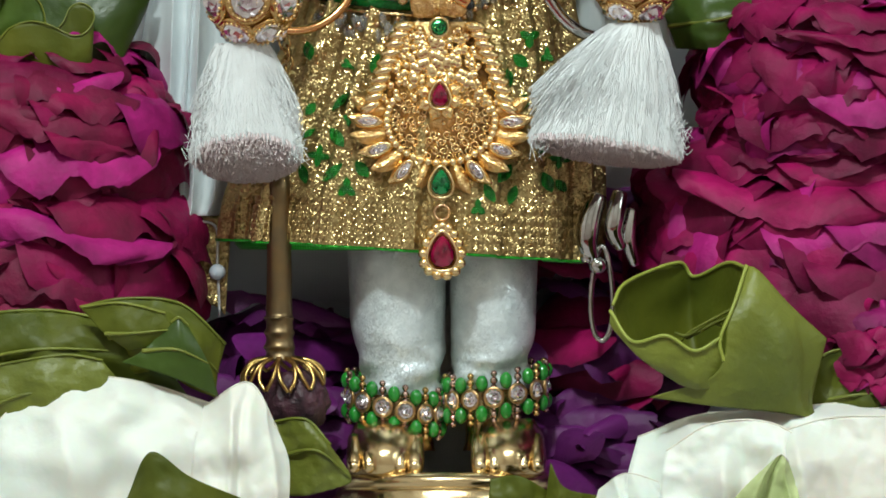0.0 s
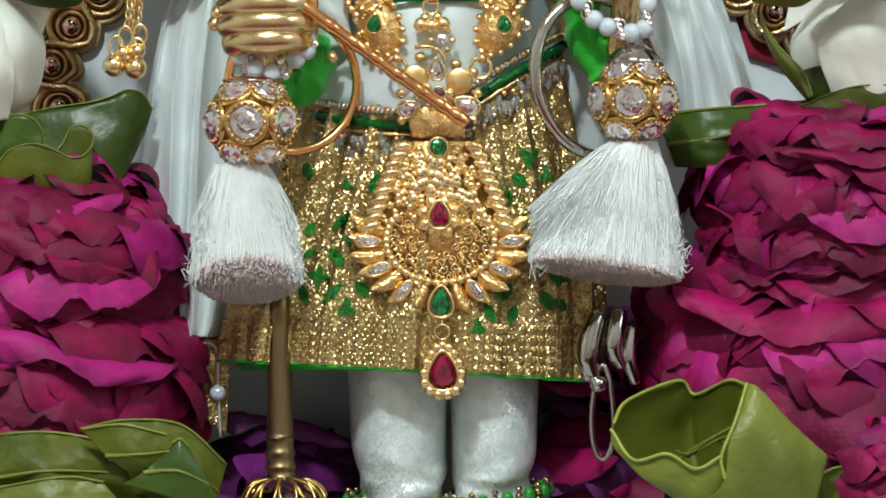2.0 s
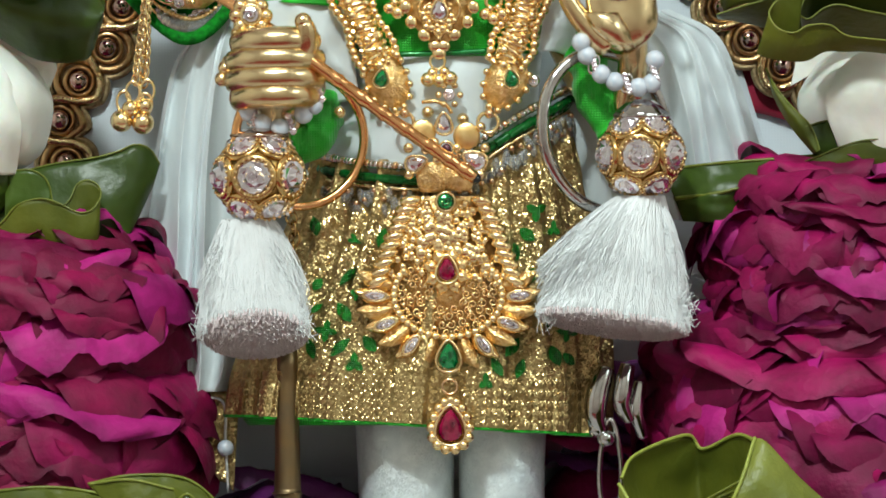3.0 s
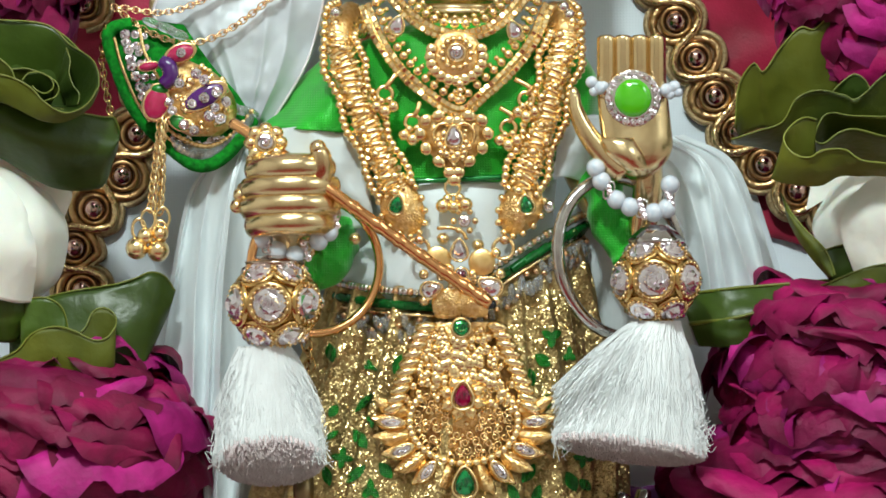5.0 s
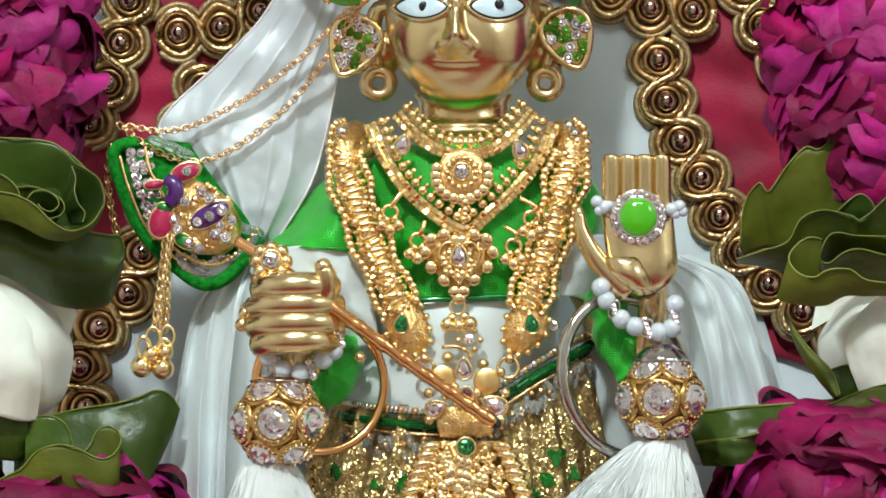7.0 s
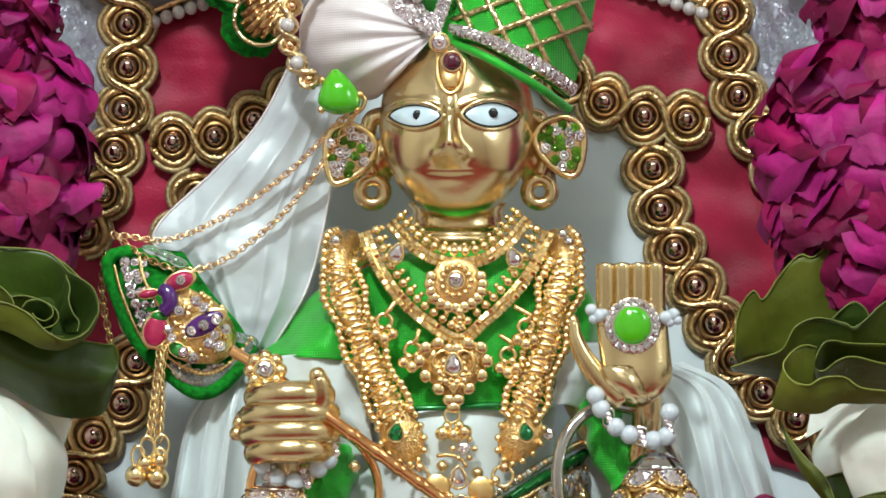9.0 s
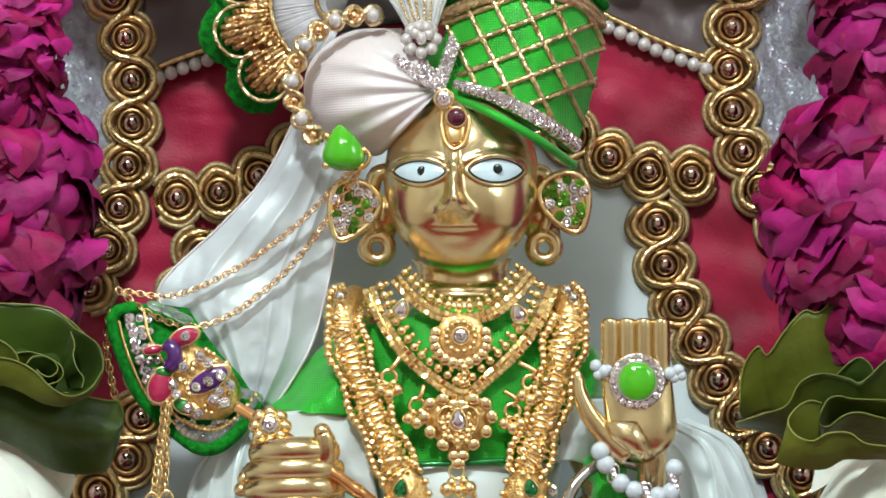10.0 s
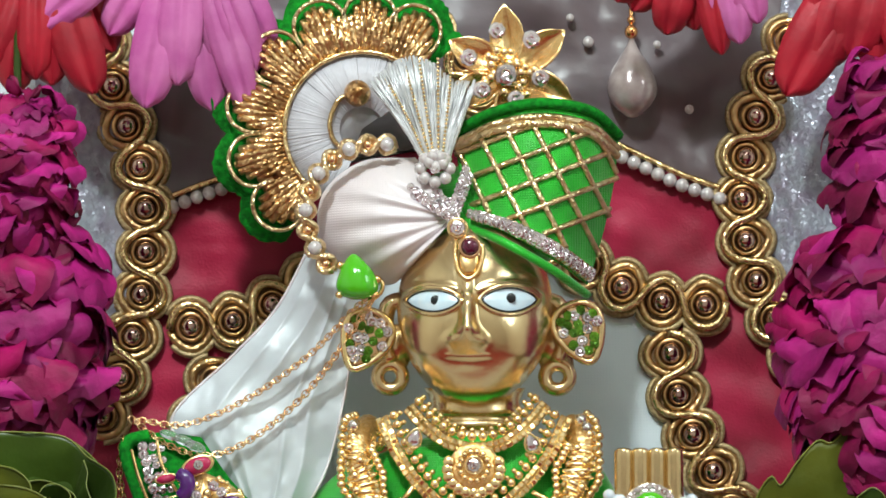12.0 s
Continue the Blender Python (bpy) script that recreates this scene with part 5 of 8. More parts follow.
curled_leaf("M", "dark green leaf with a blunt tip beside the white scarf", [
    ([(20, 700, 60), (118, 673, 80), (198, 660, 90), (240, 649, 90), (270, 637, 85), (296, 645, 75), (314, 671, 60)],
     [(20, 830, 90), (110, 830, 110), (180, 830, 110), (220, 825, 105), (250, 812, 95), (272, 775, 80), (302, 712, 62)], LEAF_DARK)])
curled_leaf("M", "olive leaf with its edge rolled into a spiral", [
    ([(-60, 830, 150), (0, 792, 150), (34, 775, 155), (59, 746, 160), (97, 733, 165), (131, 739, 175), (169, 757, 185), (194, 752, 180), (209, 729, 165), (205, 710, 148), (186, 700, 138), (167, 708, 138), (156, 732, 146), (146, 744, 152)],
     [(-60, 900, 130), (0, 880, 130), (34, 870, 135), (59, 860, 140), (97, 850, 145), (131, 850, 155), (169, 850, 165), (194, 845, 160), (205, 835, 150), (203, 815, 135), (186, 810, 125), (170, 815, 125), (160, 830, 130), (150, 840, 135)], LEAF),
    ([(40, 700, 110), (55, 685, 120), (84, 682, 126), (106, 692, 126), (118, 710, 124), (124, 738, 120)],
     [(40, 790, 110), (55, 785, 112), (84, 785, 116), (100, 785, 116), (110, 785, 116), (118, 790, 114)], LEAF_DARK),
    ([(-60, 650, 100), (0, 655, 130), (25, 668, 130), (46, 672, 120)],
     [(-60, 760, 90), (0, 760, 100), (25, 760, 100), (44, 745, 96)], LEAF_DARK)])
curled_leaf("M", "broad olive leaf pleated into a loose rosette", [
    ([(1305, 384, 70), (1312, 310, 76), (1338, 270, 80), (1356, 285, 84), (1384, 245, 84), (1420, 207, 84), (1446, 210, 86), (1480, 179, 80), (1518, 164, 76), (1568, 169, 70), (1650, 175, 60)],
     [(1312, 400, 96), (1325, 392, 98), (1353, 384, 100), (1368, 384, 104), (1392, 384, 106), (1425, 388, 106), (1450, 392, 106), (1482, 396, 104), (1520, 400, 102), (1568, 404, 100), (1650, 410, 90)], LEAF, *(6, 70, 60)),
    ([(1298, 405, 110), (1345, 390, 116), (1389, 374, 124), (1413, 334, 126), (1451, 318, 126), (1499, 327, 128), (1516, 335, 130), (1538, 321, 126), (1568, 293, 120), (1640, 250, 110)],
     [(1300, 412, 112), (1350, 420, 120), (1400, 432, 130), (1430, 440, 132), (1462, 440, 132), (1500, 440, 134), (1518, 440, 134), (1540, 440, 132), (1568, 440, 128), (1640, 440, 120)], LEAF, *(4, 120, 90)),
    ([(1478, 320, 112), (1499, 300, 112), (1518, 290, 112), (1535, 300, 116), (1545, 318, 118)],
     [(1478, 350, 112), (1499, 350, 114), (1518, 350, 114), (1535, 350, 116), (1545, 350, 118)], LEAF_DARK, *(4, 80, 30)),
    ([(1451, 370, 138), (1430, 366, 140), (1408, 377, 150), (1391, 402, 164), (1406, 428, 178), (1436, 437, 184), (1460, 424, 184), (1499, 423, 184), (1527, 441, 186), (1568, 447, 182), (1650, 455, 170)],
     [(1440, 470, 130), (1422, 470, 132), (1400, 472, 140), (1369, 472, 152), (1385, 480, 164), (1420, 486, 170), (1458, 486, 172), (1490, 470, 172), (1527, 470, 172), (1568, 470, 170), (1650, 480, 160)], LEAF, *(6, 200, 30)),
    ([(1640, 366, 132), (1568, 365, 138), (1508, 363, 144), (1480, 358, 146), (1460, 366, 148), (1446, 402, 154), (1462, 412, 162), (1489, 393, 164), (1518, 387, 164), (1568, 399, 160), (1640, 410, 150)],
     [(1640, 440, 132), (1568, 440, 138), (1508, 440, 144), (1480, 440, 146), (1462, 440, 148), (1452, 446, 152), (1466, 446, 156), (1489, 446, 158), (1518, 450, 158), (1568, 456, 156), (1640, 460, 148)], LEAF, *(4, 150, 110))])
curled_leaf("M", "green leaf with a pointed tip under a white rosebud", [
    ([(1386, 500, 90), (1402, 530, 112), (1430, 565, 130), (1462, 597, 140), (1476, 625, 146), (1482, 645, 150)],
     [(1387, 504, 88), (1398, 545, 100), (1415, 580, 112), (1432, 605, 122), (1448, 625, 130), (1470, 650, 138)], LEAF),
    ([(1456, 603, 140), (1490, 593, 128), (1525, 590, 126), (1550, 598, 140), (1572, 614, 160), (1640, 640, 150)],
     [(1470, 652, 130), (1495, 660, 124), (1525, 660, 124), (1550, 660, 130), (1580, 664, 140), (1640, 670, 140)], LEAF_DARK),
    ([(1446, 668, 150), (1480, 655, 164), (1520, 638, 172), (1568, 626, 172), (1640, 625, 160)],
     [(1450, 690, 140), (1480, 700, 150), (1520, 700, 160), (1568, 700, 160), (1640, 700, 150)], LEAF)])
# rolled dark leaves at shoulder height
curled_leaf("M", "dark olive leaf rolled into a spiral cup", [
    ([(-60, 285, 190), (0, 288, 195), (33, 297, 200), (60, 313, 206), (83, 337, 212), (110, 354, 214), (134, 355, 206), (160, 340, 190), (178, 313, 170), (179, 287, 150), (170, 263, 130), (150, 247, 112), (127, 233, 100), (100, 205, 86), (66, 194, 80), (0, 190, 76), (-60, 190, 76)],
     [(-60, 330, 60), (0, 330, 60), (33, 330, 60), (60, 330, 60), (83, 340, 60), (100, 342, 60), (112, 342, 60), (120, 340, 58), (126, 332, 56), (126, 328, 54), (124, 324, 52), (116, 322, 50), (106, 322, 46), (90, 322, 42), (60, 322, 40), (0, 322, 40), (-60, 322, 40)], LEAF_DARK, 0, 50, 0),
    ([(-60, 283, 196), (0, 286, 201), (33, 295, 206), (60, 311, 212), (83, 335, 218), (110, 352, 220), (134, 353, 212), (160, 338, 196), (177, 311, 176)],
     [(-60, 330, 180), (0, 335, 186), (30, 345, 190), (55, 358, 194), (78, 368, 196), (110, 372, 196), (136, 364, 190), (165, 344, 180), (180, 314, 166)], LEAF, 4, 50, 0),
    ([(122, 240, 116), (129, 262, 124), (127, 284, 132), (134, 306, 140), (145, 322, 146), (142, 340, 150)],
     [(105, 300, 70), (108, 305, 72), (110, 310, 76), (114, 320, 80), (120, 330, 84), (122, 342, 86)], LEAF_DARK, 4, 50, 0),
    ([(22, 278, 112), (50, 276, 114), (80, 285, 118), (103, 299, 124), (109, 315, 134), (100, 328, 146), (82, 334, 154)],
     [(30, 330, 70), (50, 328, 70), (76, 328, 72), (92, 330, 76), (96, 334, 82), (92, 342, 90), (80, 346, 96)], LEAF, 4, 50, 0),
    ([(44, 297, 136), (55, 285, 128), (75, 283, 124), (94, 294, 130), (99, 309, 140), (86, 320, 152), (71, 316, 154), (62, 307, 150)],
     [(50, 332, 90), (58, 330, 86), (74, 330, 84), (88, 332, 88), (92, 336, 94), (84, 342, 100), (72, 342, 102), (64, 340, 100)], LEAF_DARK, 4, 50, 0),
    ([(-40, 248, 110), (-6, 254, 120), (14, 266, 128), (26, 280, 134), (30, 292, 136)],
     [(-40, 320, 90), (-6, 320, 90), (8, 320, 92), (18, 322, 94), (24, 324, 94)], LEAF, 4, 50, 0),
    ([(-60, 196, 60), (40, 194, 66), (100, 206, 72), (150, 248, 80), (174, 285, 90), (170, 316, 96)],
     [(-60, 360, 60), (20, 364, 60), (60, 366, 60), (100, 366, 62), (130, 358, 66), (158, 338, 76)], LEAF_DARK, 0, 40, 0)])
curled_leaf("M", "glossy dark green leaf under a rolled one", [
    ([(-60, 300, 150), (0, 315, 160), (50, 330, 166), (100, 345, 164), (147, 355, 154), (187, 362, 138), (207, 364, 126), (217, 388, 112)],
     [(-60, 420, 120), (0, 432, 124), (50, 462, 124), (90, 484, 120), (130, 492, 112), (168, 490, 104), (192, 478, 100), (214, 414, 104)], LEAF_DARK, 44, 0, 0)])

# daisies that hang over the top
def ray_flower(s, cx, cy, d, tips, mat, label):
    ob = thing("gerbera", at(s, cx, cy, d), label, "gerbera", "gerberas over the backdrop")
    for i, (x, y, w) in enumerate(tips):
        dx, dy = x - cx, y - cy
        n = math.hypot(dx, dy)
        px, py = -dy / n * w * 1.12, dx / n * w * 1.12
        rows = []
        for t, k, lift in ((0.0, 0.35, 0), (0.35, 0.8, 26), (0.7, 1.0, 30), (0.92, 0.72, 14), (1.0, 0.12, 4)):
            mx, my = cx + dx * t, cy + dy * t
            off = (i % 3) * 9
            rows.append([(mx - px * k, my - py * k, d + lift - 8 + off), (mx - px * k * 0.4, my - py * k * 0.4, d + lift + 4 + off), (mx, my, d + lift - 3 + off), (mx + px * k * 0.4, my + py * k * 0.4, d + lift + 4 + off), (mx + px * k, my + py * k, d + lift - 8 + off)])
        bm = bmesh.new()
        patch(bm, s, rows, 12, 14, 3, 0.03, i, 3)
        part("petal", bm, mat, ob)
    return ob


ray_flower("T", 330, -180, -70, [(190, 60, 36), (255, 190, 42), (312, 150, 36), (375, 195, 40), (418, 150, 34), (450, 130, 34), (480, 95, 36), (60, 50, 34), (440, 200, 30)], PINK_PETAL, "pink gerbera with long petals hanging over the backdrop")
ray_flower("T", 60, -150, -95, [(20, 165, 36), (90, 150, 36), (165, 165, 40), (200, 90, 36), (-30, 120, 36), (60, 140, 30)], RED_PETAL, "red gerbera with pointed petals behind the pink one")
ray_flower("T", 1280, -160, -70, [(1268, 50, 26), (1312, 77, 28), (1345, 40, 28)], PINK_PETAL, "pink gerbera peeking in over the backdrop")
ray_flower("T", 1230, -150, -90, [(1120, 18, 30), (1180, 60, 34), (1280, 96, 24), (1232, 52, 30), (1090, 0, 26)], RED_PETAL, "red gerbera behind the pink petals")
ray_flower("T", 1580, -170, -75, [(1392, 168, 50), (1450, 120, 44), (1505, 100, 48), (1565, 150, 46), (1440, 40, 44), (1620, 130, 44)], RED_PETAL, "red gerbera with broad petals over the backdrop")
for s, x in (("T", 20), ("T", 1560)):
    bm = bmesh.new()
    tube(bm, run(s, [(x, -420, -60), (x + 10, 400, -70), (x, 1200, -80), (x, 2170, -80)], 40), 7, 8)
    alone("garland_cord", bm, LEAF_DARK, "green cord that carries the flowers of the garland", "cord", "garland cords")


# ---- turban ----
turban = thing("turban", at("T", 840, 500, 30), "white pleated and green latticed turban with gold cords", "turban")
bm = bmesh.new()
blob(bm, at("T", 850, 400, -20), 1, 28, (150, 120, 110))
part("lining", bm, GREEN_SATIN, turban)
bm = bmesh.new()
KNOT = (806, 384)
rows = 60
ring = []
for i in range(81):
    f = i / 80
    # from the knot's upper side over the bulge to the brow
    line = []
    ex, ey = catmull([Vector((735, 278)), Vector((640, 285)), Vector((572, 340)), Vector((566, 420)), Vector((620, 485)), Vector((690, 505)), Vector((730, 470))], f)
    for j in range(25):
        t = j / 24
        x, y = KNOT[0] + (ex - KNOT[0]) * t, KNOT[1] + (ey - KNOT[1]) * t
        bulge = math.sin(math.pi * min(1, t * 0.93 + 0.07)) ** 0.6
        pleat = (4.5 * math.sin(f * 46 + 1.2 * math.sin(t * 3)) + 3 * math.sin(f * 21 + t * 2)) * math.sin(math.pi * t) ** 0.5 * min(1, f * 3 + 0.2)
        line.append(bm.verts.new(at("T", x, y, 35 + 95 * bulge * (1 - 0.25 * abs(f - 0.5)) + pleat - 40 * t * t)))
    ring.append(line)
for a, b in zip(ring, ring[1:]):
    for j in range(24):
        bm.faces.new((a[j], a[j + 1], b[j + 1], b[j]))
part("white_pleats", bm, TURBAN_SATIN, turban, "ivory satin in fine pleats")

CAP = [[(804, 236, 40), (870, 200, 100), (955, 182, 118), (1045, 196, 90), (1096, 240, 10)],
       [(812, 300, 60), (880, 280, 122), (960, 274, 140), (1035, 292, 108), (1086, 330, 10)],
       [(820, 350, 70), (880, 345, 130), (950, 355, 146), (1015, 382, 112), (1066, 420, 10)],
       [(828, 385, 80), (880, 405, 138), (938, 436, 150), (990, 468, 118), (1040, 505, 30)]]


def cap_at(u, v, lift=0.0):
    g = [catmull([Vector(row[i]) for row in CAP], v) for i in range(5)]
    x, y, d = catmull(g, u)
    return at("T", x, y, d + lift)


bm = bmesh.new()
g = [[bm.verts.new(cap_at(i / 40, j / 30, 1.5 * noise.noise(Vector((i * 0.5, j * 0.5, 3))))) for i in range(41)] for j in range(31)]
for j in range(30):
    for i in range(40):
        bm.faces.new((g[j][i], g[j][i + 1], g[j + 1][i + 1], g[j + 1][i]))
part("green_cap", bm, GREEN_SATIN, turban, "green satin cap")
CAP_UV = [(u / 120, v / 90) for u in range(121) for v in range(91)]
CAP_XYD = np.array([catmull([catmull([Vector(row[i]) for row in CAP], v) for i in range(5)], u) for u, v in CAP_UV])


def on_cap(x, y):
    """The place on the cap at a point of the sheet, and how far down the cap it lies; nothing outside it."""
    gap = (CAP_XYD[:, 0] - x) ** 2 + (CAP_XYD[:, 1] - y) ** 2
    k = int(gap.argmin())
    if gap[k] > 40 or not 0.1 < CAP_UV[k][1] < 0.9:
        return None
    return at("T", x, y, float(CAP_XYD[k, 2]) + 3)


runs = [[(682 + 52 * k + 0.5 * (y - 215), y) for y in range(195, 500, 7)] for k in range(8)]
runs += [[(x, 272 + 50 * k - 0.38 * (x - 810)) for x in range(800, 1100, 7)] for k in range(5)]
for line in runs:
    pts = [p for p in (on_cap(x, y) for x, y in line) if p]
    if len(pts) > 4:
        bm = bmesh.new()
        tube(bm, pts, 5.4, 6)
        part("lattice_cord", bm, LATTICE, turban, "flat gold lattice cord")
for v, r, mat, lb in ((0.0, 10, GREEN_VELVET, "green rolled rim"), (0.085, 7, LATTICE, "gold braid"), (0.13, 8, LATTICE, "gold braid"), (0.90, 6, CORD, "gold braid"), (0.965, 6, CORD, "gold braid"), (1.03, 8, GREEN_SATIN, "green satin piping")):
    bm = bmesh.new()
    tube(bm, [cap_at(i / 40, min(v, 1.0), 5) + Vector((0, 0, -max(0, v - 1) * 600 * U)) for i in range(41)], r, 8)
    part("rim_cord", bm, mat, turban, lb)
trim = thing("crystal_band", at("T", 1035, 505, 60), "band of small clear crystals on the green cap", "crystal band")
rng = random.Random(8)
for i in range(26):
    for v in (0.918, 0.945):
        m = Matrix.Translation(cap_at(0.03 + i * 0.0385 + rng.uniform(-0.004, 0.004), v + rng.uniform(-0.006, 0.006), 10)) @ Euler((rng.uniform(-0.4, 0.4), rng.uniform(0, 6), rng.uniform(-0.4, 0.4))).to_matrix().to_4x4() @ Matrix.Scale(10 * U, 4)
        piece("crystal", GEM["crystal"], trim, m)

# the crest behind the turban
crest = thing("crest", at("T", 560, 420, -60), "fan crest of gold bullion lobes on green velvet round silk thread", "crest")
CC = (640, 228)


def polar(a, r, d):
    return (CC[0] + r * math.cos(a), CC[1] - r * math.sin(a), d)


LOBES = [radians(w) for w in (222, 196, 168, 140, 112, 86, 62)]
out = []
for i in range(140):
    a = radians(236) - radians(236 - 42) * i / 139
    near = min(abs(a - w) for w in LOBES)
    out.append(polar(a, 272 - 30 * min(1, near / 0.24) ** 2 + rng.uniform(-3, 3), -62)[:2])
bm = bmesh.new()
slab(bm, out + [(640, 228)], "T", -62, 14)
part("velvet_back", bm, GREEN_VELVET, crest, "green velvet backing")
bm = bmesh.new()
for i in range(260):
    a = radians(250) - radians(215) * i / 259
    w = rng.uniform(-1.5, 1.5)
    tube(bm, [at("T", *polar(a, 40, -40 + w)), at("T", *polar(a, 90, -34 + w)), at("T", *polar(a + 0.01, 138, -46 + w))], 2.6, 4)
tagged(part("silk_fill", bm, THREAD_GREY, crest, "grey-white silk threads"), kind="stuff")
bm = bmesh.new()
slab(bm, [polar(radians(250) - radians(215) * i / 50, 138, 0)[:2] for i in range(51)] + [CC], "T", -48, 10)
part("thread_bed", bm, THREAD_GREY, crest)
for w in LOBES:
    for k in range(9):
        f = (k - 4) / 4
        a0, a1 = w + f * 0.20, w + f * 0.235
        reach = 232 - 52 * f * f
        bm = bmesh.new()
        tube(bm, [at("T", *polar(a0 + (a1 - a0) * t, 138 + (reach - 138) * t, -50 + 16 * math.sin(math.pi * t * 0.9 + 0.2))) for t in (j / 10 for j in range(11))], 7.0, 8)
        part("bullion_rib", bm, BULLION, crest, "gold bullion thread rib")
    bm = bmesh.new()
    tube(bm, [at("T", *polar(w + 0.24 * math.sin(t), 190 + 54 * math.cos(t), -42)) for t in (-1.9 + 3.8 * j / 24 for j in range(25))], 4, 6)
    part("lobe_edge", bm, LATTICE, crest)
bm = bmesh.new()
tube(bm, [at("T", *polar(radians(238) - radians(190) * i / 60, 138, -36)) for i in range(61)], 5, 6)
part("inner_edge", bm, CORD, crest)
bm = bmesh.new()
tube(bm, run("T", [(632, 165, -26), (600, 175, -26), (583, 215, -26), (592, 250, -26), (620, 268, -26)], 24), 4.5, 6)
part("scroll", bm, CORD, crest)
bm = bmesh.new()
blob(bm, at("T", 632, 164, -24), 24, 16)
part("boss", bm, BULLION, crest, "wound gold boss")

# aigrette, pearl flower and gold flower
fan = thing("aigrette", at("T", 775, 300, 60), "fan of silver tinsel threads with gold beaded strands", "aigrette")
bm = bmesh.new()
for i in range(330):
    f = rng.random()
    x1, y1 = 655 + 188 * f, 148 - 44 * math.sin(math.pi * min(1, f * 1.25)) + rng.uniform(-8, 10)
    x0 = 752 + 40 * f
    tube(bm, run("T", [(x0, 292, 100), ((x0 * 0.6 + x1 * 0.4) + rng.uniform(-4, 4), 225, 96 + rng.uniform(-8, 8)), (x1, y1, 80 + rng.uniform(-14, 14))], 5), 1.3, 4)
tagged(part("tinsel", bm, TINSEL, fan, "silver tinsel threads"), kind="stuff")
for x1, y1, x0 in ((682, 140, 758), (717, 118, 765), (742, 108, 770), (775, 103, 776), (800, 108, 782)):
    for p in even(run("T", [(x0, 288, 106), ((x0 + x1) / 2, 205, 104), (x1, y1, 90)], 20), 26):
        piece("bead", BALL["gold"], fan, Matrix.Translation(p) @ Matrix.Scale(2.7 * U, 4))
flower = thing("pearl_flower", at("T", 772, 345, 90), "cluster of small pearls over a crystal vee", "brooch")
for k in range(8):
    a = k * math.pi / 4
    piece("pearl", BALL["pearl"], flower, spot("T", 770 + 26 * math.cos(a), 298 + 24 * math.sin(a), 118, 11.5))
for k in range(5):
    a = k * 1.256 + 0.4
    piece("pearl", BALL["pearl"], flower, spot("T", 772 + 12 * math.cos(a), 285 + 10 * math.sin(a), 126, 11))
piece("crystal", GEM["crystal"], flower, spot("T", 770, 298, 130, 10))
for x0, y0, x1, y1 in ((730, 338, 802, 385), (828, 305, 800, 385)):
    for k in range(9):
        f = k / 8
        for o in (-7, 7):
            piece("crystal", GEM["crystal"], flower, spot("T", x0 + (x1 - x0) * f + o * 0.5, y0 + (y1 - y0) * f + o, 112 + 8 * f, 8, rng.uniform(0, 90), (1, 1, 1), rng.uniform(-25, 25), rng.uniform(-25, 25)))
for k in range(22):
    f, e = rng.random() ** 0.7, rng.random()
    x = (730 + 70 * f) * (1 - e) + (828 - 28 * f) * e
    y = (338 + 47 * f) * (1 - e) + (305 + 80 * f) * e
    if f > 0.25:
        piece("crystal", GEM["crystal"], flower, spot("T", x, y, 108 + 8 * f, rng.uniform(5, 8), rng.uniform(0, 90), (1, 1, 1), rng.uniform(-25, 25), rng.uniform(-25, 25)))
star = thing("gold_flower", at("T", 905, 190, 20), "gold flower ornament with six petals and clear crystals", "ornament")
for a in (95, 38, 152, 205, 335, 272):
    w = radians(a)
    c, s = math.cos(w), -math.sin(w)
    bm = bmesh.new()
    q = lambda t, o, d: (903 + c * t - s * o, 128 + s * t + c * o, d)
    patch(bm, "T", [[q(10, -10, 70), q(10, 0, 74), q(10, 10, 70)], [q(50, -30, 74), q(50, 0, 58), q(50, 30, 74)], [q(90, -26, 76), q(90, 0, 62), q(90, 26, 76)], [q(122, -3, 70), q(124, 0, 70), q(122, 3, 70)]], 10, 10, 3, 0.1, a, 5)
    part("petal", bm, GOLD, star)
for k in range(46):
    a, r = rng.uniform(0, 6.28), rng.uniform(10, 50)
    piece("granule", BALL["gold"], star, spot("T", 903 + r * math.cos(a), 130 + r * math.sin(a), 78 + rng.uniform(0, 10), rng.uniform(6, 10)))
for x, y, r in ((896, 131, 21), (880, 53, 16), (940, 69, 17), (830, 100, 16), (956, 137, 17), (853, 158, 17), (913, 174, 16)):
    piece("crystal", GEM["crystal"], star, spot("T", x, y, 92, r, r * 9))

# pearl chain and enamel drop beside the turban
chain = thing("pearl_chain", at("T", 575, 470, 90), "gold twisted chain set with small pearls along the turban", "chain")
path = even(run("T", [(700, 262, 60), (672, 254, 70), (613, 266, 80), (562, 309, 84), (540, 381, 84), (560, 445, 84), (590, 480, 84)], 80), 60)
for sgn in (0, math.pi):
    bm = bmesh.new()
    pts = []
    for k, p in enumerate(path):
        tan = (path[min(k + 1, 60)] - path[max(k - 1, 0)]).normalized()
        side = tan.cross(Vector((0, 1, 0))).normalized()
        pts.append(p + side * 15 * U * math.sin(k * math.pi / 6 + sgn) + Vector((0, -6 * U * math.cos(k * math.pi / 6 + sgn), 0)))
    tube(bm, pts, 6, 6)
    part("twist", bm, LATTICE, chain)
for k in range(3, 60, 6):
    if k % 12 == 3:
        piece("pearl", BALL["pearl"], chain, Matrix.Translation(path[k] + Vector((0, -8 * U, 0))) @ Matrix.Scale(13 * U, 4))
    else:
        piece("link", BALL["copper"], chain, Matrix.Translation(path[k]) @ Matrix.Scale(9 * U, 4))
bm = bmesh.new()
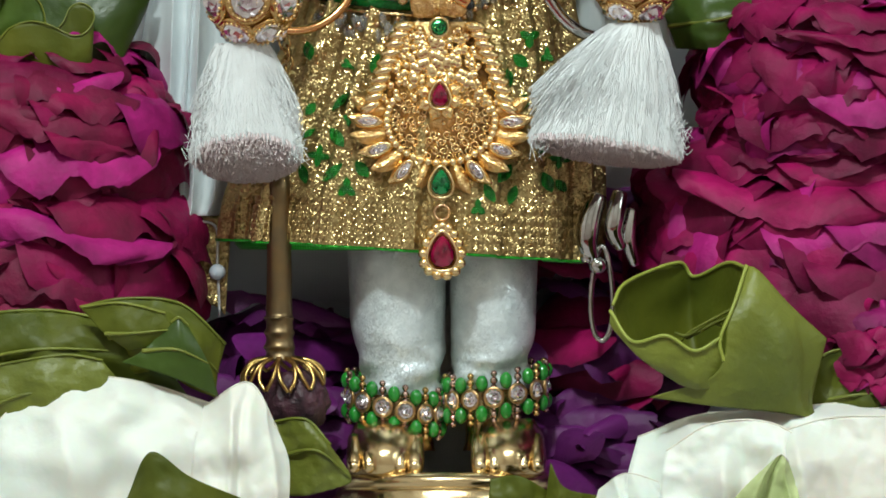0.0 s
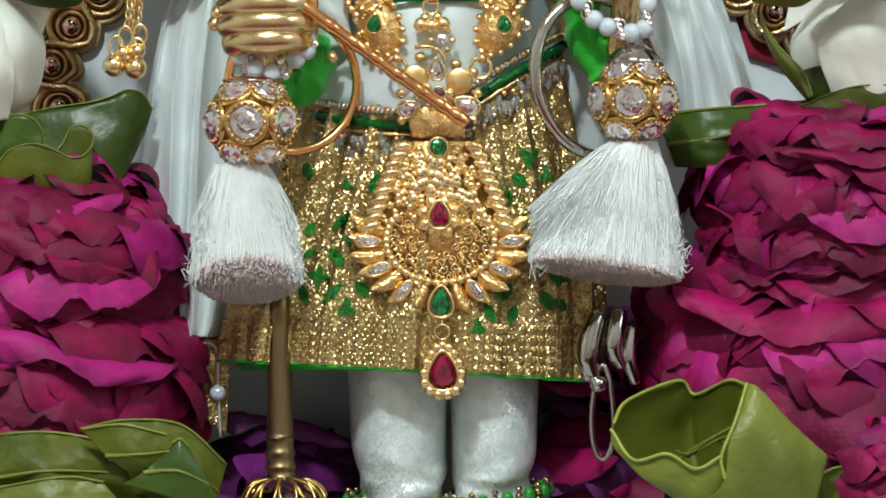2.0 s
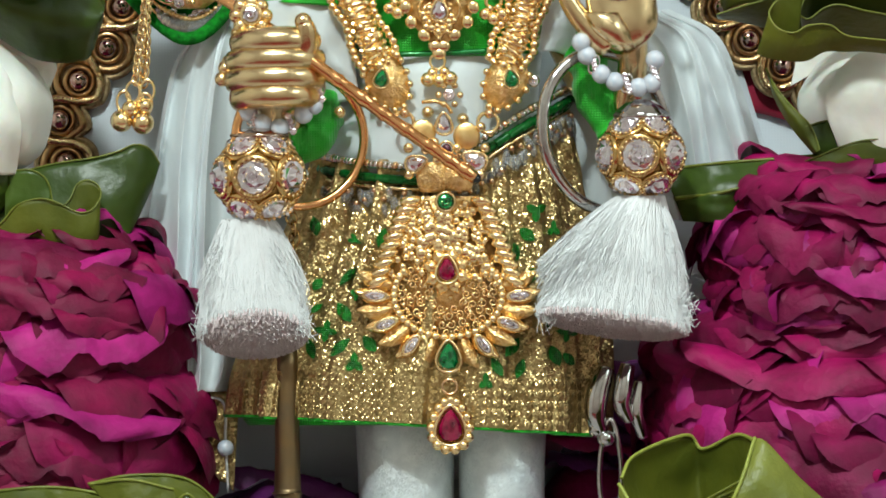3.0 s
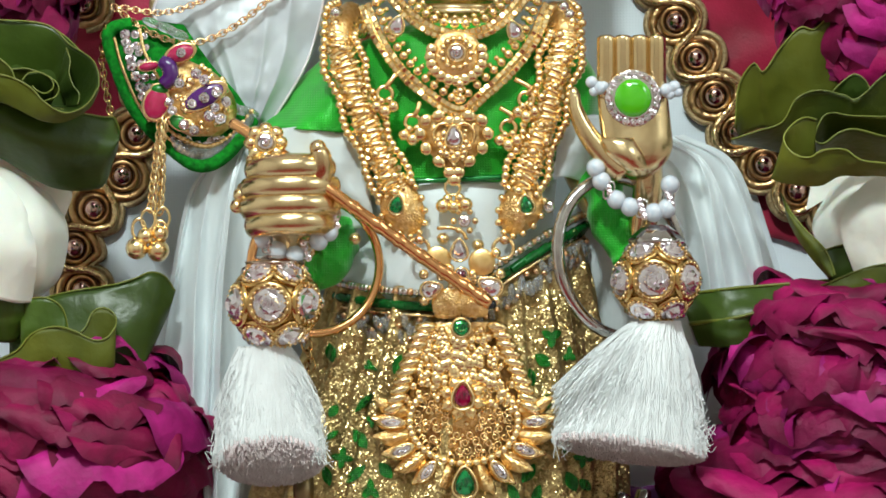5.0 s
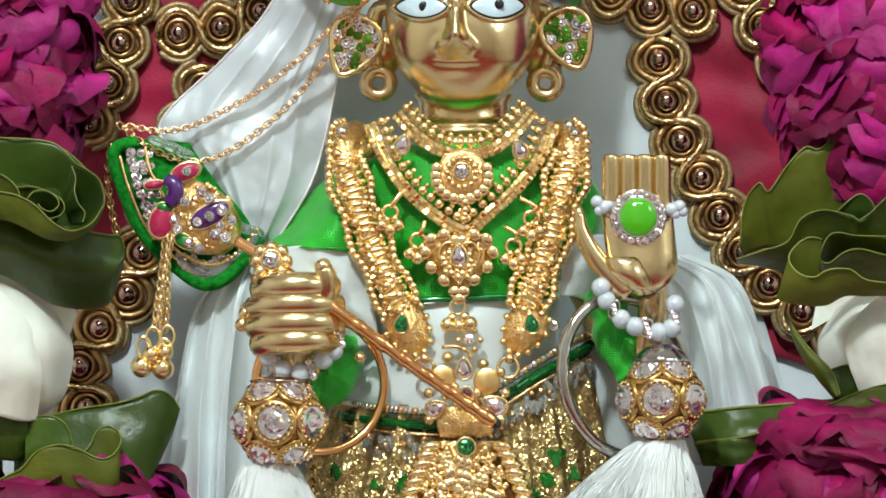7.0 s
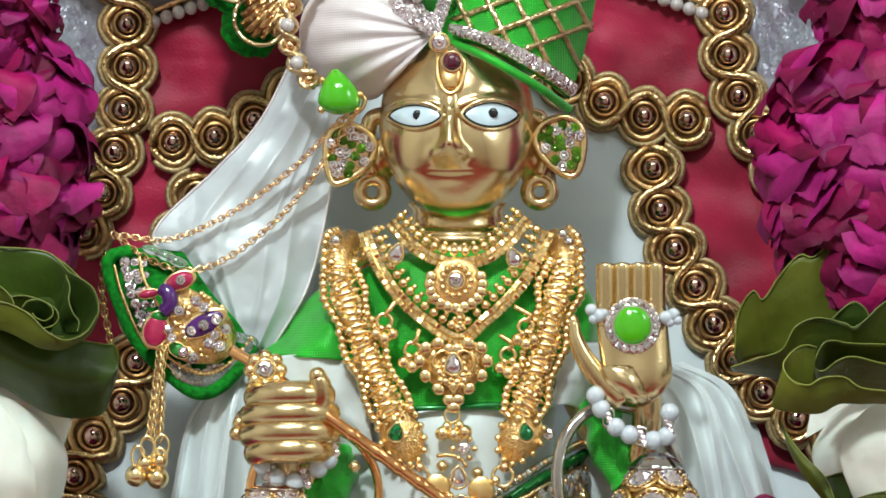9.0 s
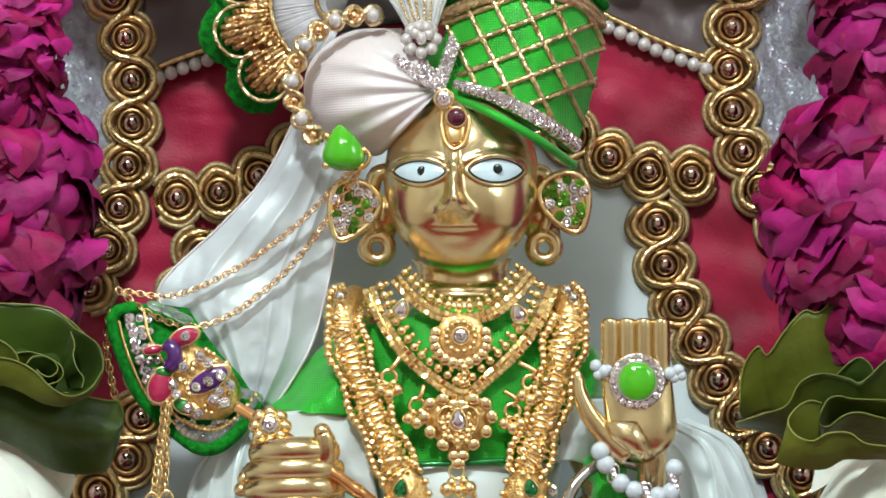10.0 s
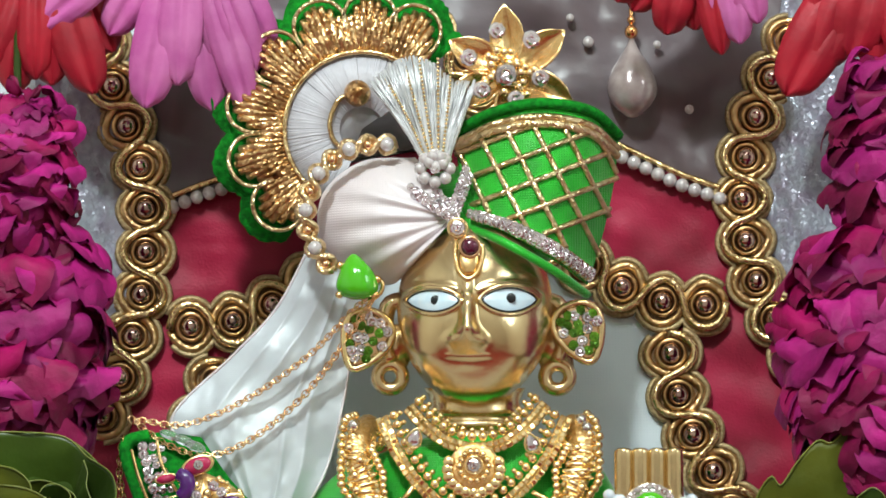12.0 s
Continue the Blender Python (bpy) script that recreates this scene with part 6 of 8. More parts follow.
loft(bm, "T", [(450, 621, 630, 4, 104), (460, 612, 642, 14, 106), (480, 601, 660, 24, 108), (506, 594, 670, 28, 108), (523, 603, 663, 22, 106), (531, 622, 645, 8, 104)], 28, steps=4)
drop = thing("enamel_drop", at("T", 632, 530, 90), "glossy lime green enamel drop in a gold claw", "ornament")
part("stone", bm, ENAMEL, drop)
bm = bmesh.new()
for x, y in ((602, 470), (668, 495), (662, 522), (600, 522)):
    blob(bm, at("T", x, y, 110), 7, 8)
tube(bm, run("T", [(655, 486, 100), (676, 500, 100), (672, 520, 100), (650, 535, 100)], 14), 4, 6)
part("claw", bm, GOLD, drop)


def link_chain(name, s, pts, size, mat, label, gap=1.25, category="chain"):
    line = run(s, pts, 120)
    total = sum((b - a).length for a, b in zip(line, line[1:]))
    n = max(2, round(total / (size * gap * U)))
    places = even(line, n)
    ob = thing(name, places[-1], label, category)
    for k, p in enumerate(places):
        tan = (places[min(k + 1, n)] - places[max(k - 1, 0)]).normalized()
        turn = math.atan2(-tan.z, tan.x)
        m = Matrix.Translation(p) @ Matrix.Rotation(turn, 4, "Y") @ Matrix.Rotation(radians(25 if k % 2 else 70), 4, "X") @ Matrix.Diagonal((size * U, size * U * 0.9, size * U * 0.72, 1))
        piece("link", RIM[mat], ob, m)
    return ob


link_chain("fine_chain", "T", [(655, 530, 80), (630, 545, 60), (550, 626, 30), (445, 702, 20), (333, 751, 20), (242, 744, 10)], 8, "copper", "fine gold link chain hanging from the turban's drop")
link_chain("fine_chain", "T", [(655, 540, 84), (633, 570, 66), (577, 653, 40), (515, 723, 30), (431, 786, 30), (361, 807, 30), (290, 785, 26), (235, 744, 14)], 8.5, "copper", "fine gold link chain swinging across the scarf tail")

# the turban's white tail
tail = thing("turban_tail", at("M", 430, 370, -40), "white silk tail of the turban fanning out behind the shoulder", "cloth")
TAIL = [[(545, -190, -20), (590, -190, -10), (640, -190, -20)], [(470, -40, -30), (550, -40, -10), (622, -60, -20)], [(390, 50, -30), (500, 60, -6), (597, 40, -20)], [(278, 165, -24), (440, 170, 0), (585, 120, -10)], [(330, 240, -20), (440, 260, 6), (550, 260, 0)], [(400, 330, -10), (440, 350, 4), (480, 380, 0)]]
TAIL_FOLDS = [(0.18, 0.05, 8, 0.05), (0.38, 0.07, 12, 0.0), (0.58, 0.03, 7, 0.06), (0.80, 0.06, 11, -0.04)]
bm = bmesh.new()
patch(bm, "M", TAIL, 90, 60, 16, 0.012, 6, 3, folds=TAIL_FOLDS)
part("cloth", bm, TAIL_SILK, tail)
for side in (0, 40):
    flat = patch(bmesh.new(), "M", TAIL, 40, 60, 16, 0.012, 6, folds=TAIL_FOLDS)
    flat.verts.ensure_lookup_table()
    edge = [flat.verts[j * 41 + side].co + Vector((0, -0.0001, 0)) for j in range(61)]
    flat.free()
    part("hem", tube(bmesh.new(), edge, 2.4, 6), TURBAN_SATIN, tail, "rolled silk hem")

# padded ornament with the bird brooch at the tail's end
pad = thing("velvet_pad", at("M", 350, 440, 10), "pointed green velvet pad edged with crystals and gold wire", "ornament")
bm = bmesh.new()
patch(bm, "M", [[(196, 212, 0), (220, 198, 10), (262, 190, 10), (330, 198, 0)], [(206, 266, 10), (245, 262, 24), (300, 260, 30), (380, 270, 10)], [(236, 336, 10), (285, 332, 30), (350, 330, 32), (428, 325, 10)], [(275, 390, 6), (320, 395, 24), (380, 388, 26), (448, 370, 6)], [(318, 428, 2), (345, 444, 8), (385, 444, 8), (428, 412, 2)]], 30, 30, 4, 0.03, 2, 12)
part("pad", bm, GREEN_VELVET, pad)
bm = bmesh.new()
tube(bm, run("M", [(238, 196, 24), (204, 205, 28), (197, 226, 30), (210, 272, 32), (236, 336, 34), (266, 378, 34), (308, 418, 40), (346, 445, 52), (377, 446, 60), (406, 428, 60), (434, 396, 54), (452, 366, 40)], 70), 12, 12)
part("rolled_edge", bm, GREEN_VELVET, pad, "rolled green velvet edge")
for pts in ([(207, 220, 44), (220, 269, 48), (245, 330, 50), (270, 370, 48)], [(290, 388, 46), (324, 417, 48), (353, 430, 48), (384, 423, 44)], [(296, 378, 52), (330, 404, 54), (360, 414, 52)], [(252, 205, 44), (262, 250, 52), (290, 300, 56)]):
    bm = bmesh.new()
    tube(bm, run("M", pts, 40), 3.4, 6)
    part("wire", bm, GOLD, pad)
for off, count, size in ((0, 11, 10.5), (17, 9, 8.5), (32, 7, 7)):
    for k in range(count):
        p = catmull([Vector((226, 216, 46)), Vector((236, 262, 50)), Vector((256, 318, 52)), Vector((284, 360, 52))], k / (count - 1))
        piece("crystal", GEM["crystal"], pad, spot("M", p.x + off + rng.uniform(-2, 2), p.y + rng.uniform(-3, 3), p.z, size, rng.uniform(0, 90), (1, 1, 1), rng.uniform(-20, 20), rng.uniform(-20, 20)))
for k in range(12):
    piece("crystal", GEM["crystal"], pad, spot("M", 312 + k * 8 + rng.uniform(-2, 2), 398 + 10 * math.sin(k * 0.28) + rng.uniform(-5, 5), 50, rng.uniform(6, 9), rng.uniform(0, 90), (1, 1, 1), rng.uniform(-20, 20), rng.uniform(-20, 20)))
for k in range(18):
    f = k / 17
    piece("glass_bead", BALL["clear"], pad, spot("M", 318 + 128 * f, 412 + 26 * math.sin(math.pi * f) - 44 * f * f, 54, 8, -30 + 50 * f, (1, 1, 1.7)))
    piece("gold_bead", BALL["gold"], pad, spot("M", 322 + 128 * f, 396 + 26 * math.sin(math.pi * f) - 44 * f * f, 56, 5))
for x, y in ((275, 195), (300, 205), (320, 215), (410, 340), (430, 350), (445, 353)):
    piece("glass_bead", BALL["clear"], pad, spot("M", x, y, 44, 11, 20, (1.8, 1, 0.8)))
bird = thing("bird_brooch", at("M", 350, 385, 70), "gold bird brooch with violet and pink enamel and crystals", "brooch")
bm = bmesh.new()
loft(bm, "M", [(262, 318, 340, 8, 66), (285, 300, 385, 14, 68), (320, 292, 412, 18, 70), (350, 296, 420, 18, 70), (378, 312, 412, 14, 68), (396, 340, 392, 8, 66)], 28, lambda a, t: 0.06 * math.cos(11 * a + 3 * t), steps=4)
part("body", bm, GRAIN_GOLD, bird, "granulated gold body")
for k in range(90):
    a, r = rng.uniform(0, 6.28), rng.random() ** 0.5
    piece("granule", BALL["gold"], bird, spot("M", 354 + 62 * r * math.cos(a), 330 + 58 * r * math.sin(a), 84 + 8 * (1 - r), rng.uniform(4, 8)))
def oval(x, y, d, rx, ry, turn, mat, nm):
    m = spot("M", x, y, d, 1, turn, (rx, 9, ry))
    piece(nm, shared(nm, ball, mat), bird, m)
    piece("rim", RIM["gold"], bird, spot("M", x, y, d, 1, turn, (rx * 0.98, 9, ry * 0.98)))
oval(281, 338, 84, 22, 28, 15, P_PINK, "tail_enamel")
oval(324, 249, 84, 26, 15, -20, P_PINK, "crest_enamel")
oval(268, 272, 80, 18, 8, -10, P_PINK, "beak_enamel")
oval(288, 312, 84, 16, 9, 5, P_GREEN, "collar_enamel")
oval(322, 372, 84, 20, 12, 30, P_GREEN, "leaf_enamel")
oval(366, 326, 92, 40, 18, -28, P_VIOLET, "wing_enamel")
bm = bmesh.new()
tube(bm, run("M", [(290, 262, 88), (304, 272, 92), (306, 290, 92), (294, 305, 90)], 16), lambda t: 12 + 3 * math.sin(t * 3), 10)
part("neck_enamel", bm, VIOLET, bird)
for x, y, r in ((325, 248, 9), (344, 338, 9), (366, 328, 10), (388, 318, 10), (322, 302, 10), (352, 285, 10), (366, 296, 10), (330, 375, 10), (348, 385, 10), (375, 360, 11), (395, 365, 11), (385, 345, 9), (405, 335, 10), (305, 335, 9), (310, 350, 9)):
    piece("crystal", GEM["crystal"], bird, spot("M", x, y, 102, r, x, (1, 1, 1), rng.uniform(-20, 20), rng.uniform(-20, 20)))
link_chain("bell_chain", "M", [(290, 368, 84), (286, 410, 90), (278, 470, 90), (272, 520, 90)], 11, "gold", "gold chain that carries small round bells", 0.8)
link_chain("bell_chain", "M", [(296, 372, 80), (290, 410, 84), (290, 470, 84), (286, 525, 84)], 11, "gold", "gold chain that carries small round bells", 0.8)
link_chain("fine_chain", "M", [(190, 205, 30), (186, 260, 20), (192, 310, 10), (202, 360, 0)], 9, "old", "fine gold chain hanging beside the velvet pad")
for x, y, r in ((246, 594, 20), (284, 598, 20), (262, 572, 15), (288, 568, 14)):
    bell = thing("bell", at("M", x, y + r, 92), "small round polished gold bell on a ring", "bell", "bells on the chain")
    piece("body", BALL["gold"], bell, spot("M", x, y, 92, r))
    piece("ring", RIM["gold"], bell, spot("M", x + 4, y - r - 14, 92, 15, 0, (0.8, 0.8, 1.2)))

# ---- the flute ----
flute = thing("flute", at("M", 875, 700, 226), "slender copper-gold flute held in the fist", "flute")
FL = [Vector((415, 372, 150)), Vector((500, 425, 190)), Vector((578, 484, 226)), Vector((720, 588, 228)), Vector((872, 694, 228))]
line = [at("M", *catmull(FL, i / 90)) for i in range(91)]
bm = bmesh.new()
tube(bm, line, lambda t: 9.8 + (2.4 if min(abs(t - k) for k in (0.40, 0.60, 0.67, 0.735, 0.80, 0.865, 0.93, 0.97)) < 0.008 else 0) + 1.5 * t, 14)
part("pipe", bm, ROSE_GOLD, flute)
# black ball stands in for the shade inside the flute's open end
bm = bmesh.new()
blob(bm, at("M", 873, 695, 229), 9.5, 12)
part("bore", bm, BLACK, flute, "black ball for the shade in the open end")
clasp = thing("flower_clasp", at("M", 475, 435, 180), "gold flower clasp with a crystal on the flute", "clasp")
for k in range(8):
    a = k * math.pi / 4
    piece("petal", BALL["gold"], clasp, spot("M", 475 + 26 * math.cos(a), 408 + 24 * math.sin(a), 200, 13))
piece("crystal", GEM["crystal"], clasp, spot("M", 475, 406, 214, 15))
piece("rim", RIM["gold"], clasp, spot("M", 475, 406, 210, 17))
for x, y in ((430, 500), (424, 520), (436, 490), (452, 440), (470, 440)):
    piece("granule", BALL["gold"], clasp, spot("M", x, y, 190, 13))

# ---- bangles, bracelets, hand ring ----
bm = bmesh.new()
tube(bm, ring_line(at("M", 562, 625, 165), 118, 60, Euler((0, 0, radians(20))).to_matrix()), 8, 10, closed=True)
alone("bangle", bm, ROSE_GOLD, "plain round gold bangle hanging from the wrist", "bangle", "bangles")
bm = bmesh.new()
tube(bm, ring_line(at("M", 1102, 612, 150), 120, 60, Euler((0, radians(-20), radians(26))).to_matrix(), 1.18), 11, 10, closed=True)
alone("bangle", bm, SILVER, "plain round silver bangle hanging from the wrist", "bangle", "bangles")
for label, beads, spacers in (("bracelet of milky white beads with crystal spacers on the fist's wrist", [(468, 578), (495, 598), (526, 606), (568, 582), (586, 566), (590, 498)], [(478, 586), (545, 598), (596, 541)]),
                              ("bracelet of milky white beads with crystal spacers under the open hand", [(1059, 454), (1069, 477), (1095, 510), (1119, 523), (1161, 533), (1184, 526), (1190, 484)], [(1082, 493), (1140, 526), (1188, 505)])):
    br = thing("bead_bracelet", at("M", beads[2][0], beads[2][1] + 16, 185), label, "bracelet", "bead bracelets")
    for x, y in beads:
        piece("bead", BALL["white"], br, spot("M", x, y, 200, 17))
    for x, y in spacers:
        for k in range(4):
            piece("crystal", GEM["crystal"], br, spot("M", x - 4 + 3 * k, y - 13 + 9 * k, 208, 6.5))
        piece("rim", RIM["silver"], br, spot("M", x, y, 200, 12, 20, (0.7, 1, 1.3)))
hand_ring = thing("hand_ornament", at("M", 1125, 378, 215), "round lime enamel stone ringed with crystals across the palm", "ornament")
piece("stone", shared("stone", ball, P_ENAMEL), hand_ring, spot("M", 1125, 330, 214, 34, 0, (1, 0.4, 1)), "lime green enamel")
piece("rim", RIM["silver"], hand_ring, spot("M", 1125, 330, 213, 33, 0, (1, 0.5, 1)))
piece("setting", BALL["silver"], hand_ring, spot("M", 1125, 330, 208, 50, 0, (1, 0.12, 1)))
for k in range(20):
    a = k * math.pi / 10
    piece("crystal", GEM["crystal"], hand_ring, spot("M", 1125 + 43 * math.cos(a), 330 + 43 * math.sin(a), 215, 7, k * 31, (1, 1, 1), 20 * math.sin(k * 2.1), 20 * math.cos(k * 1.7)))
for x, y, r in ((1052, 302, 11), (1066, 312, 12), (1056, 318, 9), (1074, 308, 9), (1184, 316, 12), (1198, 310, 11), (1204, 320, 9), (1190, 324, 9)):
    piece("pearl", BALL["white"], hand_ring, spot("M", x, y, 204, r))

# ---- crystal balls with tassels ----
def crystal_ball(s, x, y, d, r, label, cap_mat, seed, tall):
    ob = thing("crystal_ball", at(s, x, y + r, d), label, "ornament", "crystal balls over the tassels")
    bm = bmesh.new()
    blob(bm, at(s, x, y, d), r * 0.90, 28)
    part("ball", bm, OLD_GOLD, ob, "gold openwork ball")
    rr = random.Random(seed)
    for el, n, off, size in ((-50, 5, 0.75, 0.36), (0, 6, 1.4, 0.42), (50, 5, 0.75, 0.36)):
        for k in range(n):
            az = (k + off) * 2 * math.pi / n - math.pi / 2
            e = radians(el)
            nrm = Vector((math.cos(e) * math.sin(az), -math.cos(e) * math.cos(az), math.sin(e)))
            m = Matrix.Translation(at(s, x, y, d) + nrm * r * 0.86 * U) @ nrm.to_track_quat("-Y", "Z").to_matrix().to_4x4() @ Matrix.Rotation(rr.uniform(0, 3), 4, "Y")
            piece("stone", GEM["crystal"], ob, m @ Matrix.Scale(r * size * U, 4))
            piece("rim", RIM["old"], ob, m @ Matrix.Scale(r * size * 1.04 * U, 4))
            if nrm.y < 0.1:
                for q in range(18):
                    w = q * math.pi / 9
                    piece("claw", BALL["gold"], ob, m @ Matrix.Translation((math.cos(w) * r * size * U, -r * 0.10 * U, math.sin(w) * r * size * U)) @ Matrix.Scale(r * 0.036 * U, 4))
    bm = bmesh.new()
    loft(bm, s, [(y - r * tall, x - r * 0.25, x + r * 0.25, r * 0.25, d), (y - r * (tall * 0.6 + 0.38), x - r * 0.46, x + r * 0.46, r * 0.44, d), (y - r * 0.95, x - r * 0.66, x + r * 0.66, r * 0.6, d), (y - r * 0.84, x - r * 0.6, x + r * 0.6, r * 0.55, d)], 24, lambda a, t: 0.08 * math.cos(9 * a), steps=3)
    part("cap", bm, cap_mat, ob, "fluted cap")
    return ob


crystal_ball("M", 490, 692, 195, 78, "gold ball set with large pink-tinted crystals above a tassel", BEAD_METAL, 1, 1.1)
crystal_ball("M", 1166, 652, 190, 74, "gold ball set with large clear crystals above a tassel", SILVER, 2, 1.32)


def tassel(s, top, w, bottom, xl, xr, d, label, seed, n=2600, cut=70, lean=0.0):
    """A thick brush of fine wavy strands whose cut end, a soft dome, tips towards the viewer by cut units."""
    rr = random.Random(seed)
    ob = thing("tassel", at(s, (xl + xr) / 2, bottom, d), label, "tassel", "white tassels")
    mid, half, deep = (xl + xr) / 2, (xr - xl) / 2, (xr - xl) * 0.21
    def low(a, ra):
        return bottom - cut * (0.5 + 0.5 * math.cos(a) * ra) - 16 * ra ** 4 + lean * half * math.sin(a) * ra
    bm = bmesh.new()
    rings = []
    for j in range(25):
        t = j / 24
        f = t ** 0.8
        ring = []
        for k in range(48):
            a = 2 * math.pi * k / 48
            x = (top[0] + w * 0.9 * math.sin(a)) * (1 - f) + (mid + half * 0.93 * math.sin(a)) * f
            dd = d + (w * 0.9 * (1 - f) + deep * 0.93 * f) * math.cos(a)
            ring.append(bm.verts.new(at(s, x + 2.5 * noise.noise(Vector((a * 6, t * 2, seed))), top[1] + (low(a, 0.93) - 4 - top[1]) * t, dd + 3 * noise.noise(Vector((a * 7, t * 3, seed + 3))))))
        rings.append(ring)
    for a, b in zip(rings, rings[1:]):
        for k in range(48):
            bm.faces.new((a[k], a[(k + 1) % 48], b[(k + 1) % 48], b[k]))
    bm.faces.new(rings[0])
    part("core", bm, THREAD, ob)
    # the cut end: a rough dome
    bm = bmesh.new()
    rings = []
    for j in range(1, 15):
        ra = 0.97 * (1 - (j - 1) / 14)
        rings.append([bm.verts.new(at(s, mid + half * math.sin(a) * ra, low(a, ra) + 7 * noise.noise(Vector((math.sin(a) * ra * 6, math.cos(a) * ra * 6, seed))) + 3 * noise.noise(Vector((math.sin(a) * ra * 19, math.cos(a) * ra * 19, seed))), d + deep * math.cos(a) * ra)) for a in (2 * math.pi * k / 48 for k in range(48))])
    for a, b in zip(rings, rings[1:]):
        for k in range(48):
            bm.faces.new((a[k], a[(k + 1) % 48], b[(k + 1) % 48], b[k]))
    bm.faces.new(rings[-1])
    part("cut_end", bm, THREAD_END, ob, "brushed pinkish thread ends")
    # short ends that stand out of the cut
    bm = bmesh.new()
    for i in range(n):
        a, ra = rr.uniform(-math.pi, math.pi), rr.random() ** 0.5 * 0.99
        x, dd, y = mid + half * math.sin(a) * ra, d + deep * math.cos(a) * ra, low(a, ra)
        tube(bm, [at(s, x, y - 6, dd), at(s, x + rr.uniform(-3, 3), y + rr.uniform(1, 7), dd + rr.uniform(2, 7))], 1.3, 3, caps=False)
    tagged(part("nap", bm, THREAD_END, ob, "brushed pinkish nap"), kind="stuff")
    bm = bmesh.new()
    for i in range(n):
        a = rr.uniform(-1.8, 1.8)
        ra = rr.uniform(0.935, 0.985)
        lock = 7 * noise.noise(Vector((a * 5, seed, 0)))
        ph, sway = rr.uniform(0, 6.28), rr.uniform(0.5, 6)
        yb, y0 = low(a, ra) + rr.uniform(-12, 5), top[1] + rr.uniform(0, 10)
        if rr.random() < 0.25:
            yb -= rr.uniform(10, 90)
        pts = []
        for j in range(10):
            t = j / 9
            f = t ** 0.8
            x = (top[0] + w * math.sin(a)) * (1 - f) + (mid + half * math.sin(a) * ra) * f + sway * math.sin(ph + t * 7) * t + lock * math.sin(t * math.pi) + 3 * math.sin(a * 23 + t * 5)
            pts.append(at(s, x, y0 + (yb - y0) * t, d + (w * (1 - f) + deep * ra * f) * math.cos(a) + 1.5 * noise.noise(Vector((a * 13, t * 2, seed)))))
        tube(bm, pts, rr.uniform(0.55, 1.0), 3, caps=False)
    tagged(part("fringe", bm, THREAD, ob, "white silk strands"), kind="stuff")
    bm = bmesh.new()
    for i in range(520):
        a = rr.choice((-1, 1)) * rr.uniform(0.9, 1.6)
        f = rr.uniform(0.1, 0.9)
        x0 = top[0] + (mid + half * math.sin(a) - top[0]) * f
        y0 = top[1] + (bottom - cut * 0.5 - top[1]) * f
        sg = math.copysign(1, a)
        tube(bm, run(s, [(x0, y0, d + 20), (x0 + sg * rr.uniform(2, 20), y0 + rr.uniform(-20, 24), d + 20), (x0 + sg * rr.uniform(0, 34), y0 + rr.uniform(-30, 40), d + rr.uniform(-10, 40))], 7), 0.6, 3, caps=False)
    tagged(part("stray_fringe", bm, THREAD, ob, "loose flyaway strands"), kind="stuff")
    return ob


tassel("L", (428, 76), 44, 334, 338, 534, 185, "fluffy white silk tassel hanging beside the mace", 5, cut=80)
tassel("L", (1122, 40), 40, 296, 936, 1206, 185, "wide white silk tassel beside a magenta rose", 6, 3600, cut=34, lean=0.13)

# ---- earrings and brow mark ----
for x, y, turn, label in ((617, 322, 25, "teardrop earring with green and clear stones, chained side"), (999, 308, -20, "teardrop earring with green and clear stones")):
    er = thing("earring", at("N", x, y + 50, 40), label, "earring", "earrings")
    base = Matrix.Translation(at("N", x, y, 50)) @ Matrix.Rotation(radians(180 + turn), 4, "Y")
    plate = shared("plate", drop_stone, P_COPPER)
    piece("plate", plate, er, base @ Matrix.Diagonal((50 * U, 8 * U, 50 * U, 1)))
    piece("rim", DROP_RIM, er, base @ Matrix.Diagonal((52 * U, 52 * U, 50 * U, 1)) @ Matrix.Translation((0, -0.06, 0)))
    spots = [(0, 0, "crystal"), (16, 16, "green"), (-16, 16, "green"), (16, -14, "green"), (-16, -14, "green"), (0, -29, "crystal"), (29, -3, "crystal"), (-29, -3, "crystal"), (0, 32, "crystal"), (27, -24, "green"), (-27, -24, "green"), (14, 1, "crystal"), (-14, 1, "crystal"), (0, 16, "green"), (0, -15, "green"), (15, 31, "green"), (-15, 31, "crystal"), (14, -34, "crystal"), (-14, -34, "crystal")]
    c, s_ = math.cos(radians(turn)), math.sin(radians(turn))
    for i, (p, q, kind) in enumerate(spots):
        p, q, kind = p + rng.uniform(-4, 4), q + rng.uniform(-4, 4), rng.choice(("crystal", "green", kind))
        piece("stone", GEM[kind], er, spot("N", x + (p * c - q * s_) * 1.08, y - 4 + (p * s_ + q * c) * 1.08, 58, 10.5 if kind == "crystal" else 9, i * 37, (1, 1, 1), rng.uniform(-15, 15), rng.uniform(-15, 15)))
mark = thing("brow_ornament", at("N", 800, 214, 150), "gold loop with dark red stone and crystal on the brow", "ornament")
bm = bmesh.new()
tube(bm, run("N", [(779, 140, 150), (777, 170, 156), (783, 198, 162), (800, 212, 166), (818, 198, 164), (825, 170, 160), (824, 150, 156)], 30), 4.5, 8)
part("loop", bm, GOLD, mark)
piece("stone", BALL["ruby"], mark, spot("N", 803, 155, 166, 15, 0, (1, 0.6, 1)), "dark red stone")
piece("rim", RIM["copper"], mark, spot("N", 803, 155, 164, 17))
piece("crystal", GEM["crystal"], mark, spot("N", 781, 122, 166, 14))
piece("rim", RIM["gold"], mark, spot("N", 781, 122, 162, 16))
bm = bmesh.new()
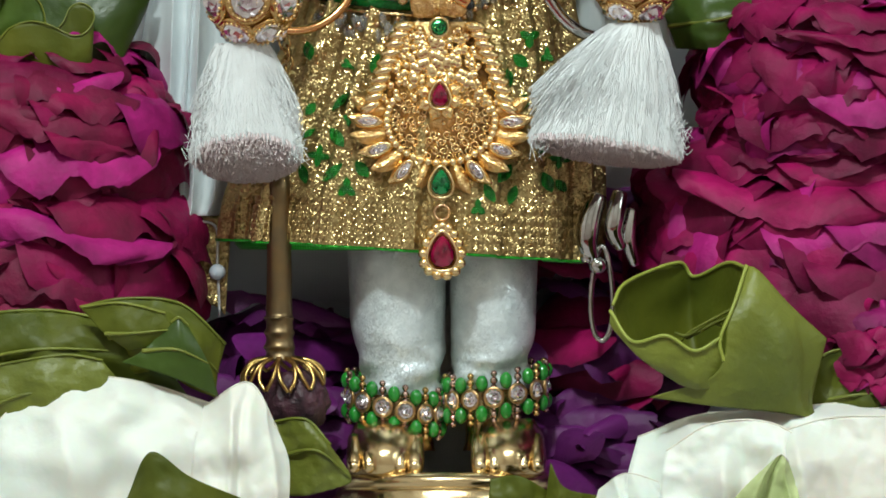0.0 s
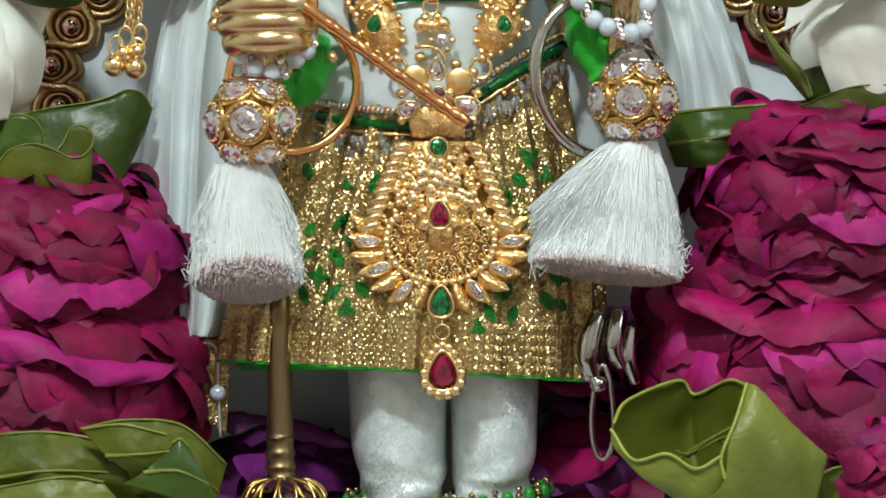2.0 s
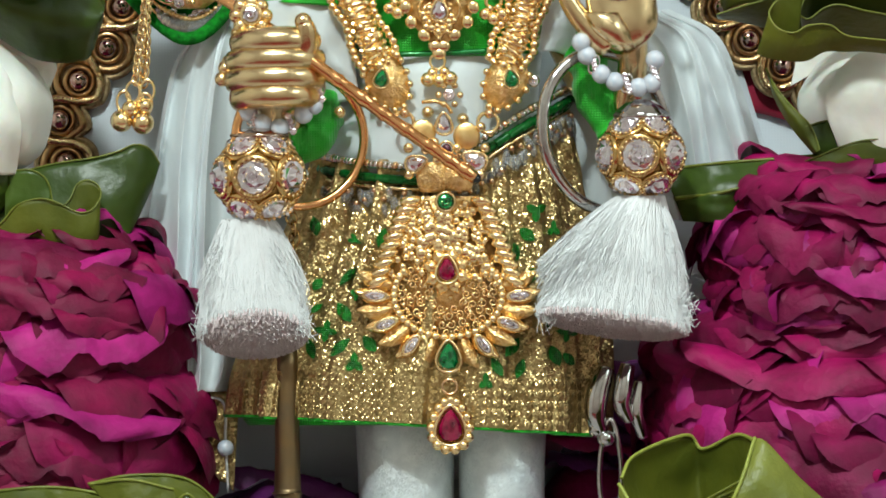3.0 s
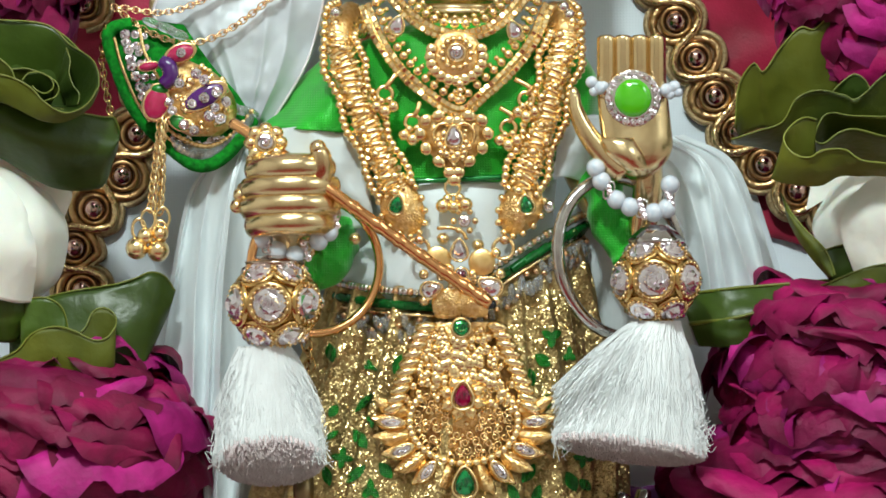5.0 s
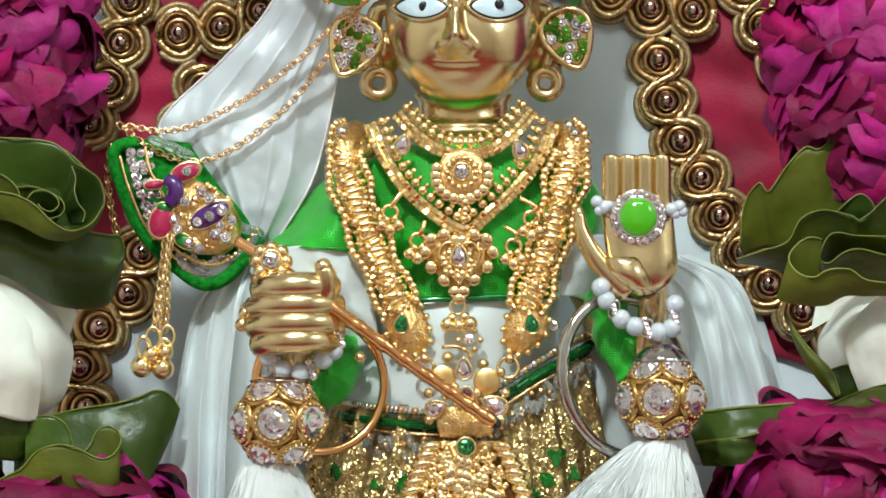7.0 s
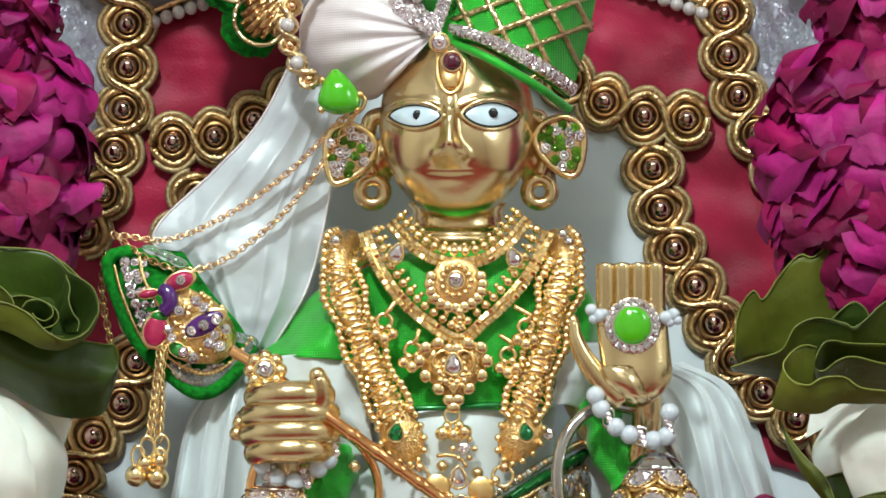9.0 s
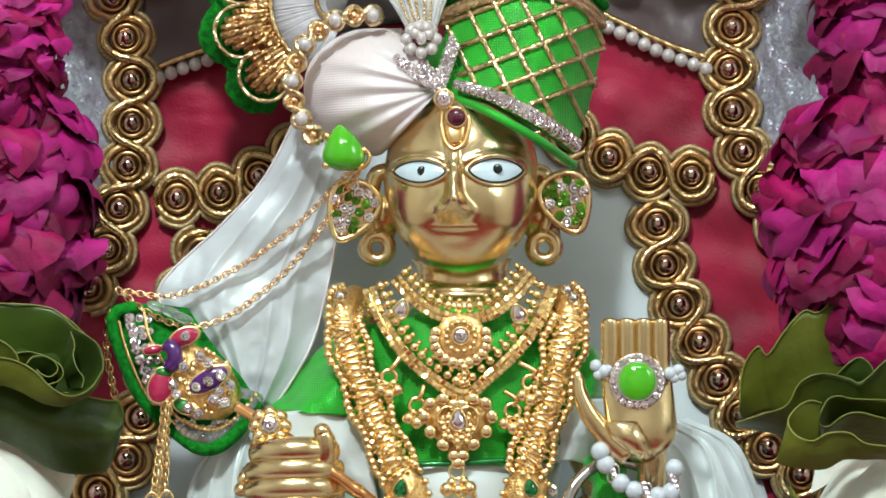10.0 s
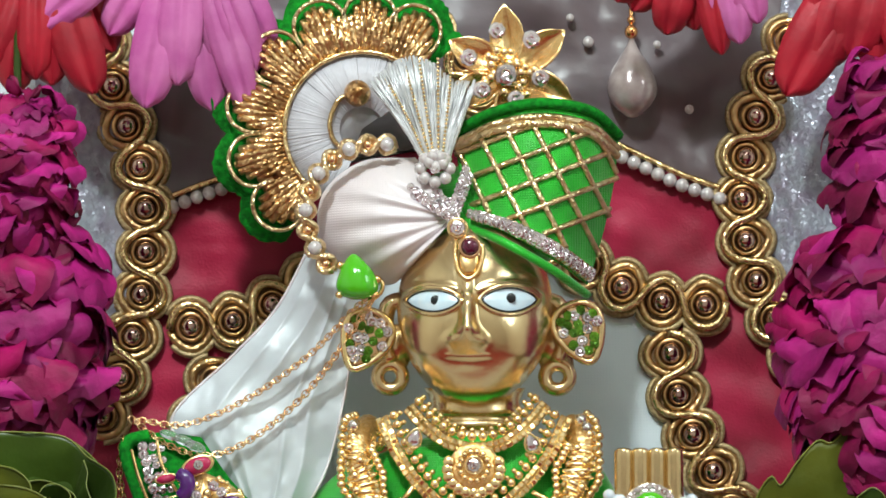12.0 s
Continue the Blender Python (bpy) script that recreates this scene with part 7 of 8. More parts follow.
loft(bm, "N", [(165, 785, 818, 4, 156), (185, 784, 818, 5, 160), (204, 795, 808, 4, 162)], 16, steps=3)
part("plate", bm, GOLD, mark)


# ---- necklaces ----
square_link = shared("square_link", lambda b: (bmesh.ops.create_cube(b, size=1.8), bmesh.ops.bevel(b, geom=b.edges[:], offset=0.35, segments=1, affect="EDGES"))[0], P_GOLD, False)


def line_frame(path, k):
    tan = (path[min(k + 1, len(path) - 1)] - path[max(k - 1, 0)]).normalized()
    side = tan.cross(Vector((0, 1, 0))).normalized()
    return tan, side, math.atan2(-tan.z, tan.x)


def plaited(name, pts, n, label, rows, dangle=0, dangle_side=1):
    """A necklace of rows of small square links, with round drops along one edge."""
    path = even(run("M", pts, 120), n)
    ob = thing(name, path[n // 2], label, "necklace", "gold necklaces")
    r = random.Random(n)
    bm = bmesh.new()
    tube(bm, [p + line_frame(path, k)[1] * (min(rows) + max(rows)) / 2 * U + Vector((0, 7 * U, 0)) for k, p in enumerate(path)], 10, 8)
    part("backing", bm, OLD_GOLD, ob, "dark gold backing")
    for k, p in enumerate(path):
        tan, side, turn = line_frame(path, k)
        for row in rows:
            m = Matrix.Translation(p + side * row * U) @ Matrix.Rotation(turn, 4, "Y") @ Euler((r.uniform(-0.3, 0.3), 0, r.uniform(-0.3, 0.3))).to_matrix().to_4x4()
            piece("link", square_link, ob, m @ Matrix.Scale(6.2 * U, 4))
        if dangle and k % dangle == 0:
            q = p + side * dangle_side * (max(rows) + 15) * U + Vector((0, -4 * U, 0))
            piece("drop", BALL["gold"], ob, Matrix.Translation(q) @ Matrix.Scale(8.5 * U, 4))
            piece("drop_tip", BALL["gold"], ob, Matrix.Translation(q + side * dangle_side * 11 * U) @ Matrix.Scale(5 * U, 4))
    return ob


plaited("choker", [(705, 145, 60), (735, 178, 100), (772, 203, 122), (815, 212, 130), (860, 205, 122), (900, 178, 100), (932, 140, 60)], 30, "gold choker of small square links with round drops", (-13, -1), 2, 1)
plaited("vee_necklace", [(652, 168, 80), (676, 225, 112), (712, 278, 126), (760, 322, 134), (818, 354, 138), (862, 322, 134), (908, 280, 126), (948, 228, 112), (975, 168, 80)], 52, "gold vee necklace of square links with round drops", (-6, 6), 2, 1)
for x, y, t in ((708, 200, 20), (915, 209, -20)):
    cr = thing("crystal_drop", at("M", x, y + 20, 130), "crystal drop in a gold rim on the necklace", "jewel", "crystal drops of the necklace")
    piece("stone", DROP["crystal"], cr, spot("M", x, y, 140, 15, t))
    piece("rim", DROP_RIM, cr, spot("M", x, y, 138, 16, t))

round_p = thing("round_pendant", at("M", 815, 322, 140), "round scalloped gold pendant with a centre crystal", "pendant")
bm = bmesh.new()
loft(bm, "M", [(212, 800, 826, 6, 138), (222, 780, 846, 8, 140), (255, 766, 862, 10, 142), (285, 782, 846, 8, 142), (298, 806, 824, 6, 140)], 28, steps=3)
part("plate", bm, GRAIN_GOLD, round_p)
for k in range(13):
    a = math.pi * (-0.1 + 1.2 * k / 12)
    piece("scallop", BALL["gold"], round_p, spot("M", 813 + 46 * math.cos(a), 256 + 42 * math.sin(a), 148, 11, 0, (1, 0.6, 1)))
for k in range(14):
    a = k * math.pi / 7
    piece("granule", BALL["gold"], round_p, spot("M", 813 + 26 * math.cos(a), 250 + 26 * math.sin(a), 156, 6))
piece("stone", GEM["crystal"], round_p, spot("M", 813, 249, 158, 13))
piece("rim", RIM["gold"], round_p, spot("M", 813, 249, 156, 15))
for y, r in ((304, 9), (316, 7), (325, 5)):
    piece("tip", BALL["gold"], round_p, spot("M", 819, y, 148, r))

heart = thing("heart_pendant", at("M", 808, 475, 140), "heart-shaped gold pendant with leaf edges and a crystal drop", "pendant")
bm = bmesh.new()
slab(bm, [(808 + 60 * (math.sin(t) ** 3), 408 - 3.9 * (13 * math.cos(t) - 5 * math.cos(2 * t) - 2 * math.cos(3 * t) - math.cos(4 * t)) * 1.1) for t in (2 * math.pi * k / 60 for k in range(60))], "M", 146, 12)
part("plate", bm, GRAIN_GOLD, heart)
for k in range(18):
    t = 2 * math.pi * k / 18 + 0.17
    x, y = 808 + 60 * (math.sin(t) ** 3), 408 - 4.0 * (13 * math.cos(t) - 5 * math.cos(2 * t) - 2 * math.cos(3 * t) - math.cos(4 * t))
    piece("leaf", BALL["gold"], heart, spot("M", x, y, 149, 12, math.degrees(math.atan2(y - 408, x - 808)), (0.9, 0.5, 1.0)))
bm = bmesh.new()
tube(bm, [at("M", 808 + 36 * (math.sin(t) ** 3), 406 - 2.7 * (13 * math.cos(t) - 5 * math.cos(2 * t) - 2 * math.cos(3 * t) - math.cos(4 * t)), 152) for t in (2 * math.pi * k / 60 for k in range(60))], 3, 6, closed=True)
part("inner_wire", bm, GOLD, heart)
for k in range(26):
    a, r = k * 2.4, 6 * math.sqrt(k)
    piece("granule", BALL["gold"], heart, spot("M", 808 + r * math.cos(a), 412 + r * math.sin(a) * 0.9, 152, 6 + (k % 3)))
piece("stone", DROP["crystal"], heart, spot("M", 808, 397, 162, 17))
piece("rim", DROP_RIM, heart, spot("M", 808, 397, 160, 18))
piece("ring", RIM["gold"], heart, spot("M", 805, 488, 148, 13))
for x, y, r in ((788, 520, 13), (808, 522, 12), (828, 518, 13), (796, 508, 9), (818, 506, 9)):
    piece("bell", BALL["gold"], heart, spot("M", x, y, 150, r))
for k in range(6):
    a = k * math.pi / 3
    piece("granule", BALL["gold"], heart, spot("M", 826 + 19 * math.cos(a), 547 + 19 * math.sin(a), 148, 6))
piece("stone", GEM["crystal"], heart, spot("M", 826, 547, 152, 11))
bm = bmesh.new()
tube(bm, run("M", [(778, 560, 140), (800, 558, 144), (822, 566, 144), (830, 580, 144)], 12), 3.5, 6)
part("pin", bm, GOLD, heart)

for x, y in ((686, 312), (735, 362), (904, 372), (936, 322)):
    dg = thing("bead_dangle", at("M", x, y + 48, 130), "small gold loop with three round bells on the blouse", "dangle", "gold dangles")
    bm = bmesh.new()
    tube(bm, ring_line(at("M", x, y + 10, 138), 13, 20), 4, 6, closed=True)
    tube(bm, run("M", [(x + (811 - x) * 0.16, y - 26, 136), (x + 8, y - 10, 140), (x, y, 138)], 10), 5, 6)
    part("loop", bm, GOLD, dg)
    for ox, oy, r in ((-15, 32, 11), (0, 40, 12), (15, 32, 11), (-6, 22, 7), (8, 20, 7)):
        piece("bell", BALL["gold"], dg, spot("M", x + ox, y + oy, 142, r))

# the long necklace: two ribbed ropes that end in paisley plates
for pts, mirror in (([(628, 178, 40), (606, 212, 96), (616, 275, 118), (643, 350, 126), (674, 425, 134), (704, 490, 138)], 1), ([(985, 178, 40), (1006, 212, 96), (992, 280, 118), (973, 352, 126), (950, 425, 134), (925, 490, 138)], -1)):
    path = even(run("M", pts, 120), 30)
    rope = thing("ribbed_rope_necklace", path[-1], "thick gold necklace of ribbed links with beaded edges", "necklace", "gold necklaces")
    r = random.Random(3 + mirror)
    bm = bmesh.new()
    tube(bm, [p + Vector((0, 12 * U, 0)) for p in path], 23, 12)
    part("core", bm, GRAIN_GOLD, rope, "granulated gold core")
    for k, p in enumerate(path):
        tan, side, turn = line_frame(path, k)
        base = Matrix.Translation(p) @ Matrix.Rotation(turn, 4, "Y")
        w = 27 + 5 * math.sin(k * 0.75) + r.uniform(-2, 2)
        piece("rib", BALL["gold"], rope, base @ Matrix.Rotation(r.uniform(-0.3, 0.3), 4, "Y") @ Matrix.Diagonal((8.5 * U, 14 * U, w * 0.92 * U, 1)))
        if k % 2 == 0:
            piece("boss", BALL["gold"], rope, base @ Matrix.Translation((4 * U, -13 * U, r.uniform(-16, 16) * U)) @ Matrix.Scale(8.5 * U, 4))
        for sgn in (-1, 1):
            piece("edge_bead", BALL["gold"], rope, base @ Matrix.Translation((0, -3 * U, sgn * (w + 5) * U)) @ Matrix.Scale(8.2 * U, 4))
            piece("spark", square_link, rope, base @ Matrix.Translation((6 * U, -12 * U, sgn * r.uniform(10, 22) * U)) @ Euler((r.uniform(-1, 1), r.uniform(-1, 1), r.uniform(-1, 1))).to_matrix().to_4x4() @ Matrix.Scale(4.6 * U, 4))
    px, py = (716, 522) if mirror > 0 else (926, 522)
    pais = thing("paisley_plate", at("M", px, py + 48, 140), "granulated gold paisley plate with an emerald drop", "pendant", "paisley plates")
    bm = bmesh.new()
    patch(bm, "M", [[(px - 26 * mirror, py - 52, 132), (px, py - 56, 136), (px + 14 * mirror, py - 44, 132)], [(px - 40 * mirror, py - 10, 136), (px, py - 12, 152), (px + 34 * mirror, py - 14, 136)], [(px - 30 * mirror, py + 26, 136), (px + 2 * mirror, py + 24, 152), (px + 40 * mirror, py + 18, 136)], [(px - 4 * mirror, py + 46, 132), (px + 14 * mirror, py + 50, 136), (px + 30 * mirror, py + 44, 132)]], 20, 20, 3, 0.2, 5, 8)
    part("plate", bm, GRAIN_GOLD, pais)
    edge = [(-26, -54), (-38, -34), (-42, -10), (-36, 16), (-22, 34), (-4, 47), (14, 52), (30, 45), (40, 28), (40, 6), (34, -16), (24, -36), (10, -50)]
    for ox, oy in edge:
        piece("granule", BALL["gold"], pais, spot("M", px + ox * mirror, py + oy, 140, 6.5))
    piece("stone", DROP["emerald"], pais, spot("M", px - 10 * mirror, py - 4, 158, 15, 12 * mirror))
    piece("rim", DROP_RIM, pais, spot("M", px - 10 * mirror, py - 4, 156, 16, 12 * mirror))
    ring_x = 745 if mirror > 0 else 895
    piece("ring", RIM["gold"], pais, spot("M", ring_x, 596, 150, 18))
    piece("stud", BALL["copper"], pais, spot("M", ring_x + 2, 580, 156, 9))

# ---- the large pendant ----
pend = thing("large_pendant", at("K", 782, 610, 170), "large teardrop gold pendant with filigree, leaf fringe, ruby and emeralds", "pendant")
bm = bmesh.new()
slab(bm, [(728, 300), (842, 300), (862, 350), (885, 420), (888, 470), (874, 510), (846, 540), (810, 554), (775, 556), (735, 545), (702, 520), (686, 480), (688, 425), (704, 360)], "K", 168, 14)
part("plate", bm, GRAIN_GOLD, pend)
bm = bmesh.new()
rngp = random.Random(12)
for rad, count in ((34, 10), (50, 16), (66, 22), (82, 28)):
    for k in range(count):
        a = 2 * math.pi * (k + rngp.uniform(-0.2, 0.2)) / count
        x, y = 783 + rad * math.cos(a), 474 + rad * math.sin(a) * 0.82
        if abs(x - 782) < 34 and y < 455:
            continue
        c = at("K", x, y, 172 + rngp.uniform(0, 4))
        turn = rngp.uniform(0, 6.28)
        tube(bm, [c + Vector((math.cos(turn + t * 8), 0, math.sin(turn + t * 8))) * (2 + 6.5 * t) * U for t in (j / 14 for j in range(15))], 1.8, 5)
tagged(part("filigree", bm, GOLD, pend, "curled gold wire filigree"), kind="stuff")
for k in range(30):
    a = radians(-35) + radians(250) * k / 29
    piece("granule", BALL["gold"], pend, spot("K", 784 + 96 * math.cos(a), 470 + 74 * math.sin(a) + 6, 176, 8))
for k in range(10):
    f = k / 9
    for sgn in (-1, 1):
        x = 781 + sgn * (63 + 58 * f ** 0.85)
        y = 308 + 142 * f
        piece("spiral_link", BALL["gold"], pend, spot("K", x, y, 178, 1, sgn * (6 + 14 * f), (20, 14, 9.5)))
        piece("spiral_wire", BALL["copper"], pend, spot("K", x + sgn * 3, y + 8, 176, 1, sgn * (6 + 14 * f), (17, 12, 5)))
        piece("inner_granule", BALL["gold"], pend, spot("K", 780 + sgn * (34 + 54 * f), y + 6, 176, 7))
for k in range(190):
    f = rngp.random()
    x = 780 + rngp.uniform(-1, 1) * (58 + 50 * f)
    piece("granule", BALL["gold"], pend, spot("K", x, 318 + 130 * f, 173, rngp.uniform(5, 9)))
for k in range(90):
    a, rad = rngp.uniform(0, 6.283), 92 * rngp.random() ** 0.5
    x, y = 783 + rad * math.cos(a), 474 + rad * math.sin(a) * 0.8
    if y > 440:
        piece("granule", BALL["gold"], pend, spot("K", x, y, 170, rngp.uniform(3.5, 5.5)))
for k in range(60):
    y = rngp.uniform(330, 410)
    w = 18 + (y - 330) * 0.55
    piece("boss", BALL["gold"], pend, spot("K", 780 + rngp.uniform(-w, w), y, 178, rngp.uniform(6, 11), 0, (1, 0.7, 1)))
for k in range(8):
    a = k * math.pi / 4 + 0.3
    bm = bmesh.new()
    c, s_ = math.cos(a), math.sin(a)
    q = lambda t, o, d: (782 + (c * t - s_ * o) * 0.74, 434 + (s_ * t + c * o) * 0.74, d)
    patch(bm, "K", [[q(22, -9, 184), q(22, 0, 190), q(22, 9, 184)], [q(40, -16, 186), q(40, 0, 192), q(40, 16, 186)], [q(58, -4, 182), q(60, 0, 184), q(58, 4, 182)]], 8, 8, 2, 0.2, k, 5)
    part("flower_petal", bm, GOLD, pend)
piece("ruby", DROP["ruby"], pend, spot("K", 782, 430, 200, 20))
piece("ruby_rim", DROP_RIM, pend, spot("K", 782, 430, 197, 23))
for k in range(15):
    if k == 7:
        continue
    a = radians(192) - radians(204) * k / 14
    dirx, diry = math.cos(a), math.sin(a)
    ox, oy = 783 + 98 * dirx, 474 + 78 * diry
    n = math.hypot(dirx, diry * 0.86)
    dirx, diry = dirx / n, diry * 0.86 / n
    bend = 1 if k < 7 else -1
    size = 66 - 6 * abs(diry)
    q = lambda t, o, d: (ox + dirx * t - diry * o * bend, oy + diry * t + dirx * o * bend, d)
    bm = bmesh.new()
    patch(bm, "K", [[q(-4, -7, 170), q(-4, 0, 176), q(-4, 7, 170)], [q(size * 0.35, -15, 172), q(size * 0.35, 0, 183), q(size * 0.35, 15, 172)], [q(size * 0.72, -9, 175), q(size * 0.72, 4, 184), q(size * 0.72, 17, 175)], [q(size, 9, 178), q(size * 1.02, 12, 180), q(size, 15, 178)]], 10, 10, 2, 0.2, k, 6)
    leaf_p = part("fringe_leaf", bm, GOLD if k % 2 else GRAIN_GOLD, pend, "" if k % 2 else "grained gold leaf")
    if k % 2:
        turn = math.degrees(math.atan2(diry, dirx)) + 6 * bend
        piece("marquise_stone", GEM["crystal"], leaf_p, spot("K", *q(size * 0.46, 2, 184), 1, turn, (18, 10, 8)))
        piece("rim", RIM["gold"], leaf_p, spot("K", *q(size * 0.46, 2, 183), 1, turn, (20, 12, 9.5)))
piece("emerald", DROP["emerald"], pend, spot("K", 785, 584, 190, 23))
piece("emerald_rim", DROP_RIM, pend, spot("K", 785, 584, 186, 26))
piece("emerald", GEM["emerald"], pend, spot("K", 780, 310, 186, 14))
piece("emerald_rim", RIM["gold"], pend, spot("K", 780, 310, 184, 16))
# hanging ruby drop
piece("ring", RIM["copper"], pend, spot("K", 787, 638, 178, 13))
hang_d = [(788 + 33 * math.sin(a) * (1 - 0.25 * math.cos(a)), 706 - 44 * math.cos(a)) for a in (2 * math.pi * k / 15 for k in range(15))]
bm = bmesh.new()
slab(bm, [(788 + 34 * math.sin(a) * (1 - 0.25 * math.cos(a)), 706 - 46 * math.cos(a)) for a in (2 * math.pi * k / 30 for k in range(30))], "K", 182, 12)
part("drop_plate", bm, GOLD, pend)
for x, y in hang_d:
    piece("scallop", BALL["gold"], pend, spot("K", x, y, 184, 9.5))
piece("ruby", DROP["ruby"], pend, spot("K", 788, 707, 190, 29))
piece("ruby_rim", DROP_RIM, pend, spot("K", 788, 707, 187, 33))
# plates and coins that carry it
for x, y in ((739, 189), (817, 194)):
    piece("coin", shared("coin", ball, P_GRAIN), pend, spot("K", x, y, 168, 24, 0, (1, 0.25, 1)), "grained gold coin")
for x, y in ((756, 268), (804, 266)):
    bm = bmesh.new()
    patch(bm, "K", [[(x - 25, y - 24, 168), (x, y - 28, 174), (x + 24, y - 24, 168)], [(x - 28, y, 170), (x, y, 178), (x + 27, y, 170)], [(x - 22, y + 24, 168), (x, y + 26, 172), (x + 22, y + 24, 168)]], 10, 10, 2, 0.2, 3, 8)
    part("carrier_plate", bm, GRAIN_GOLD, pend, "grained gold plate")
for x, y, t, r in ((777, 172, 0, 17), (728, 242, 70, 17), (831, 237, -60, 20)):
    piece("crystal_drop", DROP["crystal"], pend, spot("K", x, y, 176, r, t))
    piece("rim", DROP_RIM, pend, spot("K", x, y, 174, r + 1, t))
piece("garnet", BALL["ruby"], pend, spot("K", 781, 216, 178, 9))
piece("rim", RIM["gold"], pend, spot("K", 781, 216, 178, 12))
for x, y in ((714, 215), (850, 215), (745, 218), (760, 205), (800, 215), (765, 236), (795, 236), (715, 262), (842, 262), (842, 178), (716, 186)):
    piece("granule", BALL["gold"], pend, spot("K", x, y, 170, 9))

# ---- small pins and studs on the cloth ----
for x, y, d, kind, label in ((975, 522, 120, "crystal", "single blue-white crystal on the waist cloth"), (632, 578, 118, "gold", "small gold stud on the waist cloth"), (600, 178, 90, "silver", "silver shoulder pin on the blouse"), (1002, 168, 90, "silver", "silver shoulder pin on the blouse"), (1012, 182, 84, "silver", "silver shoulder pin on the blouse"), (788, 578, 130, "gold", "small gold stud on the waist cloth"), (850, 590, 132, "gold", "small gold stud on the waist cloth")):
    pin = thing("pin", at("M", x, y + 10, d), label, "pin", "pins on the cloth")
    piece("head", GEM["crystal"] if kind == "crystal" else BALL[kind], pin, spot("M", x, y, d + 10, 10))
    piece("collar", RIM["gold"], pin, spot("M", x, y, d + 6, 9))

# ---- anklets ----
for cx, cy, rx, tip, label in ((697, 716, 84, 0.16, "anklet of green beads, gold spacers and crystals"), (878, 696, 90, -0.12, "anklet of green beads, gold spacers and crystals")):
    ank = thing("anklet", at("L", cx, cy + 60, 40), label, "anklet", "anklets")
    for k in range(13):
        a = 2 * math.pi * k / 13 + (0.0 if cx < 800 else 0.2)
        x, d = cx + rx * math.sin(a), 20 + 72 * math.cos(a)
        y0 = cy + (10 if cx < 800 else 8) * math.cos(a) + tip * (x - cx) * 1.2
        b = a + math.pi / 13
        x2, d2 = cx + rx * math.sin(b), 20 + 74 * math.cos(b)
        y2 = cy + (10 if cx < 800 else 8) * math.cos(b) + tip * (x2 - cx) * 1.2
        for o in (-27, 27):
            piece("green_bead", BALL["green"], ank, spot("L", x, y0 + o, d, 13.5, 0, (0.85, 0.9, 1.1)))
        for o, r in ((-42, 6), (-30, 7), (-18, 6), (18, 6), (30, 7), (42, 6)):
            piece("spacer", BALL["old" if k % 2 else "metal"], ank, spot("L", x2, y2 + o, d2, r))
        nrm = math.degrees(b)
        piece("crystal", GEM["crystal"], ank, spot("L", x2, y2, d2 + 6, 15, k * 40, (1, 1, 1), 0, nrm))
        piece("rim", RIM["copper_dull"], ank, spot("L", x2, y2, d2 + 4, 16, 0, (1, 1, 1), 0, nrm))

# ---- mace ----
mace = thing("mace", at("L", 520, 765, 120), "dull brass mace with lotus collar and dark wrinkled seed head", "mace")
bm = bmesh.new()
loft(bm, "L", [(300, 474, 514, 20, 110), (420, 472, 515, 21, 110), (555, 470, 517, 23, 110), (562, 465, 520, 27, 110), (570, 470, 518, 23, 110), (582, 470, 518, 24, 110), (590, 466, 521, 27, 110), (598, 470, 518, 24, 110), (608, 469, 520, 25, 110), (616, 465, 522, 28, 110), (624, 470, 520, 24, 110), (640, 466, 524, 29, 112)], 24, steps=3)
part("shaft", bm, MACE_BRASS, mace)
bm = bmesh.new()
bmesh.ops.create_icosphere(bm, subdivisions=4, radius=56 * U, matrix=Matrix.Translation(at("L", 525, 712, 120)))
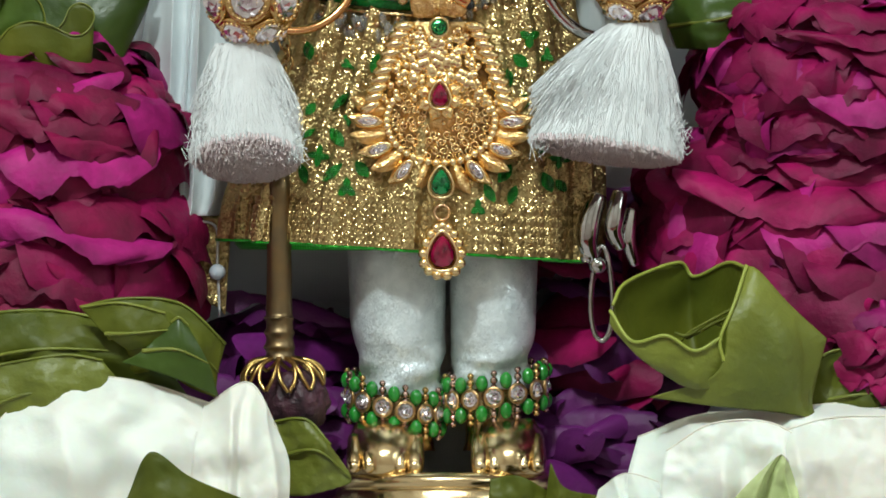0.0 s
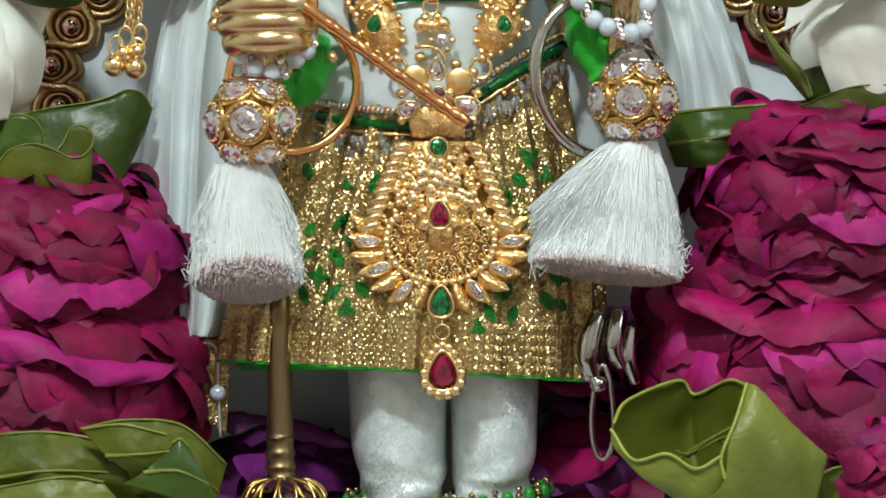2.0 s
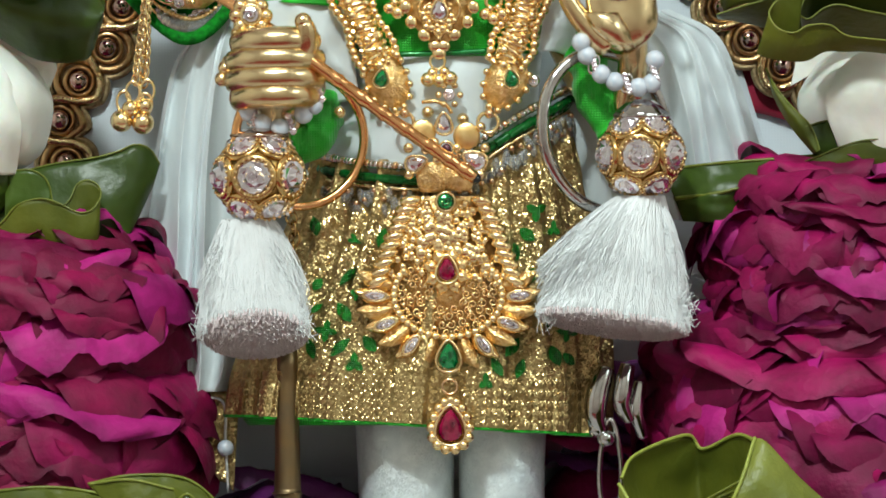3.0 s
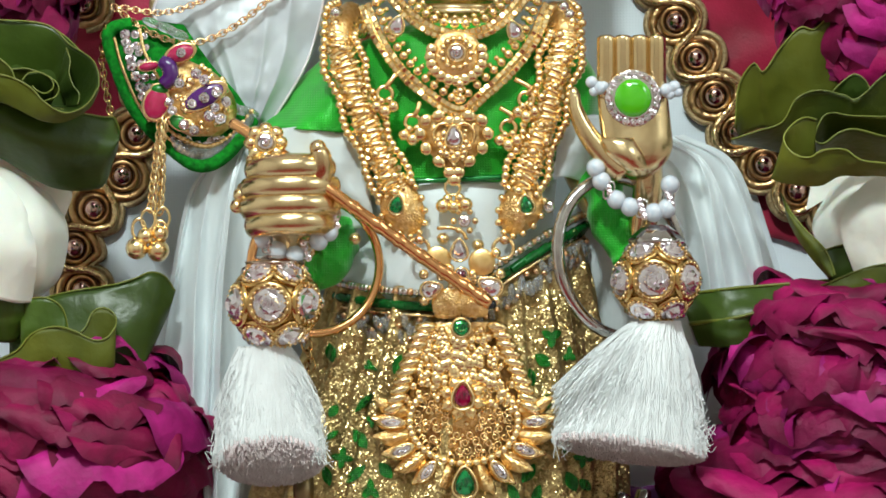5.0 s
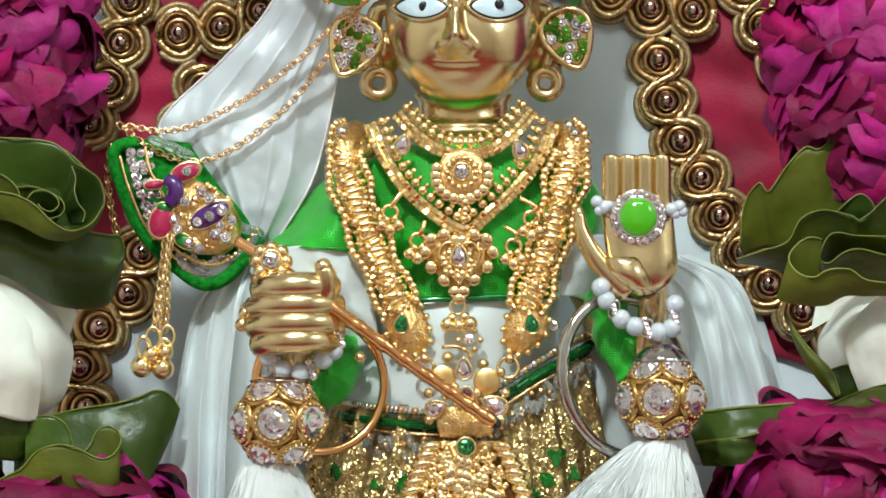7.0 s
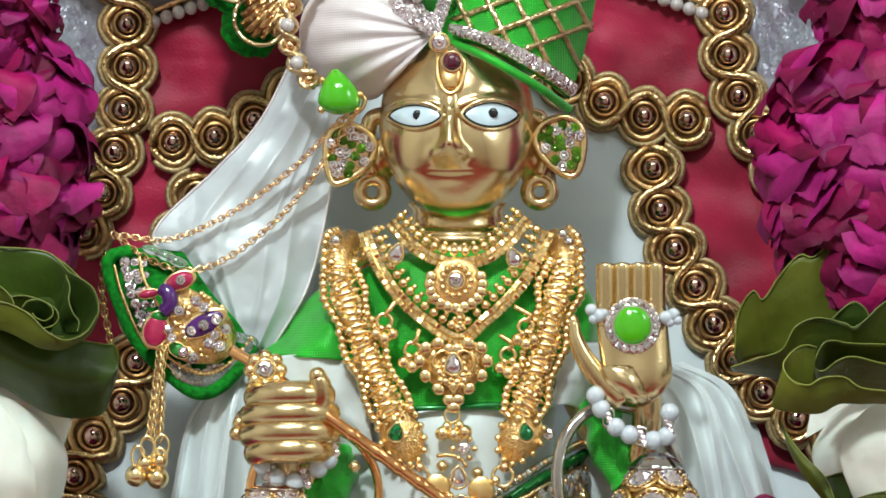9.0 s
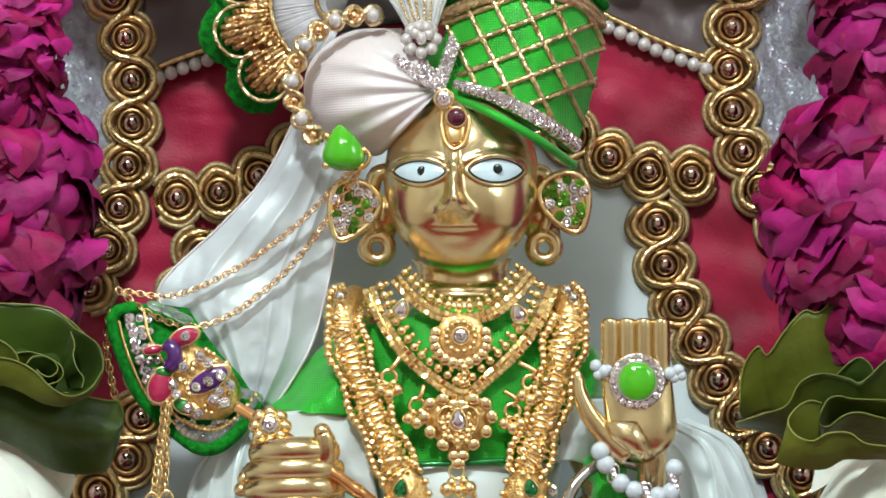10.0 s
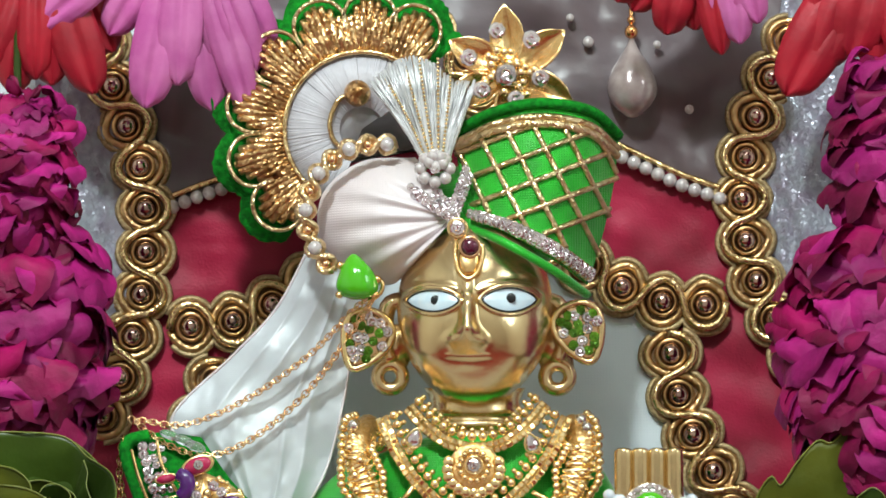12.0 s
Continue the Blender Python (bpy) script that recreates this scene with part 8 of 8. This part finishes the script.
for v in bm.verts:
    c = at("L", 525, 712, 120)
    v.co = c + (v.co - c) * (1 + 0.13 * noise.noise((v.co - c) * 420) + 0.06 * noise.noise((v.co - c) * 1100))
part("seed_head", bm, SEED, mace, "dark wrinkled seed")
for k in range(11):
    a = 2 * math.pi * k / 11 + 0.12
    c, s_ = math.sin(a), math.cos(a)
    tip = [(497 + 22 * c, 634, 112 + 22 * s_), (499 + 52 * c, 642 + 6 * s_, 114 + 48 * s_), (500 + 70 * c, 660 + 14 * s_, 116 + 62 * s_), (501 + 74 * c, 676 + 20 * s_, 116 + 68 * s_)]
    for sg in (-1, 1):
        bm = bmesh.new()
        tube(bm, run("L", [(x + sg * w * s_ * 1.0, y, d - sg * w * c) for (x, y, d), w in zip(tip, (4, 14, 13, 1))], 16), 3.6, 6)
        part("collar_petal", bm, OLD_GOLD, mace, "cut gold lotus petal")
link_chain("mace_chain", "K", [(502, 320, 150), (512, 370, 150), (502, 410, 140), (497, 560, 120)], 14, "old", "old gold chain running down to the mace", 1.3)

# ---- silver charms ----
charm = thing("silver_charms", at("L", 1070, 606, 80), "polished silver bead charms hanging beside the skirt", "charm")
for pts, rad in (([(1060, 345, 90), (1044, 390, 100), (1040, 430, 100), (1050, 462, 96)], 20), ([(1098, 340, 90), (1090, 380, 100), (1086, 410, 100), (1100, 440, 92)], 17), ([(1120, 370, 80), (1112, 420, 86), (1124, 470, 80)], 14)):
    bm = bmesh.new()
    tube(bm, run("L", pts, 24), lambda t: rad * (0.55 + 0.45 * math.sin(math.pi * (0.15 + 0.8 * t))), 14)
    part("charm", bm, SILVER, charm)
bm = bmesh.new()
tube(bm, [at("L", 1066 + 19 * math.sin(a) * (1 + 0.25 * -math.cos(a)), 520 - 84 * math.cos(a), 96) for a in (2 * math.pi * k / 40 for k in range(40))], 5, 8, closed=True)
part("long_loop", bm, SILVER, charm, "long silver wire loop")
bm = bmesh.new()
blob(bm, at("L", 1058, 470, 100), 16, 12)
blob(bm, at("L", 1040, 455, 100), 13, 12)
part("bead", bm, SILVER, charm)
